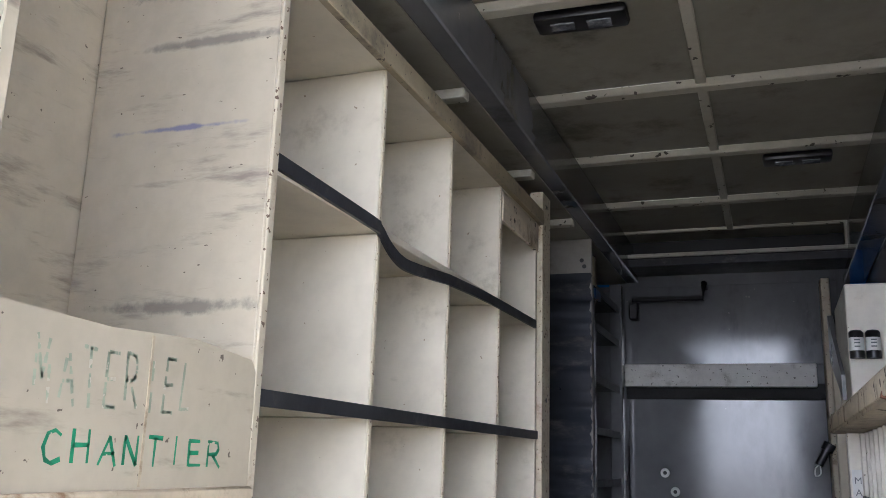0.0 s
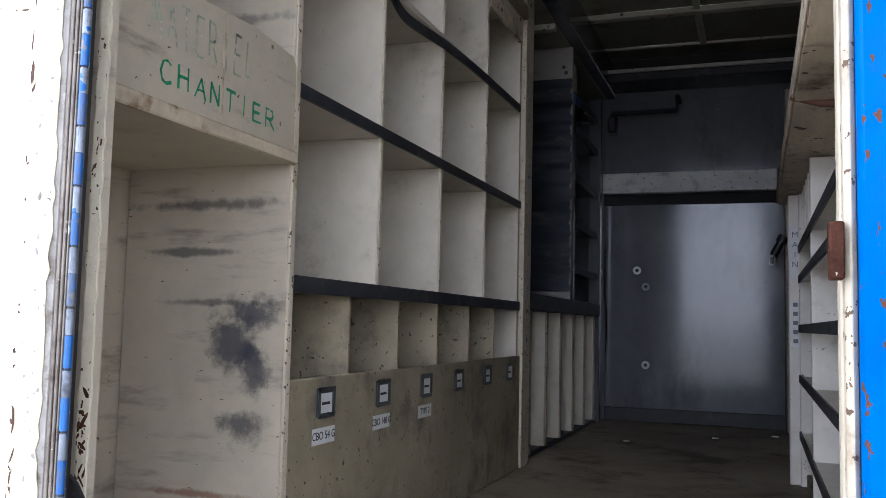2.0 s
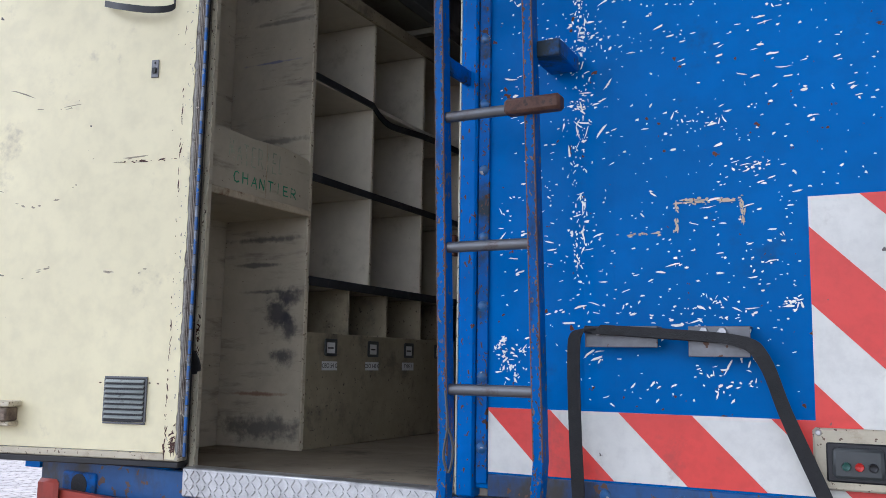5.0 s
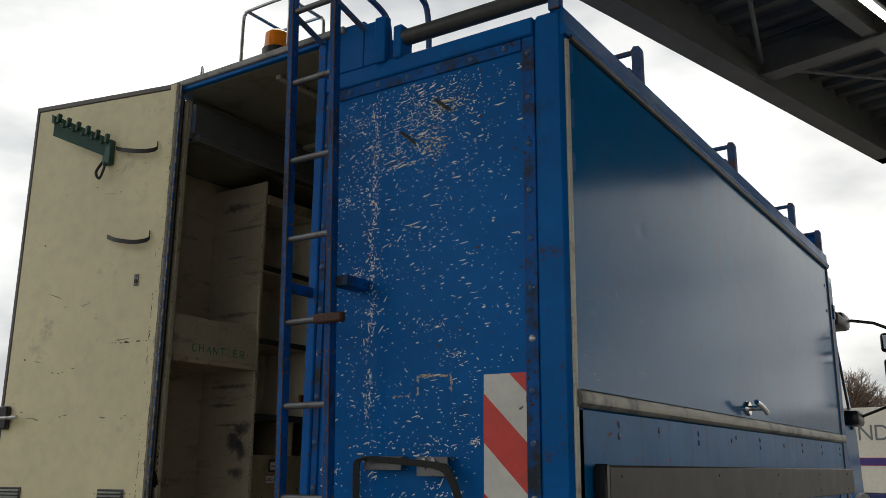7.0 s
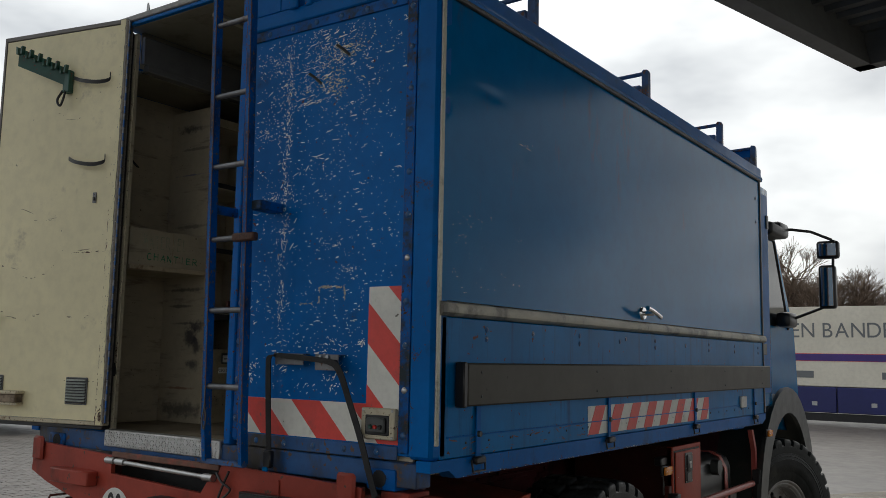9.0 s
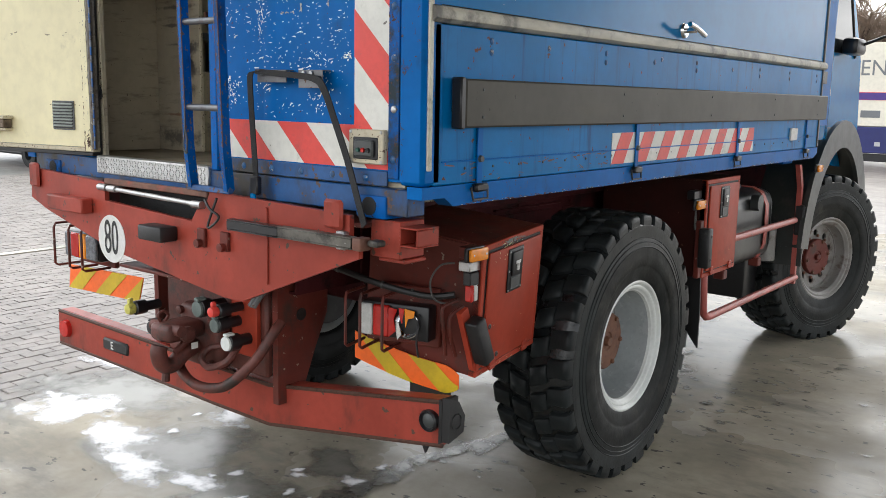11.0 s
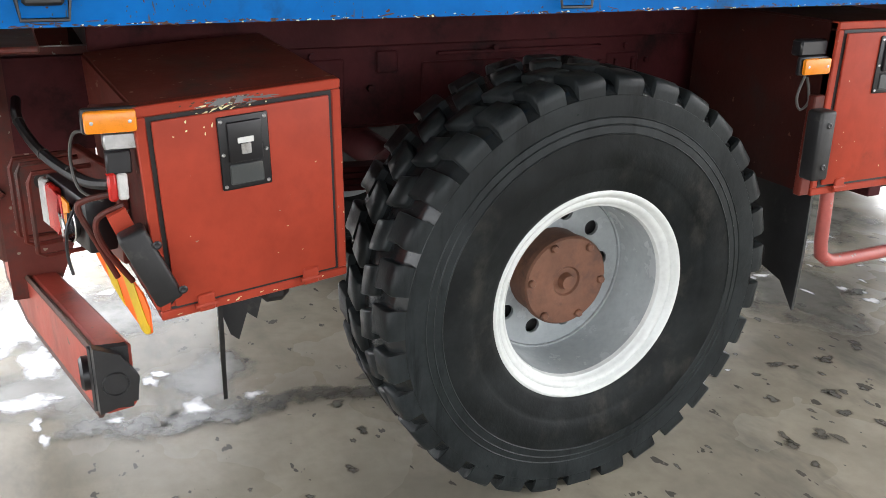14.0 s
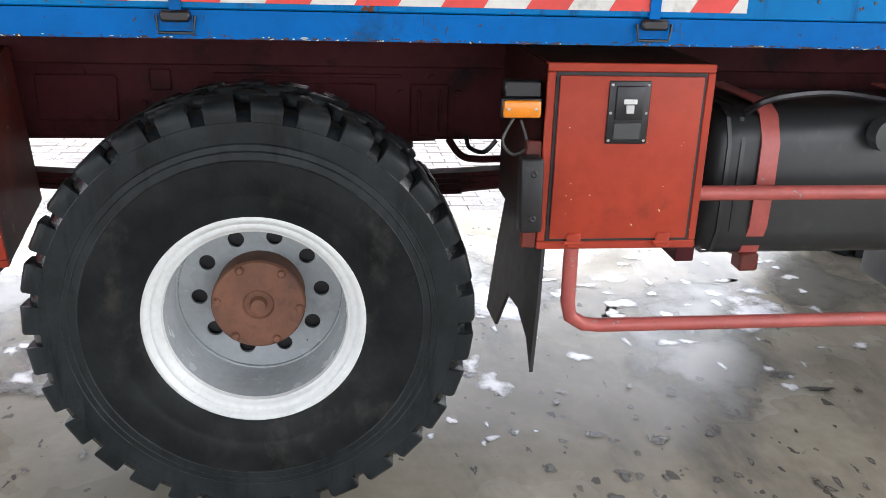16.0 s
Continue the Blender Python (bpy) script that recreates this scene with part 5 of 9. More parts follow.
for i in range(29):
    z = 1.44 + i * 0.0645
    for z0, z1, mm in ((z, z + 0.034, hinge_blue), (z + 0.0345, z + 0.062, hinge_worn)):
        part("hinge_knuckle", tube(bmesh.new(), [DOOR @ Vector((0.0155, -0.012, z0)), DOOR @ Vector((0.0155, -0.012, z1))], 0.0046 if i % 2 else 0.0043, 12), mm, rear_door)
bm = bmesh.new()
tube(bm, [DOOR @ Vector((0.0155, -0.0115, 1.44)), DOOR @ Vector((0.0155, -0.0115, 3.31))], 0.0034, 6)
part("hinge_pin", bm, black_rubber, rear_door)
for x0 in (-0.76, -0.233):
    v = dbar("vent", (x0, -0.008, 1.52), (x0 + 0.126, -0.0032, 1.633), black_plastic, rear_door, 0.001, "louvred vent grille")
    for i in range(8):
        z = 1.526 + i * 0.0132
        bm = bmesh.new()
        box(bm, (-0.058, -0.005, -0.002), (0.058, 0.005, 0.002), 0.001, DOOR @ Matrix.Translation((x0 + 0.063, -0.012, z + 0.006)) @ Matrix.Rotation(radians(40), 4, "X"))
        part("slat", bm, vent_slat, v)
    for a, b in (((x0, -0.009, 1.514), (x0 + 0.126, -0.0035, 1.519)), ((x0, -0.009, 1.632), (x0 + 0.126, -0.0035, 1.637)),
                 ((x0 - 0.001, -0.009, 1.5195), (x0 + 0.004, -0.0035, 1.6315)), ((x0 + 0.122, -0.009, 1.5195), (x0 + 0.127, -0.0035, 1.6315))):
        dbar("vent_rim", a, b, front_grey, v, 0.001)
lt = dbar("door_stay", (-0.66, -0.05, 1.512), (-0.5, -0.0035, 1.55), dark_timber, rear_door, 0.004, "scuffed timber stay block")
dbar("stay_plate", (-0.655, -0.056, 1.551), (-0.488, -0.0035, 1.566), cream_edge, lt, 0.003, "chipped cream top plate")
dbar("stay_plate", (-0.65, -0.045, 1.499), (-0.496, -0.0035, 1.5115), cream_edge, lt, 0.003)
dbar("stay_bolt", (-0.68, -0.022, 1.5), (-0.661, -0.0035, 1.56), hub_rust, lt)
lk = dbar("door_lock", (-0.79, -0.03, 1.87), (-0.735, -0.0035, 1.965), black_plastic, rear_door, 0.005, "black lock case with a steel lever")
bm = bmesh.new()
tube(bm, [DOOR @ Vector(p) for p in ((-0.76, -0.035, 1.915), (-0.72, -0.045, 1.915), (-0.655, -0.05, 1.918))], 0.008, 8)
part("lever", bm, steel, lk)
# tool rack, straps and bracket
rack = thing("tool_rack", DOOR @ Vector((-0.52, -0.05, 3.08)), "dark green notched tool rack fixed to the open door", "tool rack")
bm = bmesh.new()
prism(bm, [DOOR @ Vector(p) for p in ((-0.335, -0.03, 3.02), (-0.335, -0.03, 3.085), (-0.335, -0.012, 3.085), (-0.335, -0.012, 3.02))], DOOR.to_3x3() @ Vector((-0.235, -0.085, 0.1)))
part("rail", bm, green_metal, rack)
for i in range(6):
    t = i / 5
    p = Vector((-0.35 - 0.205 * t, -0.036 - 0.077 * t, 3.088 + 0.092 * t))
    bm = bmesh.new()
    for s in (-1, 1):
        prism(bm, [DOOR @ (p + Vector(q)) for q in ((s * 0.006, 0.004, -0.005), (s * 0.017, 0.004, -0.005), (s * 0.021, 0.004, 0.034), (s * 0.011, 0.004, 0.03))], DOOR.to_3x3() @ Vector((0, -0.02, 0)))
    part("prong", bm, green_metal, rack)
part("rack_foot", box(bmesh.new(), (-0.36, -0.035, 2.99), (-0.32, -0.0035, 3.1), 0.003, DOOR), green_metal, rack)
bm = bmesh.new()
tube(bm, [DOOR @ Vector(p) for p in curve_points([(-0.36, -0.03, 3.0), (-0.37, -0.05, 2.95), (-0.35, -0.05, 2.92), (-0.335, -0.045, 2.96), (-0.345, -0.03, 3.0)])], 0.006, 6)
part("loop", bm, black_rubber, rack)
for z in (3.05, 2.655):
    bm = bmesh.new()
    ribbon(bm, [DOOR @ Vector(p) for p in curve_points([(-0.3, -0.02, z + 0.01), (-0.22, -0.055, z - 0.02), (-0.13, -0.05, z - 0.035), (-0.085, -0.02, z - 0.02), (-0.09, -0.008, z + 0.012)])], 0.018, 0.004, (0, 0, 1))
    solo("rubber_strap", bm, black_rubber, "black rubber tool strap curling off the open door", "strap", "door straps")
bm = bmesh.new()
box(bm, (-0.15, -0.007, 2.445), (-0.128, -0.0035, 2.495), 0.001, DOOR)
keep = part("strike_bracket", bm, worn_steel, rear_door, "small worn steel keeper plate")
dbar("keeper_slot", (-0.145, -0.0125, 2.456), (-0.133, -0.0075, 2.472), black_rubber, keep, 0.001)
part("keeper_screw", lathe(bmesh.new(), [(0, 0.003), (-0.002, 0.002), (-0.002, 0.0)], DOOR @ Vector((-0.139, -0.007, 2.486)), "y", 8), black_rubber, keep)


def door_scuff(r):
    base = r.choice(((-0.45, 2.37, 0.07), (-0.25, 2.215, 0.12), (-0.5, 2.1, 0.1), (-0.3, 2.86, 0.06), (-0.4, 2.9, 0.05), (-0.55, 1.9, 0.12), (-0.2, 1.9, 0.06)))
    u = r.gauss(base[0], base[2])
    return (min(max(u, -0.76), -0.05), base[1] + 0.3 * (u - base[0]) ** 2 / base[2] + r.gauss(0, 0.0025), 1.6, 0.6 * (u - base[0]) / base[2] * 0.3 + r.gauss(0.0, 0.02))


flecks("scuff_layer", 50, door_scuff, rear_door, cream_dirty, 31, size=(0.004, 0.035), to=lambda u, v: DOOR @ Vector((u, -0.0034, v)))
flecks("rust_layer", 60, lambda r: (r.gauss(-0.02, 0.006), 1.45 + abs(r.gauss(0, 0.025)), r.uniform(0.7, 1.8), r.uniform(0, 1.6)), rear_door, edge_dark_rust, 32, size=(0.003, 0.012), to=lambda u, v: DOOR @ Vector((min(u, -0.014), -0.0097, v)))
flecks("paint_chip_layer", 120, lambda r: (r.choice((-0.03, -0.018)) + r.gauss(0, 0.004), r.uniform(1.45, 3.3), r.uniform(0.4, 1.2), 1.57 + r.gauss(0, 0.5)), rear_door, bared_grey, 35, size=(0.002, 0.008),
       to=lambda u, v: DOOR @ Vector((min(max(u, -0.042), -0.0155), -0.0096, v)))
flecks("rust_layer", 70, lambda r: (r.gauss(-0.0445, 0.0015), 1.45 + 1.2 * r.random() ** 2, r.uniform(0.6, 1.4), 1.57 + r.gauss(0, 0.2)), rear_door, edge_dark_rust, 33, size=(0.003, 0.02), to=lambda u, v: DOOR @ Vector((u, -0.0096, v)))
flecks("rust_layer", 26, lambda r: (r.uniform(-0.26, -0.06), r.choice((2.215, 2.215, 1.62)) + r.gauss(0, 0.0015), 1.5, r.gauss(0.01, 0.02)), rear_door, edge_dark_rust, 34, size=(0.003, 0.022), to=lambda u, v: DOOR @ Vector((u, -0.0035, v)))

# ---- inside the box: ceiling, front wall ----
SX = -0.675
bm = bmesh.new()
box(bm, (-0.645, 0.6, 3.3), (0.365, 4.49, 3.31))
part("ceiling_sheet", bm, ceiling_panel, cargo, "dull olive ceiling sheet")
for y in (1.325, 1.915, 2.51, 3.1, 3.71):
    bar("ceiling_rib", (-0.644, y - 0.022, 3.272), (0.364, y + 0.022, 3.2995), ceiling_rib, cargo, 0.004, "pale ceiling rib")
for y0, y1 in ((0.62, 1.302), (1.348, 1.892), (1.938, 2.487), (2.533, 3.077), (3.123, 3.687), (3.733, 4.2)):
    bar("centre_rib", (-0.165, y0, 3.28), (-0.135, y1, 3.2995), ceiling_rib, cargo, 0.003)
for x0, x1 in ((-0.644, -0.62), (0.34, 0.364)):
    bar("roof_cheek", (x0, 0.602, 3.136 if x0 < 0 else 3.1), (x1, 4.48, 3.271), front_grey, cargo, 0.003, "dark roof cheek")
bar("cheek_beam", (-0.668, 0.62, 3.1), (-0.61, 4.46, 3.135), front_grey, cargo, 0.004, "dark lengthwise beam")
bar("cheek_beam", (0.33, 1.3, 3.06), (0.42, 4.46, 3.099), front_grey, cargo, 0.004)
for x0, x1 in ((-1.014, -0.669), (0.421, 1.099)):
    bar("bay_ceiling", (x0, 0.616, 3.101), (x1, 4.489, 3.113), ceiling_panel, cargo, 0.001)
for y in (1.95, 2.6, 3.2):
    bar("bay_rib", (-1.01, y - 0.02, 3.075), (-0.67, y + 0.02, 3.1), ceiling_rib, cargo, 0.003)


def ceiling_lamp(x, y, turn):
    lamp = thing("ceiling_lamp", (x, y, 3.3), "unlit interior lamp in a black plastic housing", "ceiling lamp", "interior lamps")
    m = Matrix.Translation((x, y, 3.3)) @ Matrix.Rotation(radians(turn), 4, "Z")
    part("housing", box(bmesh.new(), (-0.115, -0.045, -0.03), (0.115, 0.045, -0.001), 0.012, m, 2), black_plastic, lamp)
    for x0 in (-0.075, 0.015):
        part("lens", box(bmesh.new(), (x0, -0.02, -0.034), (x0 + 0.06, 0.02, -0.029), 0.002, m, 2), lamp_window, lamp, "clear ribbed lens")


ceiling_lamp(-0.4, 2.02, 2)
ceiling_lamp(0.12, 3.24, 0)
# front wall of the aisle
bar("front_lining", (-0.7, 4.47, 1.4), (0.36, 4.489, 3.299), front_grey, cargo, 0.001, "grey sheet lining of the front wall")
bar("front_sheet", (-0.665, 4.455, 1.44), (0.222, 4.4695, 2.525), front_grey, cargo, 0.003, "glossy grey sheet on the front wall")
bar("front_kick", (-0.665, 4.44, 1.4), (0.222, 4.4545, 1.47), black_rubber, cargo, 0.003)
# black strip painted in for the shadow beneath the cross rail
bar("rail_shadow_strip", (-0.675, 4.46, 2.526), (0.222, 4.4695, 2.6), webbing, cargo, 0.002)
bar("front_rail", (-0.675, 4.4, 2.58), (0.19, 4.454, 2.687), grey_rail, cargo, 0.004, "chipped white cross rail")
bar("front_upper", (-0.675, 4.435, 2.688), (0.3, 4.4695, 3.07), front_grey, cargo, 0.002)
dk = bar("duct_box", (-0.645, 4.22, 3.13), (0.345, 4.46, 3.165), black_edge, cargo, 0.002, "dark overhead tray with a pale rim")
for a, b in (((-0.645, 4.2, 3.17), (0.345, 4.218, 3.187)), ((-0.645, 4.2, 3.188), (-0.63, 4.218, 3.285)), ((0.33, 4.2, 3.188), (0.345, 4.218, 3.285)), ((-0.645, 4.2, 3.286), (0.345, 4.218, 3.299))):
    bar("tray_rim", a, b, ceiling_rib, dk, 0.002)
bar("tray_back", (-0.64, 4.4, 3.17), (0.34, 4.41, 3.29), black_plastic, dk, 0.001)
hr = thing("hand_rail", (-0.45, 4.35, 2.95), "black tubular rail fixed high on the front wall", "rail")
part("rail_bar", tube(bmesh.new(), [(-0.63, 4.4, 2.98), (-0.62, 4.33, 2.99), (-0.29, 4.33, 2.99), (-0.285, 4.33, 3.06), (-0.285, 4.44, 3.06)], 0.014, 8), black_plastic, hr)
part("rail_bracket", box(bmesh.new(), (-0.645, 4.36, 2.9), (-0.6, 4.43, 2.99), 0.008), black_plastic, hr)
for x, z in ((-0.5, 2.18), (-0.455, 2.095), (-0.455, 1.69)):
    kn = thing("wall_button", (x, 4.45, z), "small round white cap screwed to the grey wall", "wall cap", "wall caps")
    part("cap", lathe(bmesh.new(), [(0, 0.022), (-0.008, 0.02), (-0.01, 0.01), (-0.004, 0.009), (-0.004, 0.0)], (x, 4.455, z), "y", 16), paper, kn)
    part("core", lathe(bmesh.new(), [(-0.0045, 0.009), (-0.008, 0.005), (-0.008, 0.0)], (x, 4.455, z), "y", 12), dark_grey, kn)
bar("wall_plate", (-0.688, 4.38, 2.14), (-0.67, 4.395, 2.18), paper, cargo, 0.002)
part("wall_cable", tube(bmesh.new(), curve_points([(-0.664, 4.44, 2.3), (-0.666, 4.43, 2.1), (-0.655, 4.43, 1.95), (-0.66, 4.44, 1.75)]), 0.004, 6), black_plastic, cargo)

# ---- left shelving ----
YS, YE, XB = 1.105, 2.665, -1.013
shelf = thing("shelving_unit", (-0.84, 1.9, 1.4), "cream plywood pigeonhole shelving with black edging, empty, built along the wall", "shelving")


def sbar(name, a, b, material=cream_white, parent=None, bevel=0.002, label=""):
    return part(name, box(bmesh.new(), a, b, bevel), material, parent or shelf, label)


sbar("end_panel", (XB, YS - 0.012, 1.401), (SX, YS + 0.006, 3.055), cream_stained, label="scuffed cream end panel with dark smears")
sbar("far_panel", (XB + 0.007, 2.668, 1.402), (SX - 0.002, 2.684, 2.953), cream_white)
sbar("end_edge", (SX, YS - 0.012, 1.401), (SX + 0.006, YS + 0.006, 3.06), cream_edge)
sbar("back_panel", (XB, YS + 0.007, 1.401), (XB + 0.006, 2.86, 3.05), cream_white)
sbar("top_board", (XB + 0.007, YS + 0.007, 2.954), (SX, 2.69, 2.97), cream_white)
sbar("top_rail", (SX + 0.001, YS + 0.007, 2.946), (SX + 0.018, 2.69, 2.992), cream_dirty)
SH = (2.632, 2.292, 1.946)
DV = (1.495, 1.885, 2.285)
for z in SH:
    sbar("shelf_board", (XB + 0.007, YS + 0.007, z - 0.009), (SX - 0.004, YE, z + 0.006), cream_white)
    bm = bmesh.new()
    pts = [(SX, YS - 0.008, z), (SX, YE + 0.02, z)]
    if z > 2.6:
        pts = [(SX, 1.097, z + 0.008), (SX, 1.45, z + 0.002), (SX, 1.49, z - 0.004), (SX, 1.54, z - 0.028), (SX, 1.6, z - 0.042), (SX, 1.68, z - 0.04), (SX, 1.84, z - 0.026), (SX, 1.9, z - 0.022), (SX, 2.2, z - 0.012), (SX, 2.66, z - 0.008)]
        pts = curve_points(pts, 4)
    ribbon(bm, pts, 0.024 if z > 2 else 0.03, 0.007, (0, 0, 1))
    part("edging_strip", bm, black_edge, shelf, "black rubber edging strip")
for lo, hi in ((SH[0] + 0.007, 2.953), (SH[1] + 0.007, SH[0] - 0.01), (SH[2] + 0.007, SH[1] - 0.01)):
    for y in DV:
        sbar("divider", (XB + 0.007, y - 0.005, lo), (SX - 0.006, y + 0.005, hi))
        sbar("divider_edge", (SX - 0.0055, y - 0.0055, lo), (SX - 0.002, y + 0.0055, hi), cream_edge, bevel=0.001)
for z in (SH[0], SH[1], SH[2]):
    sbar("batten", (XB + 0.007, YS + 0.0075, z - 0.03), (SX - 0.02, YS + 0.02, z - 0.0095), ply)
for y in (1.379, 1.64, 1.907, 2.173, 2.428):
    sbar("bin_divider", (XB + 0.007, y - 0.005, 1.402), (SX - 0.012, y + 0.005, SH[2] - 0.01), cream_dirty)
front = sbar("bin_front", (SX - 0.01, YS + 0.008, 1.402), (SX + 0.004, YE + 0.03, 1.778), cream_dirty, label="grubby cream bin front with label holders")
for i, (y, words) in enumerate(((1.245, "CBO 54 G"), (1.515, "CBO 148 G"), (1.78, "TYPE 2"), (2.03, ""), (2.3, ""), (2.55, ""))):
    h = bar("label_holder", (SX + 0.004, y - 0.032, 1.705), (SX + 0.007, y + 0.032, 1.758), dark_grey, front, 0.001, "tarnished metal label holder")
    bar("label_card", (SX + 0.0072, y - 0.025, 1.712), (SX + 0.0082, y + 0.025, 1.748), paper, h, 0.0)
    bm = bmesh.new()
    for a, b in (((y - 0.034, 1.703), (y + 0.034, 1.711)), ((y - 0.034, 1.711), (y - 0.026, 1.76)), ((y + 0.026, 1.711), (y + 0.034, 1.76)), ((y - 0.034, 1.752), (y + 0.034, 1.76))):
        box(bm, (SX + 0.0085, a[0], a[1]), (SX + 0.0115, b[0], b[1]), 0.0008)
    part("holder_rim", bm, dark_grey, h)
    bar("card_line", (SX + 0.0083, y - 0.016, 1.727), (SX + 0.0088, y + 0.016, 1.732), ink, h, 0.0)
    if words:
        tg = bar("paper_label", (SX + 0.0045, y - 0.045, 1.655), (SX + 0.0055, y + 0.045, 1.685), paper, front, 0.0, "white printed paper label")
        part("lettering", moved(text_bm(words, 0.021, 0.0002), Matrix.Translation((SX + 0.0058, y, 1.67)) @ FACE_X), ink, tg)
post = sbar("end_post", (SX - 0.03, 2.7, 1.401), (SX + 0.012, 2.8, 3.06), cream_edge, label="chipped cream post")
for z in (3.02, 2.4, 1.93, 1.83):
    part("screw_hole", lathe(bmesh.new(), [(0, 0.0), (0.001, 0.007), (0.0, 0.008)], (SX + 0.0125, 2.75, z), "x", 10), black_plastic, post)
sbar("lip_board", (SX - 0.012, 2.3, 2.86), (SX, 2.69, 2.945), timber)
# cubby at the doorway
cub = thing("wall_locker", (-0.84, 0.86, 2.15), "cream open wall locker with a hand-painted front board, beside the doorway", "locker")
bm = bmesh.new()
prism(bm, [(SX - 0.006, 0.618, 2.172), (SX - 0.006, 1.092, 2.172), (SX - 0.006, 1.092, 2.325), (SX - 0.006, 1.08, 2.34), (SX - 0.006, 0.95, 2.352), (SX - 0.006, 0.8, 2.345), (SX - 0.006, 0.66, 2.35), (SX - 0.006, 0.618, 2.352)], (0.012, 0, 0))
fb = part("front_board", bm, cream_scuffed, cub, "scuffed cream board with green hand-painted words")
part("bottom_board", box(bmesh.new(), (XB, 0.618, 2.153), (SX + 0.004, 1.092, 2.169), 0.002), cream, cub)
part("bottom_edge", box(bmesh.new(), (SX + 0.0045, 0.618, 2.15), (SX + 0.016, 1.092, 2.173), 0.003), ply, cub, "stained bare plywood edge")
part("board_joint", box(bmesh.new(), (SX + 0.006, 0.868, 2.176), (SX + 0.0068, 0.872, 2.345), 0.0), ply, cub)
r_pen = random.Random(8)
STROKES = {
    "M": ("0,0 0.05,1 0.5,0.35 0.95,1 1,0",), "A": ("0,0 0.5,1 1,0", "0.2,0.4 0.85,0.42"), "T": ("0,1 1,0.97", "0.5,1 0.5,0"), "E": ("0.9,1 0.05,1 0,0 0.95,0", "0,0.5 0.75,0.52"),
    "R": ("0,0 0.05,1 0.8,0.95 0.9,0.7 0.7,0.5 0.05,0.48", "0.4,0.48 1,0"), "I": ("0.5,1 0.48,0",), "L": ("0.05,1 0,0 0.85,0.03",), "C": ("0.95,0.85 0.6,1 0.2,0.9 0,0.5 0.15,0.12 0.5,0 0.95,0.12",),
    "H": ("0,1 0.02,0", "0.95,1 0.98,0", "0,0.5 0.97,0.52"), "N": ("0,0 0.02,1 0.95,0.02 0.98,1"),
}


def painted_word(words, y0, y1, z0, z1, height, pen, faint, material, name):
    """Hand-lettered word: each letter its own brush strokes, uneven in size and lean; faint letters have broken strokes."""
    step = (y1 - y0) / len(words)
    for i, ch in enumerate(words):
        t = i / (len(words) - 1)
        wide, tall = step * r_pen.uniform(0.55, 0.68), height * r_pen.uniform(0.9, 1.1)
        lean, base = r_pen.uniform(-0.08, 0.08), z0 + (z1 - z0) * t + r_pen.uniform(-0.003, 0.003)
        bm = bmesh.new()
        strokes = STROKES[ch]
        for stroke in ((strokes,) if isinstance(strokes, str) else strokes):
            pts = [tuple(float(q) for q in p.split(",")) for p in stroke.split()]
            run = [(y0 + step * i + wide * a + lean * tall * b, base + tall * b) for a, b in pts]
            for (ya, za), (yb, zb) in zip(run, run[1:]):
                d = Vector((0, yb - ya, zb - za))
                cuts = 9 if faint else 1
                side = d.normalized().cross(Vector((1, 0, 0))) * pen / 2
                for c in range(cuts):
                    if faint and r_pen.random() < 0.42 - 0.3 * t:
                        continue
                    a, b = Vector((SX + 0.0063, ya, za)) + d * (c / cuts), Vector((SX + 0.0063, ya, za)) + d * ((c + 1) / cuts)
                    k0, k1 = r_pen.uniform(0.6, 1.15), r_pen.uniform(0.6, 1.15)
                    bm.faces.new([bm.verts.new(q) for q in (a - side * k0, a + side * k0, b + d.normalized() * pen * 0.3 + side * k1, b + d.normalized() * pen * 0.3 - side * k1)])
        if bm.faces:
            tagged(part(name, bm, material, fb), kind="stuff" if faint else "")


painted_word("MATERIEL", 0.7, 0.963, 2.258, 2.262, 0.06, 0.0044, True, green_faded, "faded_letter")
painted_word("CHANTIER", 0.722, 1.035, 2.203, 2.197, 0.031, 0.0048, False, green_paint, "painted_letter")
# strap hanging in the doorway locker
bm = bmesh.new()
ribbon(bm, curve_points([(-1.0, 0.8, 2.86), (-0.98, 0.79, 2.8), (-0.95, 0.8, 2.74), (-0.92, 0.82, 2.7)]), 0.014, 0.004, (0, 1, 0))
solo("rubber_strap", bm, black_rubber, "black rubber strap hanging from the locker wall", "strap", "door straps")

# ---- further in on the left: vinyl sheet over slatted racks ----
rack_l = thing("slatted_rack", (-0.84, 3.5, 1.4), "cream rack of upright dividers under a dark ledge", "rack")
for y in (2.885, 3.15, 3.42, 3.69, 3.96, 4.22):
    part("divider", box(bmesh.new(), (XB + 0.02, y - 0.008, 1.42), (SX - 0.012, y + 0.008, 1.9355), 0.002), cream_white, rack_l)
    part("divider_edge", box(bmesh.new(), (SX - 0.0115, y - 0.009, 1.42), (SX - 0.004, y + 0.009, 1.9355), 0.002), cream_dirty, rack_l)
part("ledge", box(bmesh.new(), (XB, 2.805, 1.936), (SX + 0.012, 4.28, 1.996), 0.004), black_edge, rack_l, "dark ledge board")
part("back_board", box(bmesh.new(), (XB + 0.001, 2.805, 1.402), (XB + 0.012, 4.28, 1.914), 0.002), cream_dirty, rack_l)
part("foot_rail", box(bmesh.new(), (SX - 0.06, 2.85, 1.402), (SX - 0.02, 4.28, 1.419), 0.003), black_edge, rack_l)
bm = bmesh.new()
N, ROWS = 30, 80
prevr = None
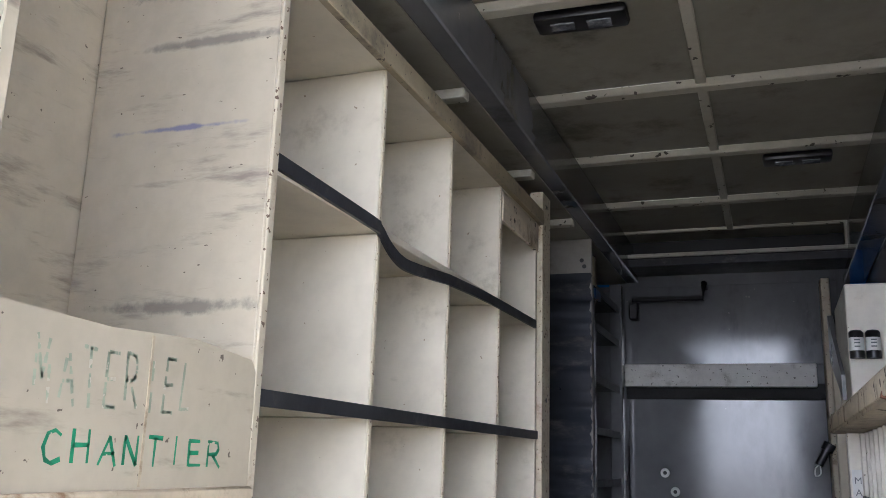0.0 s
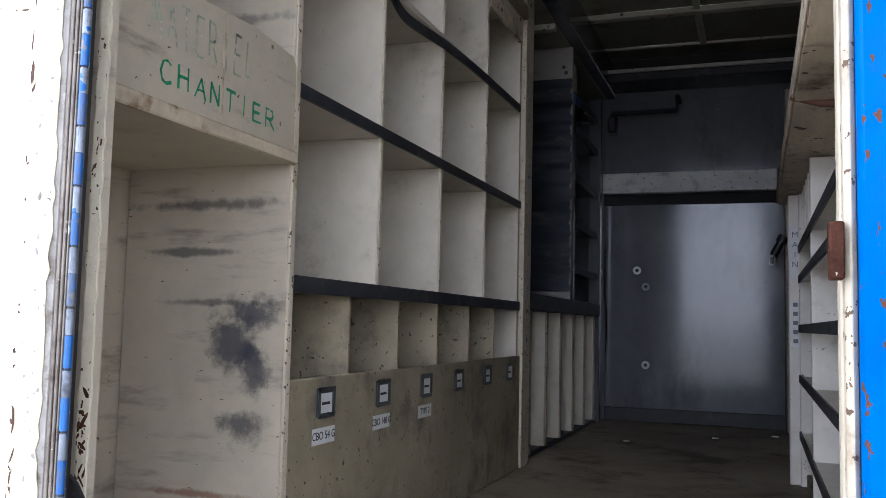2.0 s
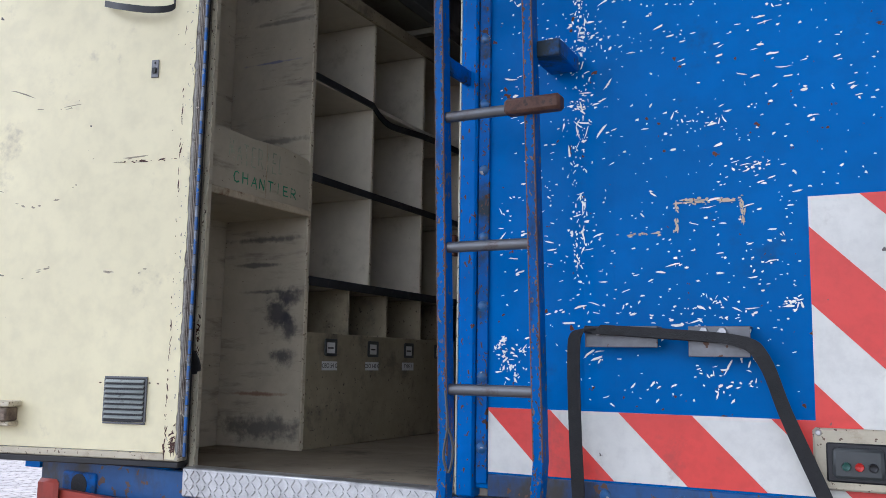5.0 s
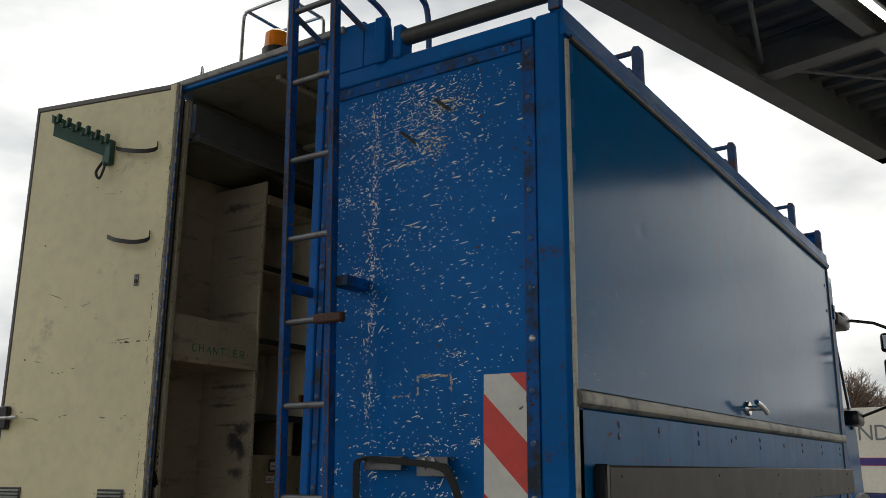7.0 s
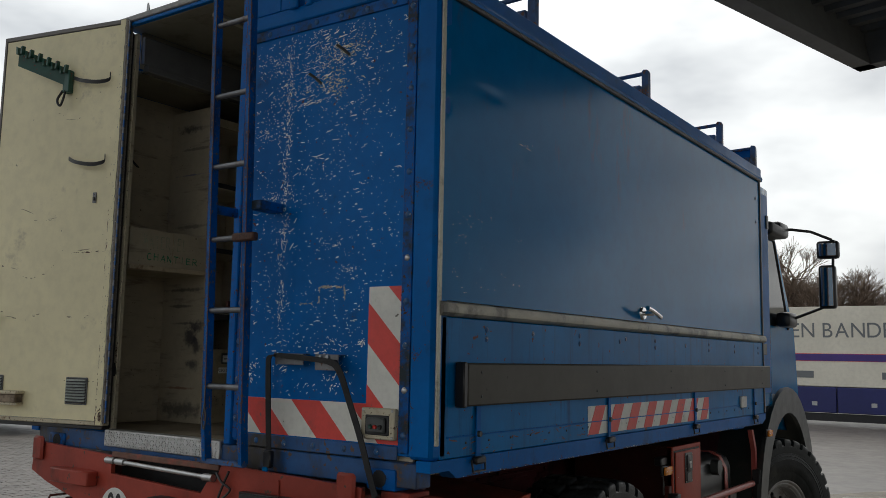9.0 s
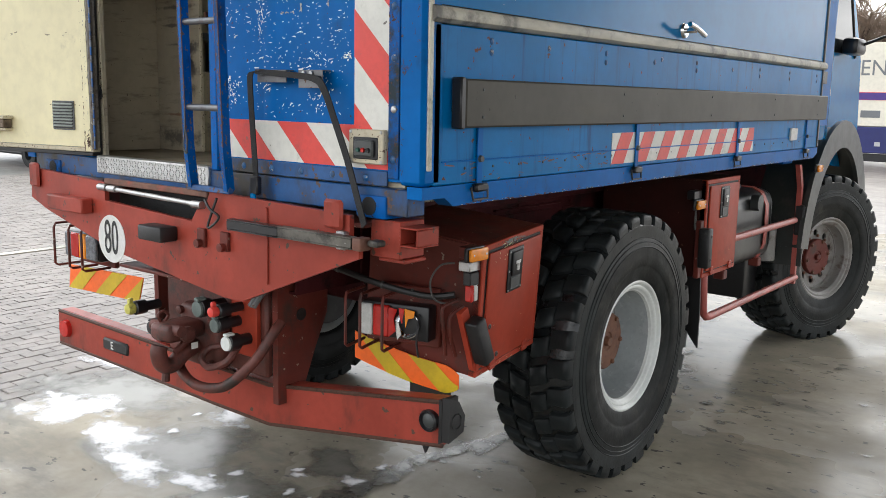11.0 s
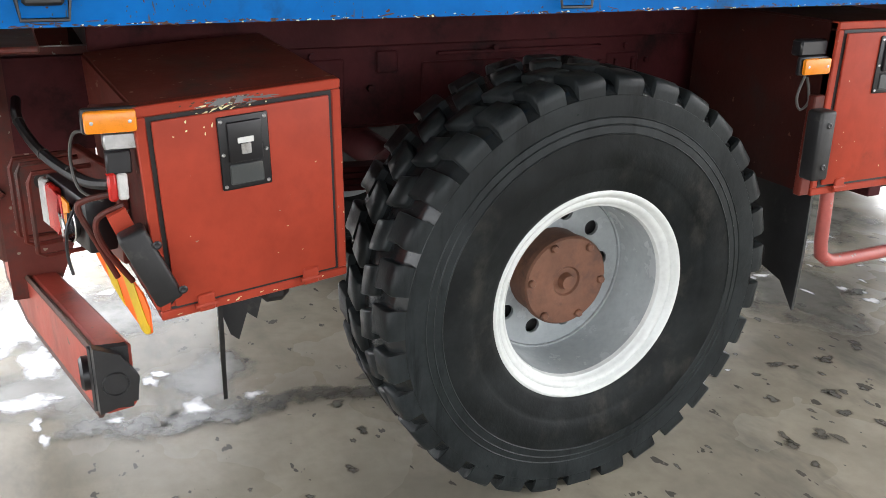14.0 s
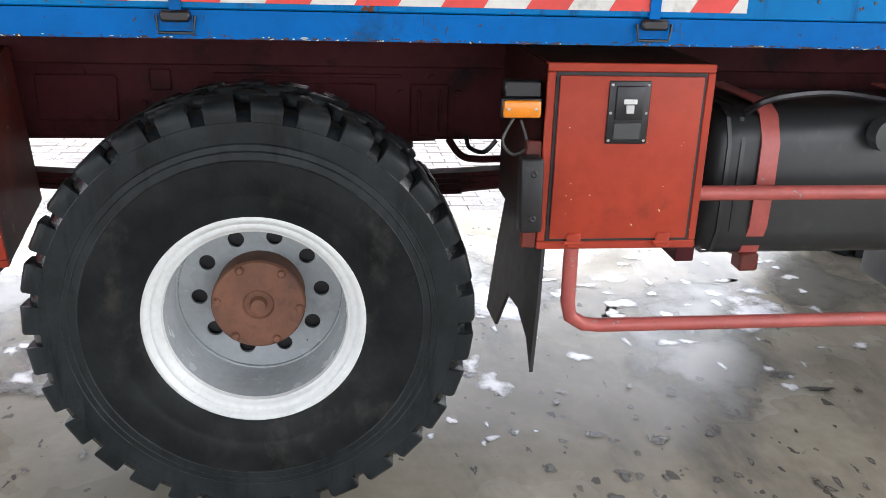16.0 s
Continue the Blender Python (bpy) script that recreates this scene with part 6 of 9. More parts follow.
for j in range(ROWS):
    z = 2.955 - j * 0.925 / (ROWS - 1)
    row = []
    for i in range(N):
        u = i / (N - 1)
        fold = math.sin(j * 0.31 + 0.5 * math.sin(i * 0.2)) + 0.7 * math.sin(j * 0.83 + i * 0.05) + 0.3 * math.sin(j * 1.9 - i * 0.12)
        x = XB + 0.03 + (-0.662 - XB - 0.03) * u + 0.004 * u ** 8 * math.sin(j * 0.9) + 0.003 * u ** 8 * math.sin(j * 2.3)
        row.append(bm.verts.new((x, 3.484 + 0.0045 * fold - 0.012 * math.exp(-((z - 2.7) / 0.012) ** 2) - 0.01 * math.exp(-((z - 2.36) / 0.03) ** 2) * u, z)))
    if prevr:
        for i in range(N - 1):
            bm.faces.new((prevr[i], row[i], row[i + 1], prevr[i + 1]))
    prevr = row
bm.normal_update()
bmesh.ops.solidify(bm, geom=list(bm.faces), thickness=0.003)
solo("vinyl_sheet", bm, black_vinyl, "creased black vinyl sheet hung on the end of the dark shelving", "cover sheet", smooth=80)
# open dark shelving between the sheet and the front wall
dark_sh = thing("shelving_unit", (-0.84, 3.95, 1.96), "dark grey open shelving in the corner by the front wall", "shelving")
sp = part("side_panel", box(bmesh.new(), (XB + 0.001, 3.5, 1.997), (SX + 0.015, 3.518, 3.099), 0.002), grey_board, dark_sh, "grubby grey end panel")
for x, z in ((-0.7, 3.01), (-0.69, 2.985)):
    part("stain_spot", lathe(bmesh.new(), [(0, 0.009), (-0.0012, 0.006), (-0.0012, 0.0)], (x, 3.5, z), "y", 8), dark_grey, sp)
part("upright", box(bmesh.new(), (SX - 0.05, 3.61, 1.997), (SX + 0.002, 3.655, 3.06), 0.003), front_grey, dark_sh)
part("upright_top", box(bmesh.new(), (SX - 0.048, 3.608, 2.93), (SX + 0.005, 3.657, 3.05), 0.002), cream_dirty, dark_sh, "cream patch on the upright")
part("back_panel", box(bmesh.new(), (XB + 0.001, 3.52, 1.997), (XB + 0.012, 4.28, 3.06), 0.002), black_edge, dark_sh)
for z in (2.13, 2.34, 2.55, 2.77, 2.93):
    part("shelf_board", box(bmesh.new(), (XB + 0.013, 3.656, z - 0.008), (SX - 0.012, 4.275, z + 0.008), 0.002), front_grey, dark_sh)
    part("shelf_lip", box(bmesh.new(), (SX - 0.0115, 3.656, z - 0.012), (SX - 0.004, 4.275, z + 0.02), 0.002), black_edge, dark_sh)
bar("aisle_post", (SX - 0.05, 4.281, 1.401), (SX + 0.008, 4.335, 3.06), front_grey, cargo, 0.004, "grey aisle post")
bar("aisle_filler", (XB, 4.336, 1.401), (SX - 0.012, 4.46, 3.06), front_grey, cargo, 0.004, "grey filler panel")
bar("blue_tab", (SX + 0.003, 3.6, 2.875), (SX + 0.012, 3.71, 2.915), blue_ladder, cargo, 0.002)

# ---- right shelving ----
RX = 0.213
rsh = thing("shelving_unit", (0.6, 2.0, 1.4), "off-white shelving with black-edged shelves and thin dividers along the aisle", "shelving")


def rbar(name, a, b, material=lit_board, bevel=0.002, label=""):
    return part(name, box(bmesh.new(), a, b, bevel), material, rsh, label)


XBK = 0.62
rbar("end_panel", (RX, 1.26, 1.402), (XBK, 1.28, 2.32), cream)
rbar("back_panel", (XBK, 0.6, 1.402), (XBK + 0.012, 3.0, 2.38), lit_board)
rbar("mid_panel", (RX + 0.004, 2.115, 1.402), (XBK, 2.127, 2.318), lit_board)
rbar("far_panel", (RX + 0.004, 2.76, 1.402), (XBK, 2.778, 2.318), lit_board)
for z in (2.14, 2.045, 1.89, 1.735, 1.56):
    rbar("shelf_board", (RX + 0.007, 1.281, z - 0.006), (XBK, 2.759, z + 0.006), lit_board)
    rbar("edging_strip", (RX, 1.281, z - 0.012), (RX + 0.0065, 2.759, z + 0.012), black_edge, 0.001, "black rubber edging strip")
for y in (2.25, 2.36, 2.47, 2.58, 2.69):
    rbar("thin_divider", (RX + 0.01, y - 0.004, 2.147), (XBK, y + 0.004, 2.318))
rbar("foot_plinth", (RX + 0.02, 1.281, 1.402), (RX + 0.035, 2.759, 1.44), cream_dirty)
for y in (1.7, 2.0, 2.4):
    for z in (1.65, 1.8, 1.96):
        part("screw", lathe(bmesh.new(), [(0, 0.006), (-0.002, 0.005), (-0.002, 0.0)], (XBK, y, z), "x", 8), dark_grey, rsh)
bm = bmesh.new()
prism(bm, [(0.162, 0.63, 2.322), (0.162, 3.05, 2.326), (0.6, 3.05, 2.326), (0.6, 0.63, 2.322)], (0, 0, 0.052))
ds = thing("deep_shelf", (0.38, 1.84, 2.322), "thick stained timber shelf board running the length of the aisle", "shelf board")
part("board", bm, timber, ds)
part("front_lath", box(bmesh.new(), (0.156, 0.63, 2.33), (0.1615, 3.05, 2.37), 0.002), timber, ds)
part("back_cleat", box(bmesh.new(), (0.56, 0.64, 2.376), (0.6, 3.0, 2.38), 0.001), timber, ds)
bm = bmesh.new()
tube(bm, [(0.155, 1.55, 2.335), (0.21, 1.55, 2.318), (0.28, 1.55, 2.312)], 0.008, 6)
solo("wooden_peg", bm, hub_rust, "rusty peg stuck through the deep shelf", "peg")
# end cabinet with two small containers, label posts, torch
bar("end_cabinet", (0.222, 3.0, 2.38), (0.62, 3.5, 2.782), lit_board, cargo, 0.004, "cream cabinet end above the shelf")
for x in (0.244, 0.29):
    jar = thing("bottle", (x, 2.976, 2.548), "small black container with a white label on a shelf clip", "bottle", "two small containers")
    part("body", lathe(bmesh.new(), [(0, 0.0), (0, 0.021), (0.078, 0.021), (0.084, 0.016), (0.087, 0.0)], (x, 2.976, 2.548), "z", 18), black_plastic, jar)
    part("label", lathe(bmesh.new(), [(0.022, 0.0214), (0.062, 0.0214)], (x, 2.976, 2.548), "z", 18), paper, jar, "white paper label")
    for dz in (0.032, 0.043, 0.052):
        part("print_line", box(bmesh.new(), (x - 0.008, 2.954, 2.548 + dz), (x + 0.008, 2.9545, 2.552 + dz)), ink_grey, jar)
    part("clip", box(bmesh.new(), (x - 0.01, 2.99, 2.555), (x + 0.01, 2.9995, 2.6), 0.002), dark_grey, jar)
lp = bar("label_post", (0.186, 2.79, 1.401), (0.226, 2.83, 2.32), lit_board, cargo, 0.003, "cream post with strips of labelling tape")
for z0, z1 in ((2.05, 2.22), (1.83, 1.98)):
    tp = bar("label_tape", (0.192, 2.7875, z0), (0.221, 2.7895, z1), paper, lp, 0.0, "white strip with upright letters")
    if z0 > 2:
        for i, ch in enumerate("MAIN"):
            part("letter", moved(text_bm(ch, 0.026, 0.0002), Matrix.Translation((0.2065, 2.7872, z1 - 0.03 - i * 0.032)) @ FACE_Y), ink_grey, tp)
    else:
        for i in range(5):
            part("letter_bar", box(bmesh.new(), (0.199, 2.787, z1 - 0.02 - i * 0.029), (0.213, 2.7875, z1 - 0.007 - i * 0.029)), ink_grey, tp)
bar("front_jamb", (0.223, 4.3, 1.401), (0.26, 4.46, 3.06), cream_edge, cargo, 0.004, "chipped cream jamb at the front wall")
bar("inner_post", (0.215, 3.74, 1.401), (0.255, 3.79, 2.7), cream, cargo, 0.004)
bm = bmesh.new()
prism(bm, [(0.21, 3.2, 2.44), (0.21, 3.2, 2.52), (0.21, 3.74, 2.8), (0.21, 3.74, 2.62)], (0.02, 0, 0))
part("slanted_brace", bm, grey_wall, cargo)
part("lining_right", box(bmesh.new(), (0.42, 3.5, 1.401), (0.44, 4.46, 3.06), 0.002), front_grey, cargo)
tor = thing("torch", (0.2, 4.2, 2.28), "black hand torch hanging from a hook on the jamb", "torch")
part("barrel", tube(bmesh.new(), [(0.165, 4.2, 2.235), (0.2, 4.2, 2.3)], 0.018, 10), black_plastic, tor)
part("head", tube(bmesh.new(), [(0.198, 4.2, 2.295), (0.215, 4.2, 2.325)], 0.026, 12), black_plastic, tor)
part("loop", tube(bmesh.new(), curve_points([(0.17, 4.2, 2.24), (0.15, 4.19, 2.22), (0.15, 4.19, 2.19), (0.17, 4.2, 2.2), (0.17, 4.2, 2.24)]), 0.003, 5), paper, tor)
bm = bmesh.new()
tube(bm, curve_points([(0.27, 3.3, 1.402), (0.265, 3.28, 1.6), (0.262, 3.29, 1.75), (0.27, 3.3, 1.82)]), 0.06, 10)
solo("black_bag", bm, black_vinyl, "slack black bag standing between the posts", "bag")
# litter on the floor
rl = random.Random(3)
for i in range(3):
    bm = bmesh.new()
    x, y = (-0.1, 0.15, -0.45)[i], (3.9, 4.1, 3.6)[i]
    box(bm, (x, y, 1.4), (x + 0.03, y + 0.015, 1.405), 0.001)
    solo("paper_scrap", bm, paper, "tiny pale scrap lying on the brown floor", "scrap", "floor scraps")

# ---- the truck: chassis, wheels, cab ----
truck = thing("truck", (0, 3.0, 0), "tall truck with red oxide chassis, lugged tyres and blue cab", "truck")


def tbar(name, a, b, material=red_oxide, parent=None, bevel=0.004, label="", seg=1):
    return part(name, box(bmesh.new(), a, b, bevel, None, seg), material, parent or truck, label)


def ttube(name, pts, r, material=red_oxide, parent=None, seg=10, label=""):
    return part(name, tube(bmesh.new(), pts, r, seg), material, parent or truck, label)


def disc(name, c, axis, prof, material, parent, seg=24, label=""):
    return part(name, lathe(bmesh.new(), prof, c, axis, seg), material, parent, label)


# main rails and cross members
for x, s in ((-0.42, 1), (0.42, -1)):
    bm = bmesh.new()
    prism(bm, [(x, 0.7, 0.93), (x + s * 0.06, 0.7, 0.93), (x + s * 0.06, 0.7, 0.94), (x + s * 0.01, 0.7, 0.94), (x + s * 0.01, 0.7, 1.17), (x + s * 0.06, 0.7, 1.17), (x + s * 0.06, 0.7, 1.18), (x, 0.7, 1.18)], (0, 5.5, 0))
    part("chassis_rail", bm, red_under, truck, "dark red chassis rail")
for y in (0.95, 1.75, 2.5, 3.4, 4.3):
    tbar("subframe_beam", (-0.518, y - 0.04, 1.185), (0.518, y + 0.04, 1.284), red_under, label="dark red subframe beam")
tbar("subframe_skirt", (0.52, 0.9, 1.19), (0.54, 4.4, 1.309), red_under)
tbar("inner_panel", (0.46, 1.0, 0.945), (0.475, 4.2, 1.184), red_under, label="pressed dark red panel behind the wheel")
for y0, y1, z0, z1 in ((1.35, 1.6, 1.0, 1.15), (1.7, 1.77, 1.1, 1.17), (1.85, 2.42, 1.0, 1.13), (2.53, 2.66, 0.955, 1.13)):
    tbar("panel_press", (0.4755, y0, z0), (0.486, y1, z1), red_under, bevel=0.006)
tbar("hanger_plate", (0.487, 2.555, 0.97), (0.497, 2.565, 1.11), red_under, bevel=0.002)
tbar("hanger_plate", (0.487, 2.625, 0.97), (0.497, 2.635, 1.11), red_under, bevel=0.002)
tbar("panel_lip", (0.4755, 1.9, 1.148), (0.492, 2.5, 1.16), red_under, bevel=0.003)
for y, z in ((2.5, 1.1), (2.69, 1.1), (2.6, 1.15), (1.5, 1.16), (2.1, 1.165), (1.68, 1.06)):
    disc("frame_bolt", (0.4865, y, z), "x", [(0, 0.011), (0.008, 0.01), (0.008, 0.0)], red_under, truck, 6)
for x in (-0.45, 0.38):
    bm = bmesh.new()
    for leaf in range(4):
        run = [(y, 0.83 - 0.02 * leaf - 0.035 * (1 - ((y - 2.06) / 0.95) ** 2)) for y in (1.11 + 0.1 * leaf, 1.4, 1.75, 2.06, 2.4, 2.72, 3.01 - 0.1 * leaf)]
        ribbon(bm, [(x + 0.035, y, z) for y, z in run], 0.07, 0.016, (1, 0, 0))
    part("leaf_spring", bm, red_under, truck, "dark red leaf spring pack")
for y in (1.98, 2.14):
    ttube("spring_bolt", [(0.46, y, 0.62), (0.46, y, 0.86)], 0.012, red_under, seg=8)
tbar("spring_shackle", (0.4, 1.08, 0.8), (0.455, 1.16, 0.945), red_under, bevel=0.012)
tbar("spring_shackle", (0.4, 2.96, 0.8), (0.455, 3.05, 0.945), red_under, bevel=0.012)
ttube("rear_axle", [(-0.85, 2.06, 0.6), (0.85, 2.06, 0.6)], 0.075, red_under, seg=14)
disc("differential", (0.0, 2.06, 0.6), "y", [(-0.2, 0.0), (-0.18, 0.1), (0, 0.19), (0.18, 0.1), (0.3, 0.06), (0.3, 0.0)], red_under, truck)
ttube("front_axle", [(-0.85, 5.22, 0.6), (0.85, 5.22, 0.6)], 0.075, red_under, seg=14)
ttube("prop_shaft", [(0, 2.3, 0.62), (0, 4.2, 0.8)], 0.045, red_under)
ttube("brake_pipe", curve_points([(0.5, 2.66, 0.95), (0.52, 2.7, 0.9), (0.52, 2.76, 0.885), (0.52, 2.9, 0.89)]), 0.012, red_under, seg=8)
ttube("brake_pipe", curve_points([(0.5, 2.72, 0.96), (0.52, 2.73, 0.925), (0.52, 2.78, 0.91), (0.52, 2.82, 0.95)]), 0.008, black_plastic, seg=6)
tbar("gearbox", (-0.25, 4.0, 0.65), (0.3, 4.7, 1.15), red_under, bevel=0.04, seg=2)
# hidden block added to keep light off the ground below the cab
tbar("unseen_engine_block", (-0.36, 4.72, 0.69), (0.36, 5.95, 1.24), red_under, bevel=0.06, label="unseen block added under the cab to shade the ground", seg=2)
# plain box added in place of an unidentified dark mass behind the front wheel
tbar("chassis_box", (0.3, 4.36, 0.37), (0.84, 4.62, 0.98), black_plastic, bevel=0.02, label="black box ahead of the tank", seg=2)

# wheels
tyre_prof = [(0.150, 0.285), (0.168, 0.296), (0.178, 0.315), (0.186, 0.36), (0.1885, 0.372), (0.191, 0.376), (0.193, 0.42), (0.1925, 0.455), (0.1945, 0.4575), (0.192, 0.46), (0.19, 0.478),
             (0.192, 0.4805), (0.189, 0.483), (0.187, 0.497), (0.189, 0.4995), (0.186, 0.502), (0.1865, 0.52), (0.187, 0.54), (0.1865, 0.553), (0.17, 0.573), (0.15, 0.583), (0.08, 0.585), (0.0, 0.5845)]
tyre_prof = tyre_prof + [(-a, r) for a, r in tyre_prof[-2::-1]] + [(-0.14, 0.288), (0.14, 0.288)]
bm = lathe(bmesh.new(), tyre_prof, (0, 0, 0), "x", 96, closed=True)
tread_me, tread_c = wrap(lathe(bmesh.new(), [(0.18, 0.552), (0.1873, 0.5545), (0.1705, 0.5745), (0.15, 0.5848), (0.0, 0.587), (-0.15, 0.5848), (-0.1705, 0.5745), (-0.1873, 0.5545), (-0.18, 0.552)], (0, 0, 0), "x", 96), wet_rubber, 35)
LUGS = 31


def lug(ang, side, middle=False):
    """One raised tread block that bends from the shoulder to the middle."""
    bm = bmesh.new()
    rows = ((0.1868, 0.54, 0.5535, 0.0, 0.041), (0.1874, 0.545, 0.575, 0.0, 0.042), (0.186, 0.548, 0.59, 0.0, 0.042), (0.181, 0.55, 0.6, 0.002, 0.042), (0.167, 0.558, 0.6055, 0.003, 0.041), (0.135, 0.567, 0.6075, 0.004, 0.038), (0.096, 0.568, 0.608, 0.012, 0.042))
    if middle:
        rows = ((0.09, 0.568, 0.599, 0.036, 0.036), (0.084, 0.568, 0.607, 0.038, 0.042), (0.05, 0.57, 0.609, 0.05, 0.041), (0.016, 0.57, 0.609, 0.06, 0.042), (0.008, 0.57, 0.6, 0.062, 0.037))
    rings = []
    for a, r0, r1, shift, half in rows:
        q = []
        for w, r in ((-half, r0), (half, r0), (half * 0.97, r1 - 0.004), (half * 0.86, r1), (-half * 0.86, r1), (-half * 0.97, r1 - 0.004)):
            t = ang + (shift + w) / 0.6
            q.append(bm.verts.new((side * a, r * math.cos(t), r * math.sin(t))))
        rings.append(q)
    for p, q in zip(rings, rings[1:]):
        for k in range(6):
            bm.faces.new((p[k], p[(k + 1) % 6], q[(k + 1) % 6], q[k]))
    bm.faces.new(rings[0][::-1])
    bm.faces.new(rings[-1])
    return wrap(bm, sheen_rubber, 50)


# thin overlay ring that carries the painted sheen round the shoulder
band_me, band_c = wrap(lathe(bmesh.new(), [(a + 0.0008, r) for a, r in tyre_prof[7:20]], (0, 0, 0), "x", 96), sheen_rubber, 35)
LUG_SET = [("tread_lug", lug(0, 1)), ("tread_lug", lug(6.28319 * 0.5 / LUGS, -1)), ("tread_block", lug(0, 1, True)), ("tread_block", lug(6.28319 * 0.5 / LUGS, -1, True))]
tyre_me, tyre_c = wrap(bm, rubber, 35)


def rim_parts(deep, lip_paint, dish_paint):
    """Rim with a barrel, and a disc pierced by round holes at the depth given."""
    bm = bmesh.new()
    lathe(bm, [(0.146, 0.296), (0.158, 0.303), (0.17, 0.303), (0.174, 0.297), (0.173, 0.291), (0.168, 0.286), (0.162, 0.283), (0.159, 0.279), (0.161, 0.274), (0.159, 0.267), (0.152, 0.261), (0.146, 0.258), (0.143, 0.252), (0.13, 0.249), (0.13, 0.285)], (0, 0, 0), "x", 72, closed=True)
    lip_me, lip_c = wrap(bm, lip_paint, 50)
    bm = bmesh.new()
    lathe(bm, [(0.1296, 0.2488), (0.085, 0.247), (deep + 0.02, 0.2445), (deep + 0.013, 0.241), (deep + 0.012, 0.2365), (deep + 0.004, 0.235), (deep - 0.006, 0.234),
               (deep - 0.01, 0.256), (-0.14, 0.262), (-0.168, 0.3), (-0.15, 0.29), (0.1296, 0.285)], (0, 0, 0), "x", 72, closed=True)
    rim_me, rim_c = wrap(bm, dish_paint, 50)
    bm = bmesh.new()
    seg = 80

    def ring(r, k, cy=0, cz=0):
        vs = [bm.verts.new((0, cy + r * math.cos(6.28319 * i / k), cz + r * math.sin(6.28319 * i / k))) for i in range(k)]
        return [bm.edges.new((vs[i], vs[(i + 1) % k])) for i in range(k)]
    es = ring(0.2345, seg) + ring(0.11, 40)
    for i in range(10):
        t = 6.28319 * i / 10
        es += ring(0.0235, 16, 0.177 * math.cos(t), 0.177 * math.sin(t))
    bmesh.ops.triangle_fill(bm, edges=es, use_beauty=True)
    out = bmesh.ops.extrude_face_region(bm, geom=list(bm.faces))
    for v in (g for g in out["geom"] if isinstance(g, bmesh.types.BMVert)):
        v.co.x -= 0.012
    for v in bm.verts:
        rr = math.hypot(v.co.y, v.co.z)
        v.co.x += deep + 0.006 * max(0, 1 - abs(rr - 0.2345) / 0.015) - 0.01 * (rr < 0.13)
    disc_me, disc_c = wrap(bm, dish_paint, 30)
    return (lip_me, lip_c), (rim_me, rim_c), (disc_me, disc_c)


REAR_RIM = rim_parts(-0.045, rim_grey, rim_shaded)
FRONT_RIM = rim_parts(0.06, rim_grimy, rim_grimy)
hub_bm = lathe(bmesh.new(), [(-0.12, 0.0), (-0.12, 0.13), (0.02, 0.129), (0.035, 0.127), (0.043, 0.134), (0.06, 0.133), (0.066, 0.128), (0.068, 0.06), (0.066, 0.045), (0.06, 0.04), (0.06, 0.025), (0.08, 0.02), (0.082, 0.0)], (0, 0, 0), "x", 36)
hub_me, hub_c = wrap(hub_bm, hub_rust, 35)
hub_red = hub_me.copy()
hub_red.materials[0] = red_dirty
drum_me, drum_c = wrap(lathe(bmesh.new(), [(-0.2, 0.0), (-0.2, 0.235), (-0.09, 0.235), (-0.085, 0.23), (-0.085, 0.0)], (0, 0, 0), "x", 40), black_rubber, 40)
nut_bm = lathe(bmesh.new(), [(0, 0.012), (0.008, 0.012), (0.012, 0.008), (0.012, 0.0)], (0, 0, 0), "x", 8)
nut_me, nut_c = wrap(nut_bm, hub_rust, 30)


def wheel(x, y, right, front, spin, steer=0):
    w = new("wheel")
    m = Matrix.Translation((x, y, 0.587)) @ Matrix.Rotation(radians(steer + (0 if right else 180)), 4, "Z") @ Matrix.Rotation(radians(spin), 4, "X")
    put(w, m, truck)
    tagged(w, "large black tyre with chunky lugs on a silver rim")
    lip, rim, dsk = FRONT_RIM if front else REAR_RIM
    for name, (me, c) in (("tyre", (tyre_me, tyre_c)), ("tread_base", (tread_me, tread_c)), ("sheen_band", (band_me, band_c)), ("rim", rim), ("rim_lip", lip), ("rim_disc", dsk)):
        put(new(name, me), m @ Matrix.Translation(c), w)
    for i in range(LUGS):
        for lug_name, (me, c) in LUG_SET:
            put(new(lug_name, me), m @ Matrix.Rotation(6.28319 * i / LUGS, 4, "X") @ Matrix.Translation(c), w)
    off = 0.03 if front else -0.018
    put(new("brake_drum", drum_me), m @ Matrix.Translation(drum_c + Vector((0.1 if front else 0.012, 0, 0))), w)
    put(new("hub", hub_red if front else hub_me), m @ Matrix.Translation(hub_c + Vector((off, 0, 0))), w)
    for i in range(6):
        t = 6.28319 * (i - 0.147) / 6
        put(new("hub_bolt", nut_me), m @ Matrix.Translation((0.072 + off, 0.116 * math.cos(t), 0.116 * math.sin(t))), w)
    if front:
        for i in range(10):
            t = 6.28319 * (i + 0.85) / 10
            put(new("wheel_nut", nut_me), m @ Matrix.Translation((0.072, 0.155 * math.cos(t), 0.155 * math.sin(t))), w)


wheel(0.985, 2.06, True, False, 3.3)
wheel(-0.985, 2.06, False, False, 40)
wheel(0.985, 5.22, True, True, 17, -20)
wheel(-0.985, 5.22, False, True, 70, -20)

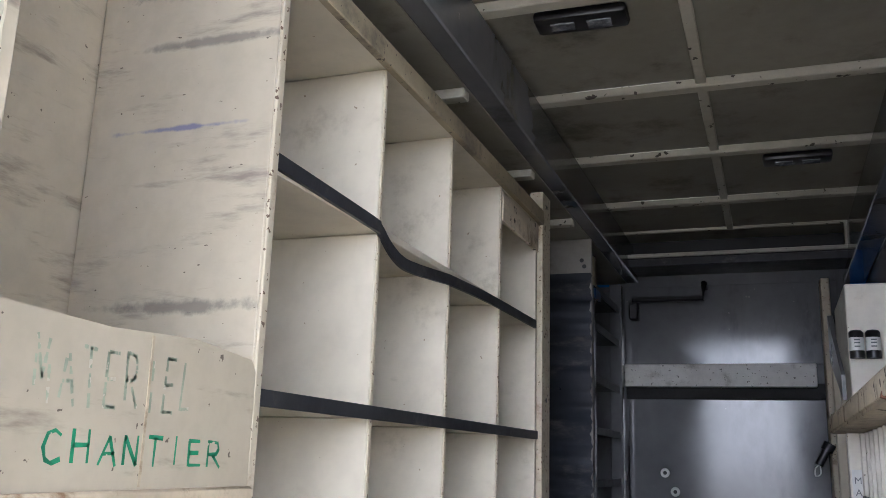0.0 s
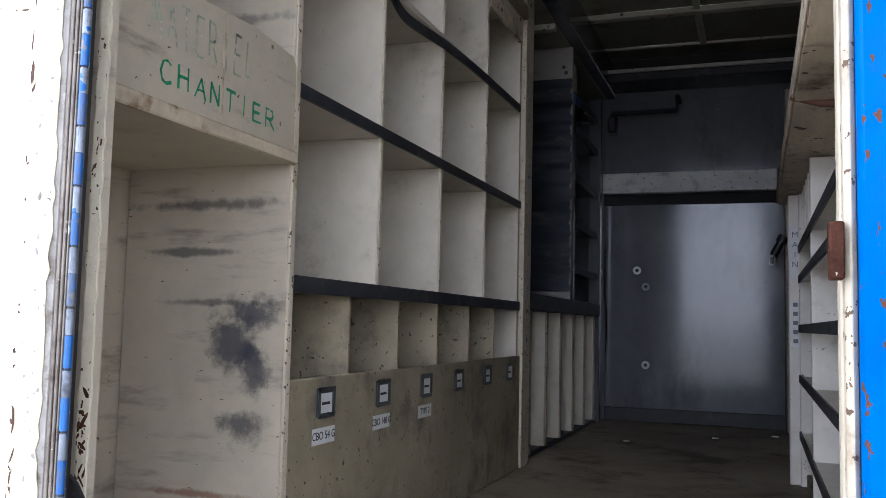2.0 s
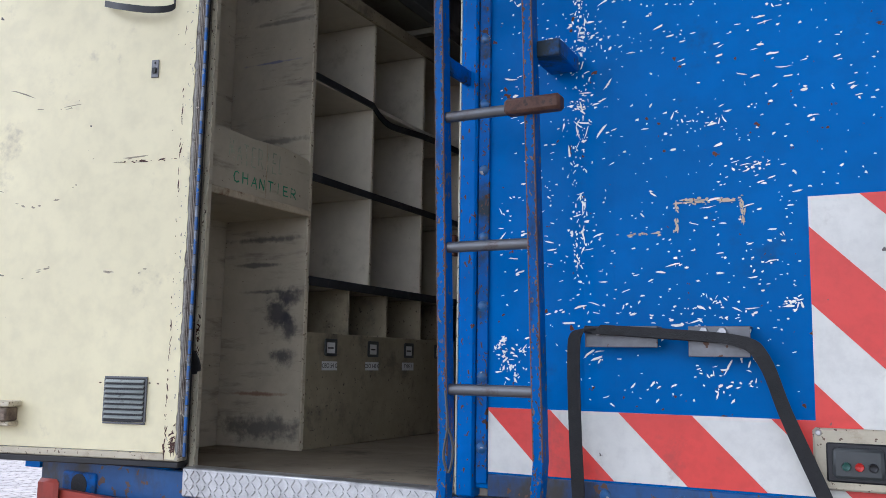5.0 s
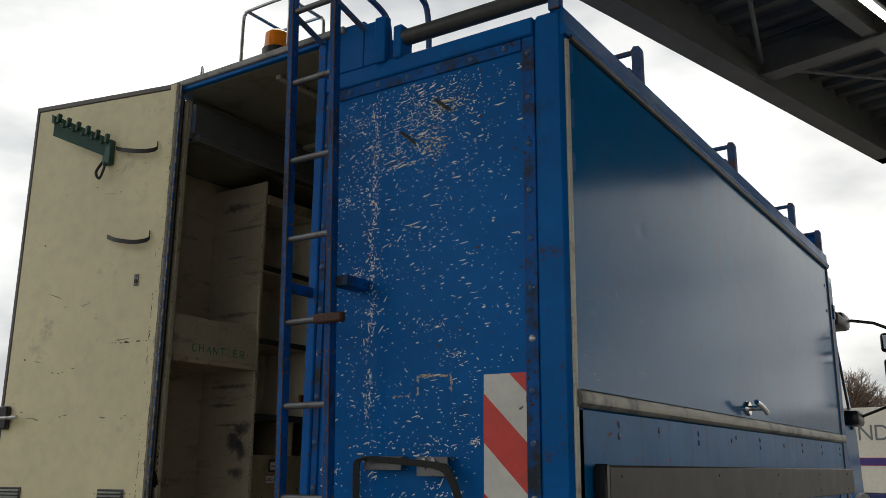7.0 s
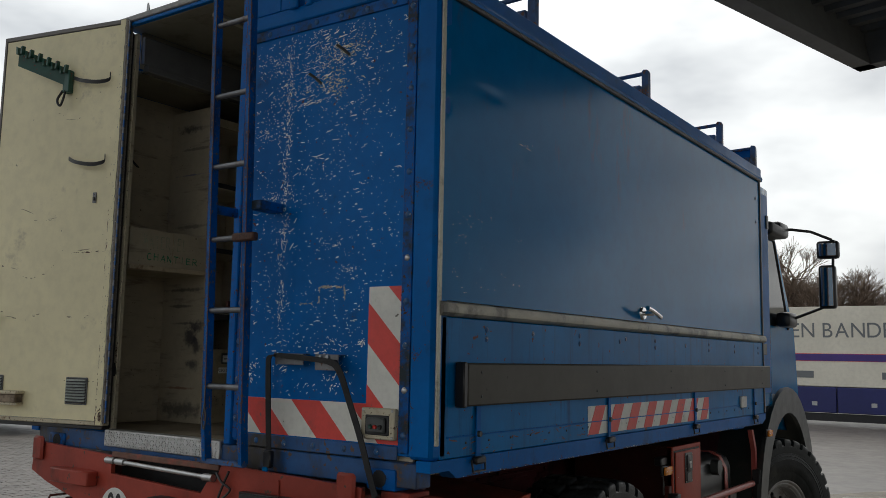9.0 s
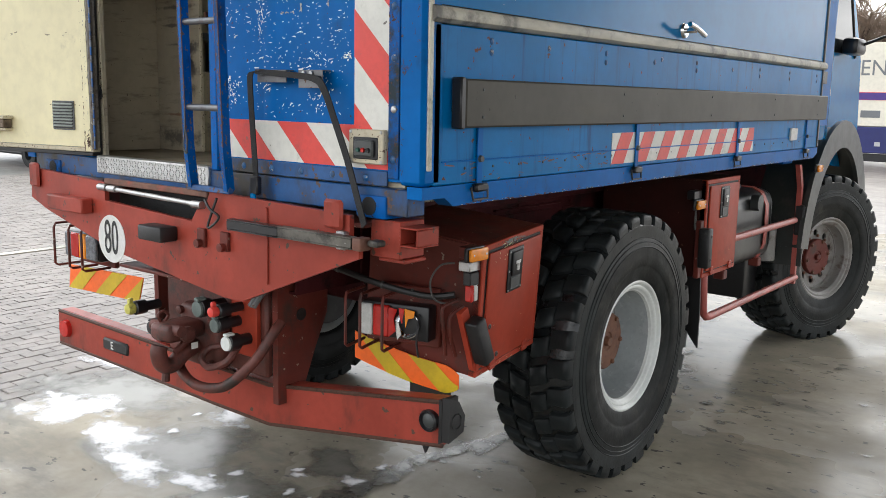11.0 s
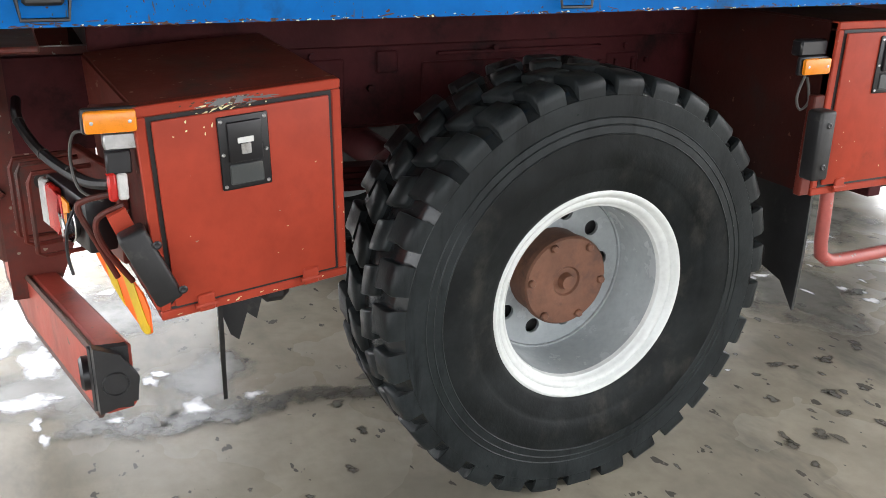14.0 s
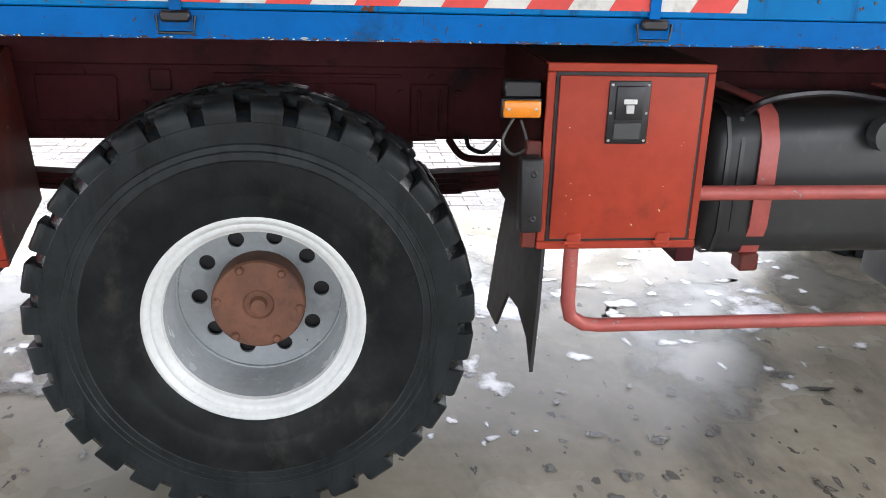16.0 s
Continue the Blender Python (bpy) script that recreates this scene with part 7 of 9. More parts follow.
# rear cross beam
PY = 0.455
bm = bmesh.new()
prism(bm, [(-1.07, PY, 1.335), (-1.08, PY, 1.2), (-0.95, PY, 1.155), (-0.42, PY, 1.03), (0.3, PY, 0.945), (0.4, PY, 0.945), (0.98, PY, 1.175), (0.98, PY, 1.235), (0.94, PY, 1.24), (0.94, PY, 1.31), (0.23, PY, 1.33),
           (0.2, PY, 1.262), (0.15, PY, 1.255), (0.115, PY, 1.209), (-0.47, PY, 1.235), (-0.47, PY, 1.31)], (0, 0.02, 0))
plate = part("rear_beam", bm, red_weathered, truck, "red oxide rear cross beam with a tapered lower edge")
tbar("beam_top", (-1.06, PY + 0.021, 1.27), (-0.471, 0.78, 1.284), red_dirty, label="grimy top of the rear beam")
tbar("beam_top", (0.21, PY + 0.021, 1.27), (0.98, 0.78, 1.284), red_dirty)
tbar("slot_lip", (-0.469, PY - 0.002, 1.304), (0.216, PY + 0.016, 1.328), edge_rust, plate, 0.003, "rusty lip over the slot")
# black sheets stand in for the shade inside the beam's slot
tbar("slot_shade_floor", (-0.47, PY + 0.021, 1.17), (0.209, 0.599, 1.18), webbing)
tbar("slot_shade_back", (-0.6, 0.6, 1.1), (0.3, 0.62, 1.284), webbing)
tbar("beam_web", (-0.9, 0.66, 1.05), (0.45, 0.68, 1.26), red_under)
tbar("beam_flange", (-0.42, PY + 0.021, 0.96), (0.4, 0.66, 0.975), red_dirty)
tbar("beam_block", (-0.85, 0.4, 1.172), (-0.56, 0.4545, 1.236), red_weathered, plate, 0.006)
tbar("beam_lug", (0.835, 0.435, 1.262), (0.922, 0.4545, 1.357), red_weathered, plate, 0.01)
tbar("beam_lug", (-1.06, 0.435, 1.25), (-0.98, 0.4545, 1.36), red_weathered, plate, 0.01)
tbar("weld_strip", (0.538, 0.448, 1.03), (0.552, 0.4548, 1.3), red_weathered, plate, 0.003)
tbar("stop_block", (-0.12, 0.375, 1.122), (0.03, 0.4545, 1.18), black_rubber, plate, 0.008, "black rubber stop block", 2)
for x in (0.165, 0.3):
    hg = tbar("hinge_tab", (x, 0.44, 1.12), (x + 0.045, 0.4545, 1.19), red_dirty, plate, 0.003)
    disc("hinge_pin", (x + 0.022, 0.44, 1.135), "y", [(0, 0.016), (-0.02, 0.016), (-0.022, 0.0)], red_dirty, hg, 10)
part("safety_chain", tube(bmesh.new(), curve_points([(0.22, 0.44, 1.3), (0.26, 0.43, 1.27), (0.3, 0.44, 1.24), (0.24, 0.435, 1.2), (0.29, 0.44, 1.31)]), 0.005, 5), cable, plate)
sign = thing("speed_sign", (-0.43, 0.452, 1.078), "round white speed sticker with black numerals on the red beam", "sticker")
part("sticker", lathe(bmesh.new(), [(0, 0.0), (-0.002, 0.098), (0, 0.1)], (-0.43, 0.4545, 1.078), "y", 48), paper, sign)
part("numerals", moved(text_bm("80", 0.155, 0.0004), Matrix.Translation((-0.43, 0.4516, 1.078)) @ FACE_Y @ Matrix.Diagonal((0.68, 1.3, 1, 1))), ink, sign)
bar_l = thing("steel_bar", (-0.13, 0.46, 1.25), "bright steel locking bar lying in the beam's slot", "locking bar")
part("rod", tube(bmesh.new(), [(-0.45, 0.44, 1.292), (-0.35, 0.44, 1.29), (0.1, 0.44, 1.279), (0.18, 0.44, 1.277)], 0.0095, 12), steel, bar_l)
for x, z in ((-0.455, 1.292), (-0.385, 1.291), (0.175, 1.277)):
    part("collar", tube(bmesh.new(), [(x - 0.028, 0.44, z), (x - 0.02, 0.44, z), (x + 0.02, 0.44, z), (x + 0.028, 0.44, z)], 0.0145, 12), steel, bar_l)
lev = thing("lashing_lever", (0.72, 0.42, 1.23), "grey and black folding lever lying along the rear beam", "lever")
for x0, x1, z0, mm in ((0.395, 0.66, 1.211, black_plastic), (0.661, 1.0, 1.213, lever_grey)):
    bm = bmesh.new()
    for a, b in (((0.398, z0), (0.43, z0 + 0.005)), ((0.398, z0 + 0.034), (0.43, z0 + 0.039)), ((0.398, z0 + 0.0055), (0.402, z0 + 0.0335)), ((0.426, z0 + 0.0055), (0.43, z0 + 0.0335))):
        box(bm, (x0, *a), (x1, *b), 0.0015)
    part("lever_arm", bm, mm, lev)
part("lever_pad", box(bmesh.new(), (1.001, 0.4, 1.211), (1.04, 0.45, 1.252), 0.006, None, 2), edge_rust, lev, "rusty lever end")
part("lever_tip", box(bmesh.new(), (1.041, 0.425, 1.225), (1.085, 0.47, 1.246), 0.008, None, 2), lever_grey, lev)
part("lever_pivot", box(bmesh.new(), (0.9, 0.4305, 1.2), (0.94, 0.4548, 1.26), 0.004), steel, lev)

# towing gear
tow = part("coupling_plate", box(bmesh.new(), (-0.3, 0.62, 0.6), (0.34, 0.655, 0.975), 0.01), coupling_grime, truck, "grimy red coupling plate")
part("mount_flange", box(bmesh.new(), (-0.12, 0.545, 0.6), (0.14, 0.619, 0.85), 0.03, None, 3), coupling_grime, tow)
for x in (-0.09, 0.11):
    for z in (0.63, 0.82):
        part("flange_bolt", lathe(bmesh.new(), [(0, 0.018), (-0.016, 0.018), (-0.02, 0.012), (-0.02, 0.0)], (x, 0.545, z), "y", 6), coupling_grime, tow)
part("upper_jaw", box(bmesh.new(), (-0.06, 0.37, 0.735), (0.07, 0.545, 0.805), 0.022, None, 3), coupling_grime, tow, "worn red upper jaw")
part("jaw_pin", tube(bmesh.new(), [(-0.085, 0.41, 0.785), (0.1, 0.41, 0.785)], 0.022, 10), coupling_grime, tow)
part("jaw_boss", lathe(bmesh.new(), [(0, 0.0), (0, 0.032), (0.02, 0.032), (0.03, 0.02), (0.03, 0.0)], (0.07, 0.45, 0.765), "x", 14), coupling_grime, tow)
part("tow_hook", tube(bmesh.new(), curve_points([(0.005, 0.545, 0.69), (0.005, 0.48, 0.67), (0.005, 0.43, 0.635), (0.005, 0.385, 0.645), (0.005, 0.368, 0.69), (0.005, 0.375, 0.72)]), 0.033, 12), coupling_grime, tow, "heavy red tow hook")
part("hook_tip", tube(bmesh.new(), [(0.005, 0.4, 0.63), (0.005, 0.395, 0.575)], 0.016, 8), coupling_grime, tow)
part("hook_latch", tube(bmesh.new(), [(0.03, 0.5, 0.75), (0.035, 0.45, 0.71), (0.035, 0.42, 0.69)], 0.014, 8), coupling_grime, tow)
part("safety_ring", tube(bmesh.new(), curve_points([(-0.03, 0.41, 0.8), (-0.03, 0.395, 0.83), (-0.03, 0.42, 0.845), (-0.03, 0.44, 0.825), (-0.03, 0.42, 0.8)]), 0.007, 6), coupling_grime, tow)
part("id_plate", box(bmesh.new(), (0.071, 0.47, 0.7), (0.075, 0.5, 0.725), 0.001), paper, tow)


def line_coupling(x, y, z, r, material, label, knob=True):
    cp = part("line_coupling", lathe(bmesh.new(), [(0.1, 0.0), (0.1, r * 0.7), (0.03, r * 0.7), (0.03, r), (-0.015, r), (-0.02, r * 0.8), (-0.02, 0.0)], (x, y, z), "y", 16), black_plastic, truck, label)
    if knob:
        part("coupling_cap", lathe(bmesh.new(), [(-0.0205, r * 0.75), (-0.035, r * 0.85), (-0.05, r * 0.7), (-0.056, 0.0)], (x, y, z), "y", 14), material, cp)
        part("cap_tab", box(bmesh.new(), (x - r * 0.3, y - 0.045, z + r * 0.6), (x + r * 0.35, y - 0.025, z + r * 1.5), 0.004), material, cp)
    else:
        part("socket_lid", lathe(bmesh.new(), [(-0.0205, 0.0), (-0.0205, r * 0.9), (-0.028, r * 0.85), (-0.032, 0.0)], (x, y, z), "y", 16), material, cp)
        part("lid_hinge", box(bmesh.new(), (x - r * 0.4, y - 0.03, z + r * 0.85), (x + r * 0.4, y + 0.01, z + r * 1.2), 0.003), material, cp)
    return cp


line_coupling(-0.315, 0.49, 0.8, 0.03, cap_yellow, "pale yellow air coupling cap")
line_coupling(0.108, 0.5, 0.865, 0.036, socket_green, "round grey-green trailer socket", False)
line_coupling(0.222, 0.5, 0.875, 0.026, film_red, "red air coupling cap")
line_coupling(0.205, 0.505, 0.815, 0.03, socket_green, "black air coupling", False)
line_coupling(0.265, 0.51, 0.755, 0.032, rim_grey, "silver electric socket", False)
line_coupling(-0.22, 0.51, 0.73, 0.03, black_plastic, "black socket", False)
tbar("coupling_bracket", (0.16, 0.595, 0.68), (0.31, 0.6195, 0.94), red_oxide)
ttube("hanging_hose", curve_points([(0.26, 0.545, 0.73), (0.25, 0.5, 0.68), (0.17, 0.48, 0.645), (0.11, 0.49, 0.665), (0.11, 0.53, 0.7), (0.16, 0.57, 0.71)]), 0.014, coupling_grime, seg=8)
ttube("rear_loop", curve_points([(-0.05, 0.53, 0.66), (-0.02, 0.48, 0.61), (0.1, 0.455, 0.572), (0.22, 0.46, 0.578), (0.3, 0.48, 0.613), (0.36, 0.55, 0.7), (0.39, 0.605, 0.79), (0.39, 0.65, 0.83)]), 0.02, coupling_grime, label="bent red steering loop")
for i in range(2):
    ttube("hanging_pipe", curve_points([(0.42 + 0.02 * i, 0.62, 1.02), (0.37 + 0.02 * i, 0.58, 0.97), (0.33 + 0.02 * i, 0.55, 0.9)]), 0.011, worn_steel, seg=8)
# underrun bumper
bm = bmesh.new()
prof = [(0, -0.075), (0.0, 0.075), (0.02, 0.085), (0.075, 0.085), (0.085, 0.075), (0.085, -0.075), (0.075, -0.085), (0.02, -0.085)]
spine = [(-1.21, 0.62, 0.535), (-0.38, 0.6, 0.528), (0.0, 0.62, 0.505), (0.29, 0.665, 0.475), (1.055, 0.8, 0.548)]
rings = []
for i, p in enumerate(spine):
    d = (Vector(spine[min(i + 1, 4)]) - Vector(spine[max(i - 1, 0)]))
    d.z = 0
    d.normalize()
    nn = Vector((-d.y, d.x, 0))
    rings.append([bm.verts.new(Vector(p) + nn * a + Vector((0, 0, b))) for a, b in prof])
for p, q in zip(rings, rings[1:]):
    for k in range(8):
        bm.faces.new((p[k], p[(k + 1) % 8], q[(k + 1) % 8], q[k]))
bm.faces.new(rings[0][::-1])
bm.faces.new(rings[-1])
bump = part("underrun_bumper", bm, red_weathered, truck, "bent red oxide underrun bumper", smooth=25)
for dz in (0.08, -0.08):
    bm = bmesh.new()
    tube(bm, [Vector(p) + Vector((0.004, 0.004, dz)) for p in spine], 0.0085, 6)
    part("worn_edge", bm, edge_dark_rust, bump, "edge worn to brown rust")
bm = bmesh.new()
prism(bm, [(1.06, 0.797, 0.484), (1.06, 0.797, 0.648), (1.06, 0.851, 0.625), (1.06, 0.888, 0.565), (1.06, 0.88, 0.505)], (0.03, 0.004, 0))
prism(bm, [(1.05, 0.79, 0.475), (1.05, 0.79, 0.64), (1.06, 0.795, 0.635), (1.06, 0.795, 0.48)], (0.01, 0.08, 0))
part("bumper_cap", bm, black_rubber, bump, "black rubber bumper cap")
part("cap_ring", lathe(bmesh.new(), [(0, 0.03), (0.004, 0.028), (0.0, 0.026)], (1.09, 0.84, 0.555), "x", 16), black_rubber, bump)
disc("marker_lamp", (1.01, 0.797, 0.555), "y", [(0.01, 0.0), (0.01, 0.04), (-0.02, 0.04), (-0.026, 0.034), (-0.016, 0.03), (-0.016, 0.0)], black_plastic, bump, 24, "round black marker lamp")
part("lamp_glass", lathe(bmesh.new(), [(-0.015, 0.028), (-0.022, 0.015), (-0.023, 0.0)], (1.01, 0.797, 0.555), "y", 20), dark_grey, bump)
disc("marker_lamp", (-1.13, 0.612, 0.54), "y", [(0.01, 0.0), (0.01, 0.045), (-0.015, 0.04), (-0.02, 0.0)], red_lens, bump, 20, "round red marker lamp")
nb = part("number_tab", box(bmesh.new(), (-0.78, 0.594, 0.51), (-0.58, 0.612, 0.565), 0.008), black_rubber, bump, "black lamp tab with a white letter")
part("letter", moved(text_bm("E", 0.05, 0.0004), Matrix.Translation((-0.7, 0.5934, 0.537)) @ FACE_Y), paper, nb)
for sx in (1, -1):
    bm = bmesh.new()
    x = 0.35 if sx > 0 else -0.42
    prism(bm, [(x, 0.64, 0.5), (x, 0.755, 0.5), (x, 0.83, 0.68), (x, 0.9, 0.83), (x, 0.91, 1.2), (x, 0.64, 1.2)], (0.03, 0, 0))
    part("bumper_leg", bm, red_dirty, truck, "tapered red bumper leg plate")
disc("leg_hole", (0.382, 0.76, 0.84), "x", [(0.0, 0.0), (0.0, 0.025), (-0.004, 0.025), (-0.004, 0.0)], black_rubber, truck, 16)
for i in range(3):
    ttube("brake_hose", curve_points([(0.4 + 0.02 * i, 0.62, 1.1), (0.38, 0.6 - 0.02 * i, 1.02), (0.32, 0.58, 0.95), (0.29, 0.6, 0.9)]), 0.011, black_rubber, seg=6)

# beam stub under the casting
tbar("twist_lock_block", (0.975, 0.515, 1.178), (1.1, 0.635, 1.299), red_weathered, label="red twist-lock block")
tbar("block_foot", (1.0, 0.525, 1.165), (1.112, 0.63, 1.1775), red_weathered, bevel=0.003)
bm = bmesh.new()
for a, b in (((1.101, 1.222), (1.175, 1.228)), ((1.101, 1.279), (1.175, 1.285)), ((1.101, 1.2285), (1.107, 1.2785)), ((1.169, 1.2285), (1.175, 1.2785))):
    box(bm, (a[0], 0.51, a[1]), (b[0], 0.615, b[1]), 0.002)
box(bm, (1.108, 0.6, 1.229), (1.168, 0.61, 1.278))
part("stub_tube", bm, red_weathered, truck, "open red square tube stub")
tbar("twist_lock_block", (-1.07, 0.55, 1.13), (-0.97, 0.66, 1.283), red_dirty)

# rear lamps in their guards
def lamp_cluster(sx):
    lx = 1 if sx > 0 else -1
    a = Matrix.Translation((0.82, 0.8, 0.885)) @ Matrix.Rotation(radians(14), 4, "Z") if sx > 0 else Matrix.Translation((-0.98, 0.64, 0.965))
    holder = part("lamp_bracket", box(bmesh.new(), (-0.14, 0.06, -0.1), (0.16, 0.085, 0.12), 0.004, a), red_dirty, truck)
    body = part("rear_lamp", box(bmesh.new(), (-0.125, -0.01, -0.065), (0.15, 0.058, 0.065), 0.01, a, 2), black_plastic, truck, "rear lamp cluster with cracked lenses")
    for x0, x1, mm in ((-0.12, -0.07, clear_lens if sx > 0 else lamp_window), (-0.068, 0.0, red_lens), (0.002, 0.06, amber), (0.062, 0.145, lamp_window))[:2 if sx > 0 else 4]:
        part("lamp_lens", box(bmesh.new(), (x0, -0.03, -0.058), (x1, -0.0105, 0.058), 0.006, a), mm, body)
    if sx > 0:
        # smashed half: bare reflector bowl with slivers of lens left round it
        bowl = moved(lathe(bmesh.new(), [(-0.012, 0.05), (-0.014, 0.047), (0.0, 0.04), (0.012, 0.028), (0.018, 0.012), (0.019, 0.0)], (0, 0, 0), "y", 24), a @ Matrix.Translation((0.07, -0.012, -0.004)))
        part("reflector", bowl, chrome, body, "bare silver reflector bowl")
        for mm, pts in ((red_lens, ((0.0, 0.055), (0.034, 0.05), (0.02, 0.012), (0.03, -0.03), (0.0, -0.056))), (red_lens, ((0.04, 0.056), (0.062, 0.054), (0.054, 0.0), (0.046, 0.016))),
                        (amber, ((0.064, 0.056), (0.104, 0.05), (0.1, 0.026), (0.078, 0.02), (0.068, -0.012))), (chrome, ((0.022, 0.008), (0.04, 0.004), (0.052, -0.04), (0.036, -0.062), (0.03, -0.03)))):
            bm = bmesh.new()
            prism(bm, [a @ Vector((u, -0.032, v)) for u, v in pts], a.to_3x3() @ Vector((0, 0.004, 0)))
            part("lens_shard", bm, mm, body)
        ttube("torn_wire", [a @ Vector(p) for p in curve_points([(0.115, -0.02, 0.04), (0.125, -0.045, 0.0), (0.122, -0.05, -0.06), (0.128, -0.045, -0.11)])], 0.004, black_plastic, seg=6)
    for x in (-0.12, 0.01, 0.12) if sx < 0 else (-0.15, -0.09, 0.0):
        part("guard_bar", tube(bmesh.new(), [a @ Vector(p) for p in ((x, 0.06, 0.1), (x, -0.07, 0.1), (x, -0.08, 0.08), (x, -0.08, -0.09), (x, -0.065, -0.1), (x, 0.06, -0.1))], 0.006, 6), red_dirty, body)
    # flexible striped board

    def strip_at(u, v):
        if lx > 0:
            x = 0.575 + 0.45 * u
            y = 0.862 + 0.075 * u
            nip = 0.5 * max(0.0, (u - 0.86) / 0.14) ** 2        # rounded, worn end
            z = 0.79 - 0.075 * u - 0.014 * math.sin(3.1 * u) - 0.105 * (nip * 0.5 + v * (1 - nip))
        else:
            x = -1.14 + 0.615 * u - 0.02 * v - 0.02 * u * v
            y = 0.66
            z = 0.85 + 0.02 * u - 0.115 * v
        return Vector((x, y, z))
    def sheet(s0, s1, lift, shear):
        """A piece of the bent board between two slanting lines."""
        bm = bmesh.new()
        cols, rows = (40 if shear == 0 else 9), 8
        at = lambda i, j: min(max(s0 + (s1 - s0) * i / cols + shear * j / rows, 0.0), 1.0)
        for i in range(cols):
            for j in range(rows):
                us = (at(i, j), at(i + 1, j), at(i + 1, j + 1), at(i, j + 1))
                if abs(us[1] - us[0]) + abs(us[2] - us[3]) < 1e-3:
                    continue
                bm.faces.new([bm.verts.new(strip_at(u, w / rows) + Vector((0, lift, 0))) for u, w in zip(us, (j, j, j + 1, j + 1))])
        bmesh.ops.remove_doubles(bm, verts=bm.verts, dist=1e-5)
        bmesh.ops.solidify(bm, geom=list(bm.faces), thickness=0.0015 if shear else 0.004)
        return bm
    board = part("marker_board", sheet(0, 1, 0, 0), film_orange, truck, "orange and mustard striped flexible marker board")
    for s0, s1 in ((0.03, 0.28), (0.53, 0.78)) if lx > 0 else ((0.2, 0.4), (0.6, 0.8), (1.0, 1.2)):
        part("marker_stripe", sheet(s0, s1, -0.005, 0.3 if lx > 0 else -0.2), film_yellow, board, "mustard stripe")


lamp_cluster(1)
lamp_cluster(-1)
# wiring loom under the rear
ttube("loom", curve_points([(0.45, 0.72, 1.08), (0.62, 0.72, 1.06), (0.8, 0.76, 1.02), (0.95, 0.83, 0.99), (1.04, 0.88, 1.0)]), 0.0125, black_rubber, seg=8, label="taped black wiring loom")
for p, q in (((0.62, 0.72, 1.06), (0.8, 0.76, 1.02)), ((0.8, 0.76, 1.02), (0.95, 0.83, 0.99)), ((0.9, 0.808, 0.998), (1.04, 0.88, 0.99))):
    p, q = Vector(p), Vector(q)
    ttube("cable_tie", [p, p + (q - p).normalized() * 0.007], 0.0142, grey_cable, seg=10)
ttube("thin_cable", curve_points([(1.06, 0.85, 1.12), (1.02, 0.82, 1.11), (0.985, 0.81, 1.05), (1.0, 0.82, 0.985), (1.05, 0.86, 0.97)]), 0.0036, grey_cable, seg=6)
ttube("bent_rod", curve_points([(1.06, 0.88, 0.985), (1.045, 0.825, 0.972), (1.039, 0.81, 0.95), (1.025, 0.84, 0.87), (1.007, 0.876, 0.776)]), 0.007, red_dirty, seg=8)
ttube("bent_rod", curve_points([(1.065, 0.9, 0.96), (1.05, 0.845, 0.93), (1.045, 0.85, 0.87), (1.03, 0.905, 0.77)]), 0.007, red_dirty, seg=8)

# toolboxes
def toolbox(y0, y1, z0, z1, x1, x0, slope):
    bm = bmesh.new()
    prism(bm, [(x0, y0, z0), (x1, y0, z0), (x1, y0, z1), (x0, y0, z1 + slope)], (0, y1 - y0, 0))
    bmesh.ops.bevel(bm, geom=list(bm.edges), offset=0.006, segments=2, affect="EDGES")
    # body drawn darker than door and front frame, darkest on the forward box
    tb = part("toolbox", bm, red_dirty if y0 < 2 else red_dark, truck, "red oxide steel toolbox with a black flush latch")
    e = 0.032
    for a, b in (((y0, z0), (y1, z0 + e - 0.009)), ((y0, z1 - e + 0.009), (y1, z1)), ((y0, z0 + e - 0.0085), (y0 + e - 0.009, z1 - e + 0.0085)), ((y1 - e + 0.009, z0 + e - 0.0085), (y1, z1 - e + 0.0085))):
        part("front_frame", box(bmesh.new(), (x1 - 0.03, *a), (x1 + 0.003, *b), 0.003), red_oxide, tb)
    part("door_gap", box(bmesh.new(), (x1 + 0.0005, y0 + e - 0.008, z0 + e - 0.008), (x1 + 0.0015, y1 - e + 0.008, z1 - e + 0.008)), black_rubber, tb)
    part("toolbox_door", box(bmesh.new(), (x1 + 0.0018, y0 + e, z0 + e), (x1 + 0.011, y1 - e, z1 - e), 0.004, None, 2), red_oxide, tb, "red toolbox door")
    my, mz = (y0 + y1) / 2 - 0.008, z1 - 0.115
    pl = part("latch_plate", box(bmesh.new(), (x1 + 0.0112, my - 0.056, mz - 0.094), (x1 + 0.017, my + 0.056, mz + 0.072), 0.004, None, 2), black_plastic, tb, "black flush latch")
    return tb, pl, my, mz


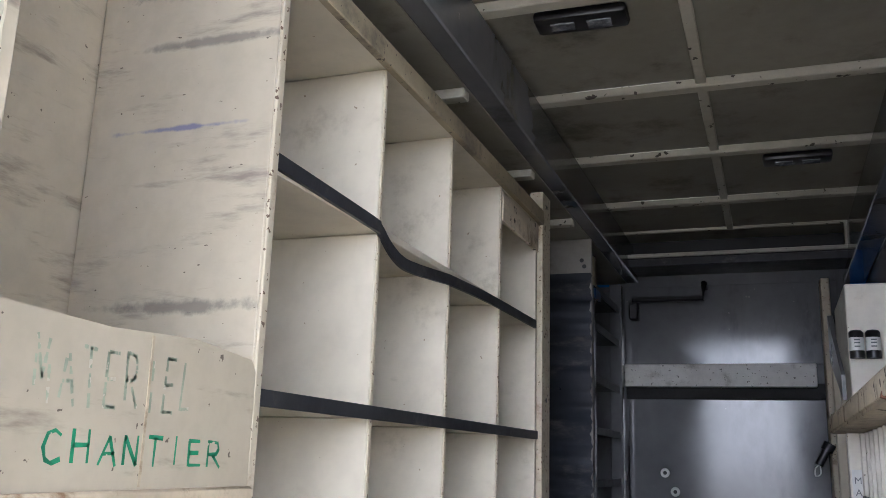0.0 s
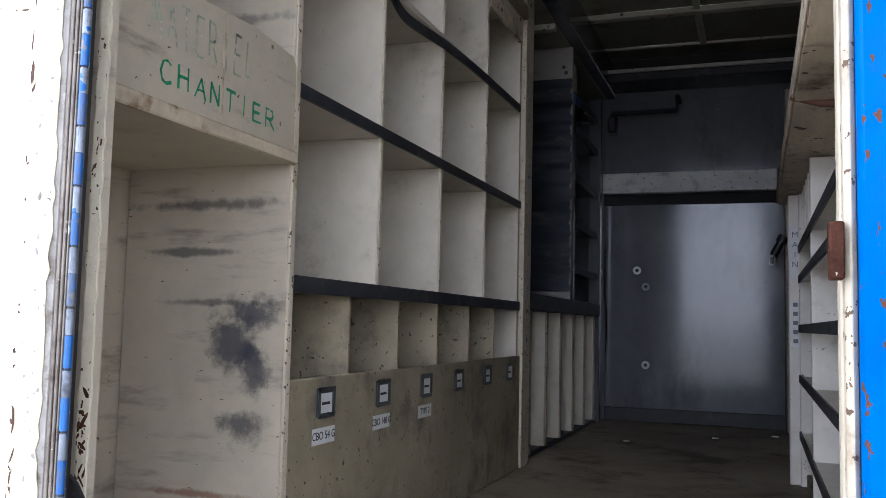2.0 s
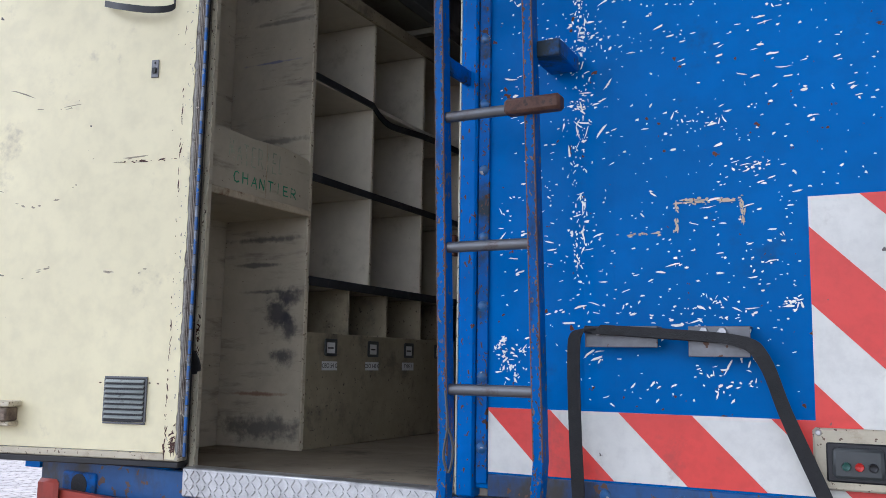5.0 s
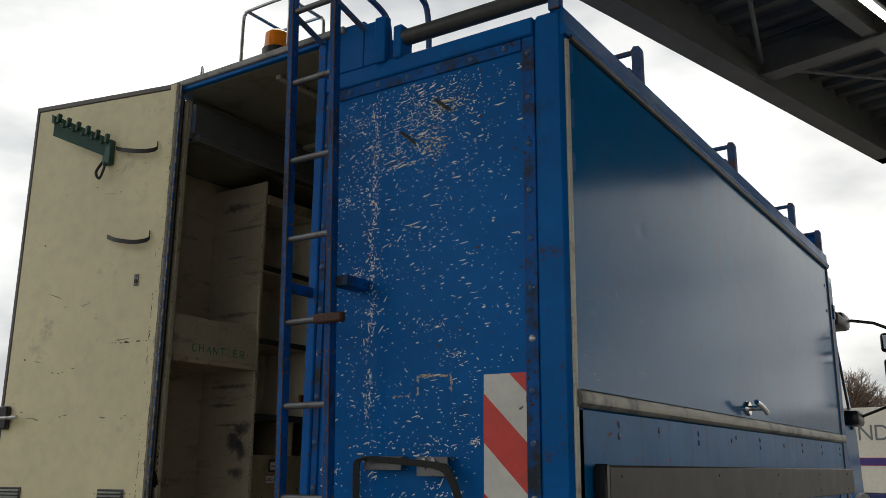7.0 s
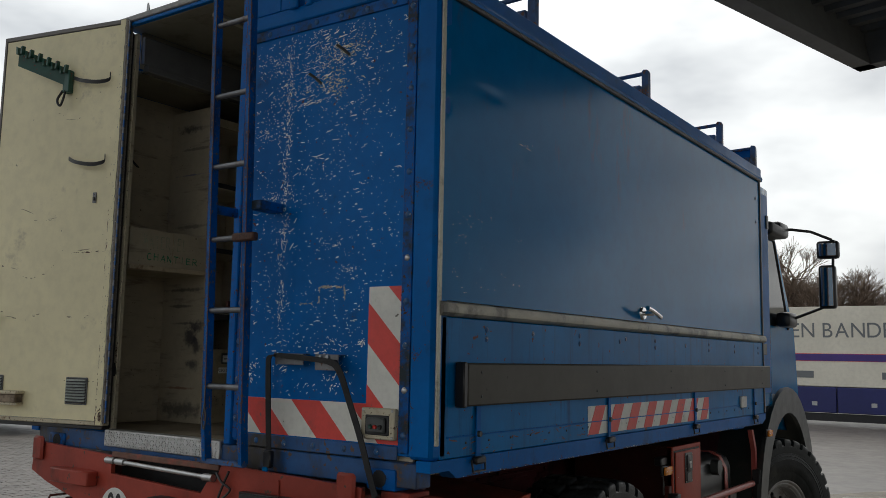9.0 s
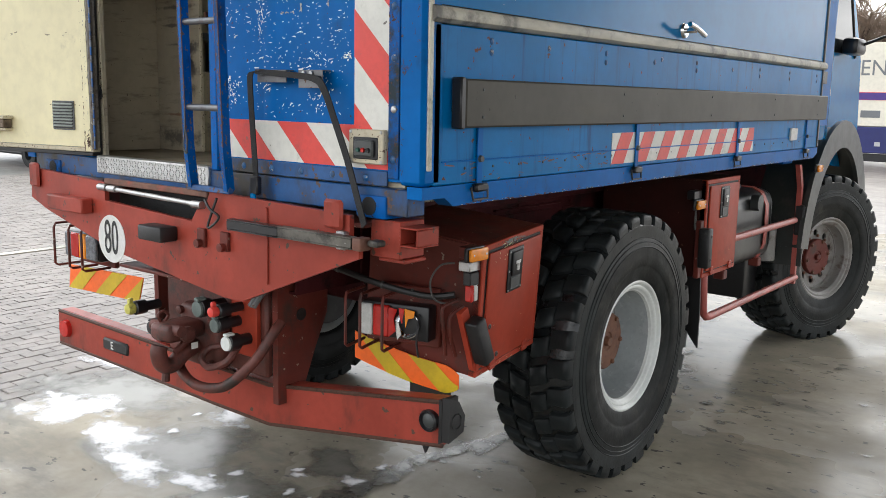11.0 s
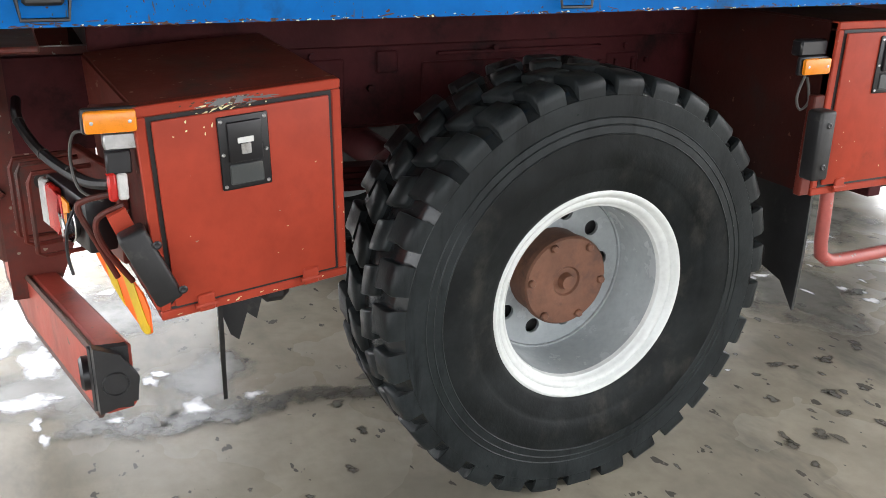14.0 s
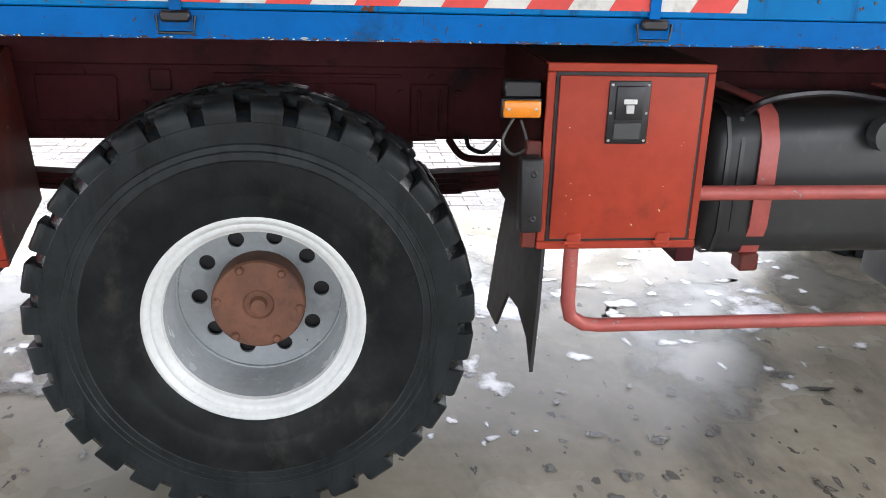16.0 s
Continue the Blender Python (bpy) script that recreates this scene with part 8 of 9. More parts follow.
def latch_detail(x1, pl, my, mz):
    part("latch_pad", box(bmesh.new(), (x1 + 0.0172, my - 0.038, mz - 0.03), (x1 + 0.026, my + 0.038, mz + 0.06), 0.004, None, 2), black_plastic, pl)
    part("latch_dish", box(bmesh.new(), (x1 + 0.0172, my - 0.038, mz - 0.082), (x1 + 0.0205, my + 0.038, mz - 0.036), 0.003), dark_grey, pl)
    part("lock_core", box(bmesh.new(), (x1 + 0.0262, my - 0.011, mz - 0.012), (x1 + 0.0285, my + 0.011, mz + 0.012), 0.002), steel, pl)
    part("lock_flap", box(bmesh.new(), (x1 + 0.0262, my - 0.018, mz + 0.013), (x1 + 0.028, my + 0.018, mz + 0.026), 0.001), paper, pl)
    for dy in (-0.048, 0.048):
        for dz in (-0.085, -0.012, 0.062):
            part("rivet", lathe(bmesh.new(), [(0, 0.0045), (0.002, 0.003), (0.002, 0.0)], (x1 + 0.017, my + dy, mz + dz), "x", 8), steel, pl)


for y0, y1, z0, z1, x1, x0, slope in ((0.945, 1.4, 0.7, 1.195, 1.075, 0.58, 0.0), (2.827, 3.28, 0.787, 1.296, 1.15, 0.56, 0.0)):
    tb, pl, my, mz = toolbox(y0, y1, z0, z1, x1, x0, slope)
    latch_detail(x1, pl, my, mz)
    for y in (y0 + 0.1, y1 - 0.1):
        part("door_hinge", box(bmesh.new(), (x1 + 0.008, y - 0.02, z0 + 0.006), (x1 + 0.017, y + 0.02, z0 + 0.05), 0.004), red_oxide, tb)
        part("hinge_pin", tube(bmesh.new(), [(x1 + 0.014, y - 0.026, z0 + 0.022), (x1 + 0.014, y + 0.026, z0 + 0.022)], 0.006, 8), red_oxide, tb)
    r = random.Random(int(y0 * 100))
    if y0 < 1:
        flecks("paint_chip_layer", 12, lambda q: (q.gauss(1.13, 0.03), q.gauss(1.168, 0.005), 1.5, q.gauss(0, 0.4)), tb, chip_cream, 41, size=(0.003, 0.02), to=lambda u, v: (1.0787, u, v))
        flecks("paint_chip_layer", 6, lambda q: (q.uniform(1.0, 1.35), q.uniform(0.8, 1.13), 0.8, q.uniform(-1, 1)), tb, chip_cream, 42, size=(0.002, 0.008), to=lambda u, v: (1.0865, u, v))
        flecks("paint_chip_layer", 24, lambda q: (q.gauss(1.13, 0.035), q.gauss(1.18, 0.008), 1.4, q.gauss(0.05, 0.3)), tb, chip_cream, 44, size=(0.003, 0.016), to=lambda u, v: (1.0788, u, min(v, 1.19)))
        flecks("rust_layer", 60, lambda q: (q.gauss(1.13, 0.05), q.gauss(1.178, 0.009), 1.4, q.gauss(0.05, 0.4)), tb, edge_dark_rust, 45, size=(0.003, 0.012), to=lambda u, v: (1.0792, u, min(v, 1.19)))
        flecks("rust_layer", 26, lambda q: (q.choice((0.949, 1.396, q.uniform(0.95, 1.395))), q.uniform(0.705, 1.18), 1.0, 1.5 + q.gauss(0, 0.3)) if q.random() < 0.5 else (q.uniform(0.95, 1.395), 0.706 + abs(q.gauss(0, 0.005)), 1.2, q.gauss(0, 0.2)),
               tb, chip_cream, 46, size=(0.002, 0.01), to=lambda u, v: (1.0788, u, v))
        flecks("paint_chip_layer", 40, lambda q: (q.gauss(1.16, 0.03), q.gauss(1.183, 0.004), q.uniform(1.5, 3.0), q.gauss(0.12, 0.15)), tb, worn_steel, 47, size=(0.004, 0.02), to=lambda u, v: (1.0796, u, min(v, 1.191)))
        flecks("paint_chip_layer", 7, lambda q: (q.gauss(1.06, 0.03), q.gauss(1.135, 0.012), q.uniform(0.8, 1.6), q.gauss(0.9, 0.5)), tb, chip_cream, 48, size=(0.003, 0.01), to=lambda u, v: (1.0868, u, v))
        # the box hangs askew, its door tipped and twisted inwards
        tb.matrix_basis = Matrix.Translation((1.09, 1.167, 0.945)) @ Matrix.Rotation(radians(6), 4, "Z") @ Matrix.Rotation(radians(5), 4, "Y") @ Matrix.Rotation(radians(3.5), 4, "X") @ Matrix.Translation((-1.083, -1.1725, -0.9475)) @ tb.matrix_basis
    else:
        flecks("paint_chip_layer", 12, lambda q: (q.uniform(2.88, 3.22), q.uniform(0.85, 1.25), 0.7, q.uniform(-1, 1)), tb, chip_cream, 43, size=(0.002, 0.008), to=lambda u, v: (1.1615, u, v))


def amber_marker(y, z, x):
    mk = part("side_marker_lamp", box(bmesh.new(), (x, y - 0.055, z - 0.027), (x + 0.018, y + 0.055, z + 0.027), 0.008, None, 2), black_plastic, truck, "amber side marker lamp")
    part("lens", box(bmesh.new(), (x + 0.0185, y - 0.05, z - 0.023), (x + 0.034, y + 0.05, z + 0.023), 0.007, None, 2), amber, mk, "amber lens")
    for dy in (-0.036, 0.036):
        part("screw", lathe(bmesh.new(), [(0, 0.004), (0.002, 0.0)], (x + 0.034, y + dy, z), "x", 8), steel, mk)
    return mk


amber_marker(0.885, 1.155, 1.11)
tbar("lamp_stay", (1.06, 0.87, 1.09), (1.11, 0.935, 1.125), steel, bevel=0.003)
tbar("lamp_stay", (1.075, 0.85, 1.14), (1.11, 0.94, 1.18), red_dirty, bevel=0.003)
tbar("relay_box", (1.08, 0.87, 1.04), (1.115, 0.92, 1.09), black_plastic, bevel=0.004)
rl = tbar("reflector_lamp", (1.09, 0.868, 0.985), (1.122, 0.8865, 1.045), red_lens, bevel=0.005, label="small red and white end lamp")
tbar("lamp_half", (1.09, 0.887, 0.987), (1.1215, 0.908, 1.043), clear_lens, rl, 0.004)
amber_marker(2.765, 1.175, 1.125)
tbar("lamp_stay", (1.09, 2.72, 1.2), (1.13, 2.82, 1.245), black_plastic, bevel=0.005)
ttube("lamp_cable", curve_points([(1.13, 2.75, 1.15), (1.14, 2.72, 1.09), (1.13, 2.75, 1.05), (1.12, 2.79, 1.07), (1.12, 2.77, 1.14)]), 0.004, grey_cable, seg=6)
# corner rubbers
for y, z0, z1, x, lean in ((0.935, 0.745, 0.925, 1.105, 0.075), (2.795, 0.85, 1.055, 1.165, 0.005)):
    bm = bmesh.new()
    tilt = Matrix.Translation((x, y, (z0 + z1) / 2)) @ Matrix.Rotation(-math.atan2(lean, z1 - z0) * -1, 4, "X")
    box(bm, (-0.02, -0.03, -(z1 - z0) / 2), (0.038, 0.03, (z1 - z0) / 2), 0.009, tilt, 2)
    rb = part("corner_rubber", bm, black_rubber, truck, "black rubber corner buffer", smooth=60)
    for t in (0.2, 0.8):
        part("buffer_hole", lathe(bmesh.new(), [(0, 0.01), (0.002, 0.006), (0.0, 0.0)], (x + 0.04, y + lean * t, z1 + (z0 - z1) * t), "x", 10), black_plastic, rb)
bm = bmesh.new()
prism(bm, [(1.062, 0.862, 0.94), (1.062, 0.9, 0.958), (1.062, 0.99, 0.72), (1.062, 0.945, 0.715)], (0.022, 0, 0))
part("rubber_back", bm, red_oxide, truck, "slanting red buffer plate")
tbar("rubber_back", (1.12, 2.785, 0.79), (1.148, 2.826, 1.09), red_dirty, bevel=0.004)

# mudflaps
def flap(pts, thick, name="mudflap"):
    bm = bmesh.new()
    prism(bm, pts, thick)
    bmesh.ops.subdivide_edges(bm, edges=[e for e in bm.edges if e.calc_length() > 0.15], cuts=3, use_grid_fill=True)
    return part(name, bm, black_rubber, truck, "torn black rubber mudflap")


f1 = flap([(0.6, 1.162, 0.72), (0.86, 1.118, 0.7), (0.83, 1.123, 0.47), (0.775, 1.132, 0.4), (0.7, 1.145, 0.235), (0.66, 1.152, 0.3), (0.6, 1.162, 0.42)], (0, 0.012, 0))
bm = bmesh.new()
for i in range(5):
    box(bm, (-0.03 + 0.012 * (i % 2), -0.0025, 0.345 + 0.034 * i), (-0.002 + 0.02 * (i % 2), -0.0008, 0.36 + 0.034 * i), 0, Matrix.Translation((0.73, 1.14, 0)) @ Matrix.Rotation(radians(-9.6), 4, "Z"))
part("worn_print", bm, paper, f1, "worn white print")
flap([(0.73, 1.15, 0.74), (0.73, 1.26, 0.74), (0.745, 1.257, 0.56), (0.745, 1.24, 0.5), (0.74, 1.215, 0.52), (0.735, 1.19, 0.44), (0.735, 1.168, 0.46), (0.725, 1.15, 0.52)], (0.012, 0, 0))
tbar("flap_bracket", (0.76, 1.22, 0.6), (0.9, 1.3, 0.711), black_rubber, bevel=0.02)
flap([(0.6, 2.846, 0.785), (1.14, 2.846, 0.785), (1.15, 2.84, 0.6), (1.152, 2.832, 0.41), (1.09, 2.83, 0.49), (0.96, 2.828, 0.53), (0.81, 2.826, 0.515), (0.665, 2.82, 0.34), (0.49, 2.82, 0.33), (0.54, 2.834, 0.58)], (0, 0.01, 0))
# side guard rails, fuel tank
ttube("guard_rail", [(1.12, 2.935, 0.79), (1.13, 2.935, 0.62), (1.13, 2.945, 0.575), (1.13, 2.985, 0.55), (1.13, 3.03, 0.545), (1.13, 4.5, 0.545)], 0.021, red_rail, seg=12, label="faded red side guard pipe")
ttube("guard_rail", [(1.12, 3.278, 0.937), (1.12, 4.42, 0.937)], 0.021, red_rail, seg=12)
bm = bmesh.new()
prism(bm, [(1.1, 4.4, 1.3), (1.1, 4.44, 1.3), (1.1, 4.51, 1.16), (1.1, 4.52, 0.5), (1.1, 4.485, 0.5), (1.1, 4.475, 1.15)], (0.03, 0, 0))
part("guard_frame", bm, red_rail, truck, "faded red upright of the side guard")
tbar("step_rubber", (1.1, 4.47, 0.83), (1.16, 4.55, 1.03), black_rubber, bevel=0.01)
bm = bmesh.new()
box(bm, (0.55, 3.34, 0.7), (1.03, 4.3, 1.15), 0.09, None, 4)
tank = part("fuel_tank", bm, tank_black, truck, "dark grey fuel tank held by red straps")
for y in (3.52, 4.1):
    bm = bmesh.new()
    pts = [(0.6, y, 1.165), (0.94, y, 1.163), (1.0, y, 1.135), (1.038, y, 1.06), (1.042, y, 0.95), (1.038, y, 0.81), (1.0, y, 0.715), (0.94, y, 0.692), (0.6, y, 0.69)]
    ribbon(bm, pts, 0.055, 0.006, (0, 1, 0))
    sp = part("tank_strap", bm, red_rail, tank, "red steel tank strap")
    part("strap_bolt", box(bmesh.new(), (0.955, y - 0.03, 0.66), (1.02, y + 0.03, 0.716), 0.006), red_dirty, sp)
part("tank_cap", lathe(bmesh.new(), [(0, 0.0), (0, 0.05), (0.05, 0.05), (0.055, 0.0)], (1.03, 3.86, 1.09), "x", 18), dark_grey, tank)
for y in (3.4, 3.44, 4.2):
    bm = bmesh.new()
    ribbon(bm, [(0.62, y, 1.155), (0.94, y, 1.153), (1.0, y, 1.127), (1.031, y, 1.06), (1.033, y, 0.95), (1.031, y, 0.8), (1.0, y, 0.722), (0.94, y, 0.697), (0.62, y, 0.695)], 0.012, 0.006, (0, 1, 0))
    part("tank_seam", bm, tank_black, tank)
tbar("tank_bracket", (0.5, 3.3, 0.68), (0.98, 3.36, 0.74), red_under)
disc("air_filter", (0.95, 4.38, 0.78), "z", [(-0.12, 0.0), (-0.12, 0.07), (0.1, 0.07), (0.12, 0.05), (0.12, 0.0)], rim_grimy, truck, 18, "grey canister")
ttube("air_hose", curve_points([(1.0, 3.45, 1.14), (1.05, 3.5, 1.19), (1.0, 3.7, 1.2), (0.9, 3.95, 1.16)]), 0.01, black_plastic, seg=6)

# front wing and cab
def arch(r0, r1, a0, a1, n=18):
    return [(r1 * math.cos(radians(a0 + (a1 - a0) * i / n)), r1 * math.sin(radians(a0 + (a1 - a0) * i / n))) for i in range(n + 1)] + \
           [(r0 * math.cos(radians(a1 + (a0 - a1) * i / n)), r0 * math.sin(radians(a1 + (a0 - a1) * i / n))) for i in range(n + 1)]


for sx in (1, -1):
    bm = bmesh.new()
    ring = [(sx * 0.82, 5.24 + y * 1.02, 0.62 + z * 1.2) for y, z in arch(0.72, 0.755, 5, 172)]
    prism(bm, ring, (sx * 0.34, 0, 0))
    ring = [(sx * 1.14, 5.24 + y * 1.02, 0.62 + z * 1.2) for y, z in arch(0.64, 0.8, 5, 172)]
    prism(bm, ring, (sx * 0.03, 0, 0))
    part("front_wing", bm, wing_grey, truck, "dark grey moulded front wing")
tbar("wing_tail", (0.86, 4.49, 0.62), (1.16, 4.51, 0.9), wing_grey, bevel=0.006)
amber_marker(4.62, 1.27, 1.17)
# cab shell as one profile with a sloping screen
bm = bmesh.new()
prism(bm, [(-1.02, 4.89, 1.25), (-1.02, 4.86, 1.6), (-1.02, 4.86, 2.75), (-1.02, 4.95, 2.88), (-1.02, 5.42, 2.92), (-1.02, 5.58, 2.82), (-1.02, 6.14, 2.05), (-1.02, 6.25, 1.4), (-1.02, 6.22, 0.75), (-1.02, 6.05, 0.75), (-1.02, 5.98, 1.25)], (2.04, 0, 0))
bmesh.ops.bevel(bm, geom=list(bm.edges), offset=0.05, segments=3, affect="EDGES")
cab = part("cab", bm, blue_side, truck, "glossy blue truck cab")
bm = bmesh.new()
prism(bm, [(1.0, 5.16, 2.06), (1.0, 5.86, 2.06), (1.0, 5.76, 2.24), (1.0, 5.47, 2.74), (1.0, 5.16, 2.74)], (0.028, 0, 0))
part("door_window", bm, window_glass, cab, "side window reflecting the pale sky")
part("window_rubber", tube(bmesh.new(), [(1.026, 5.88, 2.045), (1.026, 5.775, 2.245), (1.026, 5.48, 2.755), (1.026, 5.17, 2.755)], 0.012, 6), black_rubber, cab)
part("window_frame", box(bmesh.new(), (1.002, 5.1, 2.02), (1.031, 5.158, 2.84), 0.006), black_plastic, cab)
part("quarter_panel", box(bmesh.new(), (1.01, 4.875, 1.3), (1.032, 5.095, 2.84), 0.008), blue_side, cab)
part("door_line", box(bmesh.new(), (1.0325, 5.06, 1.3), (1.036, 5.068, 1.98)), black_rubber, cab)
part("screen", box(bmesh.new(), (-0.9, 6.02, 2.05), (0.9, 6.05, 2.7), 0.01, Matrix.Translation((0, 5.9, 2.43)) @ Matrix.Rotation(radians(36), 4, "X") @ Matrix.Translation((0, -6.035, -2.4))), window_glass, cab)
part("door_badge", box(bmesh.new(), (1.0215, 5.2, 1.75), (1.026, 5.32, 1.8), 0.002), rim_grey, cab)
part("sun_visor", box(bmesh.new(), (0.75, 4.95, 2.74), (1.16, 5.35, 2.84), 0.03, None, 3), black_rubber, cab, "black air deflector")
# narrow locker behind the cab
gl = tbar("gap_locker", (0.35, 4.54, 1.45), (1.16, 4.84, 3.06), blue_side, bevel=0.02, label="narrow blue locker behind the cab", seg=2)
part("locker_line", box(bmesh.new(), (1.1605, 4.58, 1.55), (1.163, 4.8, 3.0), 0.001), blue_worn, gl)
part("locker_hinge", box(bmesh.new(), (1.163, 4.6, 1.82), (1.172, 4.68, 1.9), 0.003), dark_grey, gl)
part("locker_hinge", box(bmesh.new(), (1.163, 4.75, 2.75), (1.172, 4.8, 2.85), 0.003), dark_grey, gl)
# mirrors
mir = part("mirror_arm", tube(bmesh.new(), [(1.08, 5.55, 2.1), (1.14, 5.58, 2.12), (1.42, 5.6, 2.23)], 0.012, 8), black_plastic, cab)
part("arm_foot", box(bmesh.new(), (1.04, 5.42, 2.05), (1.16, 5.66, 2.17), 0.03, None, 2), black_plastic, mir)
part("upper_arm", tube(bmesh.new(), [(1.05, 5.4, 2.82), (1.16, 5.5, 2.84), (1.3, 5.56, 2.82), (1.45, 5.6, 2.75)], 0.012, 8), black_plastic, mir)
part("arm_foot", box(bmesh.new(), (1.0, 5.25, 2.76), (1.15, 5.5, 2.88), 0.03, None, 2), black_plastic, mir)
part("mirror_post", tube(bmesh.new(), [(1.44, 5.6, 2.23), (1.46, 5.6, 2.75)], 0.011, 8), black_plastic, mir)
for z0, z1, x0, x1 in ((2.2, 2.55, 1.34, 1.47), (2.6, 2.745, 1.33, 1.5)):
    bm = bmesh.new()
    box(bm, (x0, 5.58, z0), (x1, 5.66, z1), 0.025, None, 3)
    mh = part("mirror_housing", bm, black_plastic, cab, "black mirror head")
    part("mirror_face", box(bmesh.new(), (x0 + 0.022, 5.5755, z0 + 0.022), (x1 - 0.018, 5.5795, z1 - 0.022), 0.002), mirror_glass, mh, "mirror glass")

# ---- foam and water on the pad ----
rf = random.Random(77)


def film_patches(spots, height, material, name, label, category, z0):
    """Thin films on the ground: each patch is full in its middle and thins out to its rim."""
    bm = bmesh.new()
    fade = bm.verts.layers.float.new("fade")
    for k, (x, y, rx, ry) in enumerate(spots):
        n, ph = 20, [rf.uniform(0, 6.28) for _ in range(3)]
        z = z0 + 0.00002 * k
        top = bm.verts.new((x, y, z + height))
        top[fade] = 0.75
        rings = []
        for s, f in ((0.55, 0.45), (1.0, -0.15)):
            ring = []
            for i in range(n):
                t = 6.28319 * i / n
                q = s * (1 + 0.2 * math.sin(2 * t + ph[0]) + 0.15 * math.sin(3 * t + ph[1]) + 0.1 * math.sin(5 * t + ph[2]))
                v = bm.verts.new((x + rx * q * math.cos(t), y + ry * q * math.sin(t), z + height * max(f, 0)))
                v[fade] = f
                ring.append(v)
            rings.append(ring)
        for i in range(n):
            m = (i + 1) % n
            bm.faces.new((rings[1][i], rings[1][m], rings[0][m], rings[0][i]))
            bm.faces.new((rings[0][i], rings[0][m], top))
    return solo(name, bm, material, label, category, kind="stuff", smooth=60)


soft_edged(foam_white, 6.0, 0.36, 0.7)
foam = [(0.3, 2.8, 0.13, 0.09), (0.46, 2.86, 0.16, 0.12), (-0.32, 2.95, 0.14, 0.14), (-0.4, 3.36, 0.12, 0.1), (-0.26, 3.6, 0.1, 0.13), (-0.6, 3.62, 0.15, 0.16), (-0.39, 4.29, 0.14, 0.1), (0.56, 4.0, 0.06, 0.06),
        (0.33, 1.12, 0.16, 0.11), (-0.2, 0.68, 0.24, 0.14), (-0.55, 0.6, 0.4, 0.22), (-0.1, 0.47, 0.16, 0.12), (-0.95, 0.75, 0.5, 0.24), (-0.72, 1.28, 0.3, 0.2), (0.08, 0.62, 0.14, 0.18), (-1.5, 0.8, 0.6, 0.35),
        (-0.3, 3.0, 0.4, 0.3), (-0.15, 4.2, 0.4, 0.25), (-1.0, 3.4, 0.5, 0.5), (-1.9, 1.6, 0.7, 0.5)]
for _ in range(46):
    foam.append((rf.uniform(-0.9, 0.5), rf.uniform(0.4, 1.4) if rf.random() < 0.35 else rf.uniform(2.8, 4.6), rf.uniform(0.03, 0.08), rf.uniform(0.03, 0.09)))
for i in range(30):
    foam.append((-0.95 + 0.2 * (i % 5) + rf.gauss(0, 0.03), 3.3 + 0.24 * (i // 5) + rf.gauss(0, 0.04), rf.uniform(0.03, 0.08), rf.uniform(0.03, 0.08)))
for _ in range(7):
    foam.append((rf.gauss(0.8, 0.08), rf.gauss(2.75, 0.12), rf.uniform(0.015, 0.04), rf.uniform(0.015, 0.05)))
# where patches run together, the later ones are part of the earlier
spread = []
for x, y, rx, ry in foam:
    if sum(((x - p[0]) / (rx + p[2])) ** 2 + ((y - p[1]) / (ry + p[3])) ** 2 < 0.8 for p in spread) < 2:
        spread.append((x, y, rx, ry))
film_patches(spread, 0.0015, foam_white, "soap_foam", "patches of white soap foam on the wet concrete", "foam", 0.0016)
water = soft_edged(mat("standing_water", (0.18, 0.17, 0.145), 0.3, var=0.1, scale=2, bump=0.06, bump_scale=14, rvar=0.06), 3.0, 0.3, 0.7)
wet = [(0.3, 3.75, 0.6, 0.7), (-0.2, 3.9, 0.5, 0.6), (-0.6, 0.8, 0.75, 0.5), (0.0, 0.7, 0.5, 0.4), (0.15, 1.2, 0.35, 0.3), (-1.6, 1.1, 0.9, 0.6), (-0.6, 2.9, 0.7, 0.7), (-2.4, 0.2, 1.1, 0.9), (-1.8, 4.0, 1.3, 1.1), (-0.5, 4.7, 0.7, 0.6)]
film_patches(wet, 0.0, water, "standing_water", "thin sheets of standing water on the concrete", "puddle", 0.0008)
# dark drips and tread prints on the pad
drip = soft_edged(mat("wet_drip_mark", (0.1, 0.092, 0.078), 0.3, var=0.3, scale=12, bump=0.0), 26.0, 0.15, 0.75)
marks = []
for _ in range(150):
    x, y = rf.uniform(0.3, 2.4), rf.uniform(0.3, 5.2)
    if rf.random() < 0.3:
        x, y = rf.gauss(1.25, 0.4), rf.gauss(3.2, 0.5)
    if math.hypot(x - 0.985, y - 2.06) > 0.3:
        k = rf.random() ** 2
        marks.append((x, y, 0.012 + 0.03 * k, 0.01 + 0.045 * k * rf.random()))
for row in range(24):
    for col in range(4):
        if rf.random() < 0.38:
            marks.append((1.05 + 0.095 * col + rf.gauss(0, 0.016) + 0.012 * row, 2.95 + 0.075 * row + rf.gauss(0, 0.012), 0.05 * rf.uniform(0.5, 1), 0.024 * rf.uniform(0.5, 1.1)))
for row in range(9):
    y = 0.78 + 0.15 * row
    marks.append((0.33 + 0.13 * (y - 0.78) + rf.gauss(0, 0.02), y, rf.uniform(0.07, 0.11), rf.uniform(0.13, 0.2)))
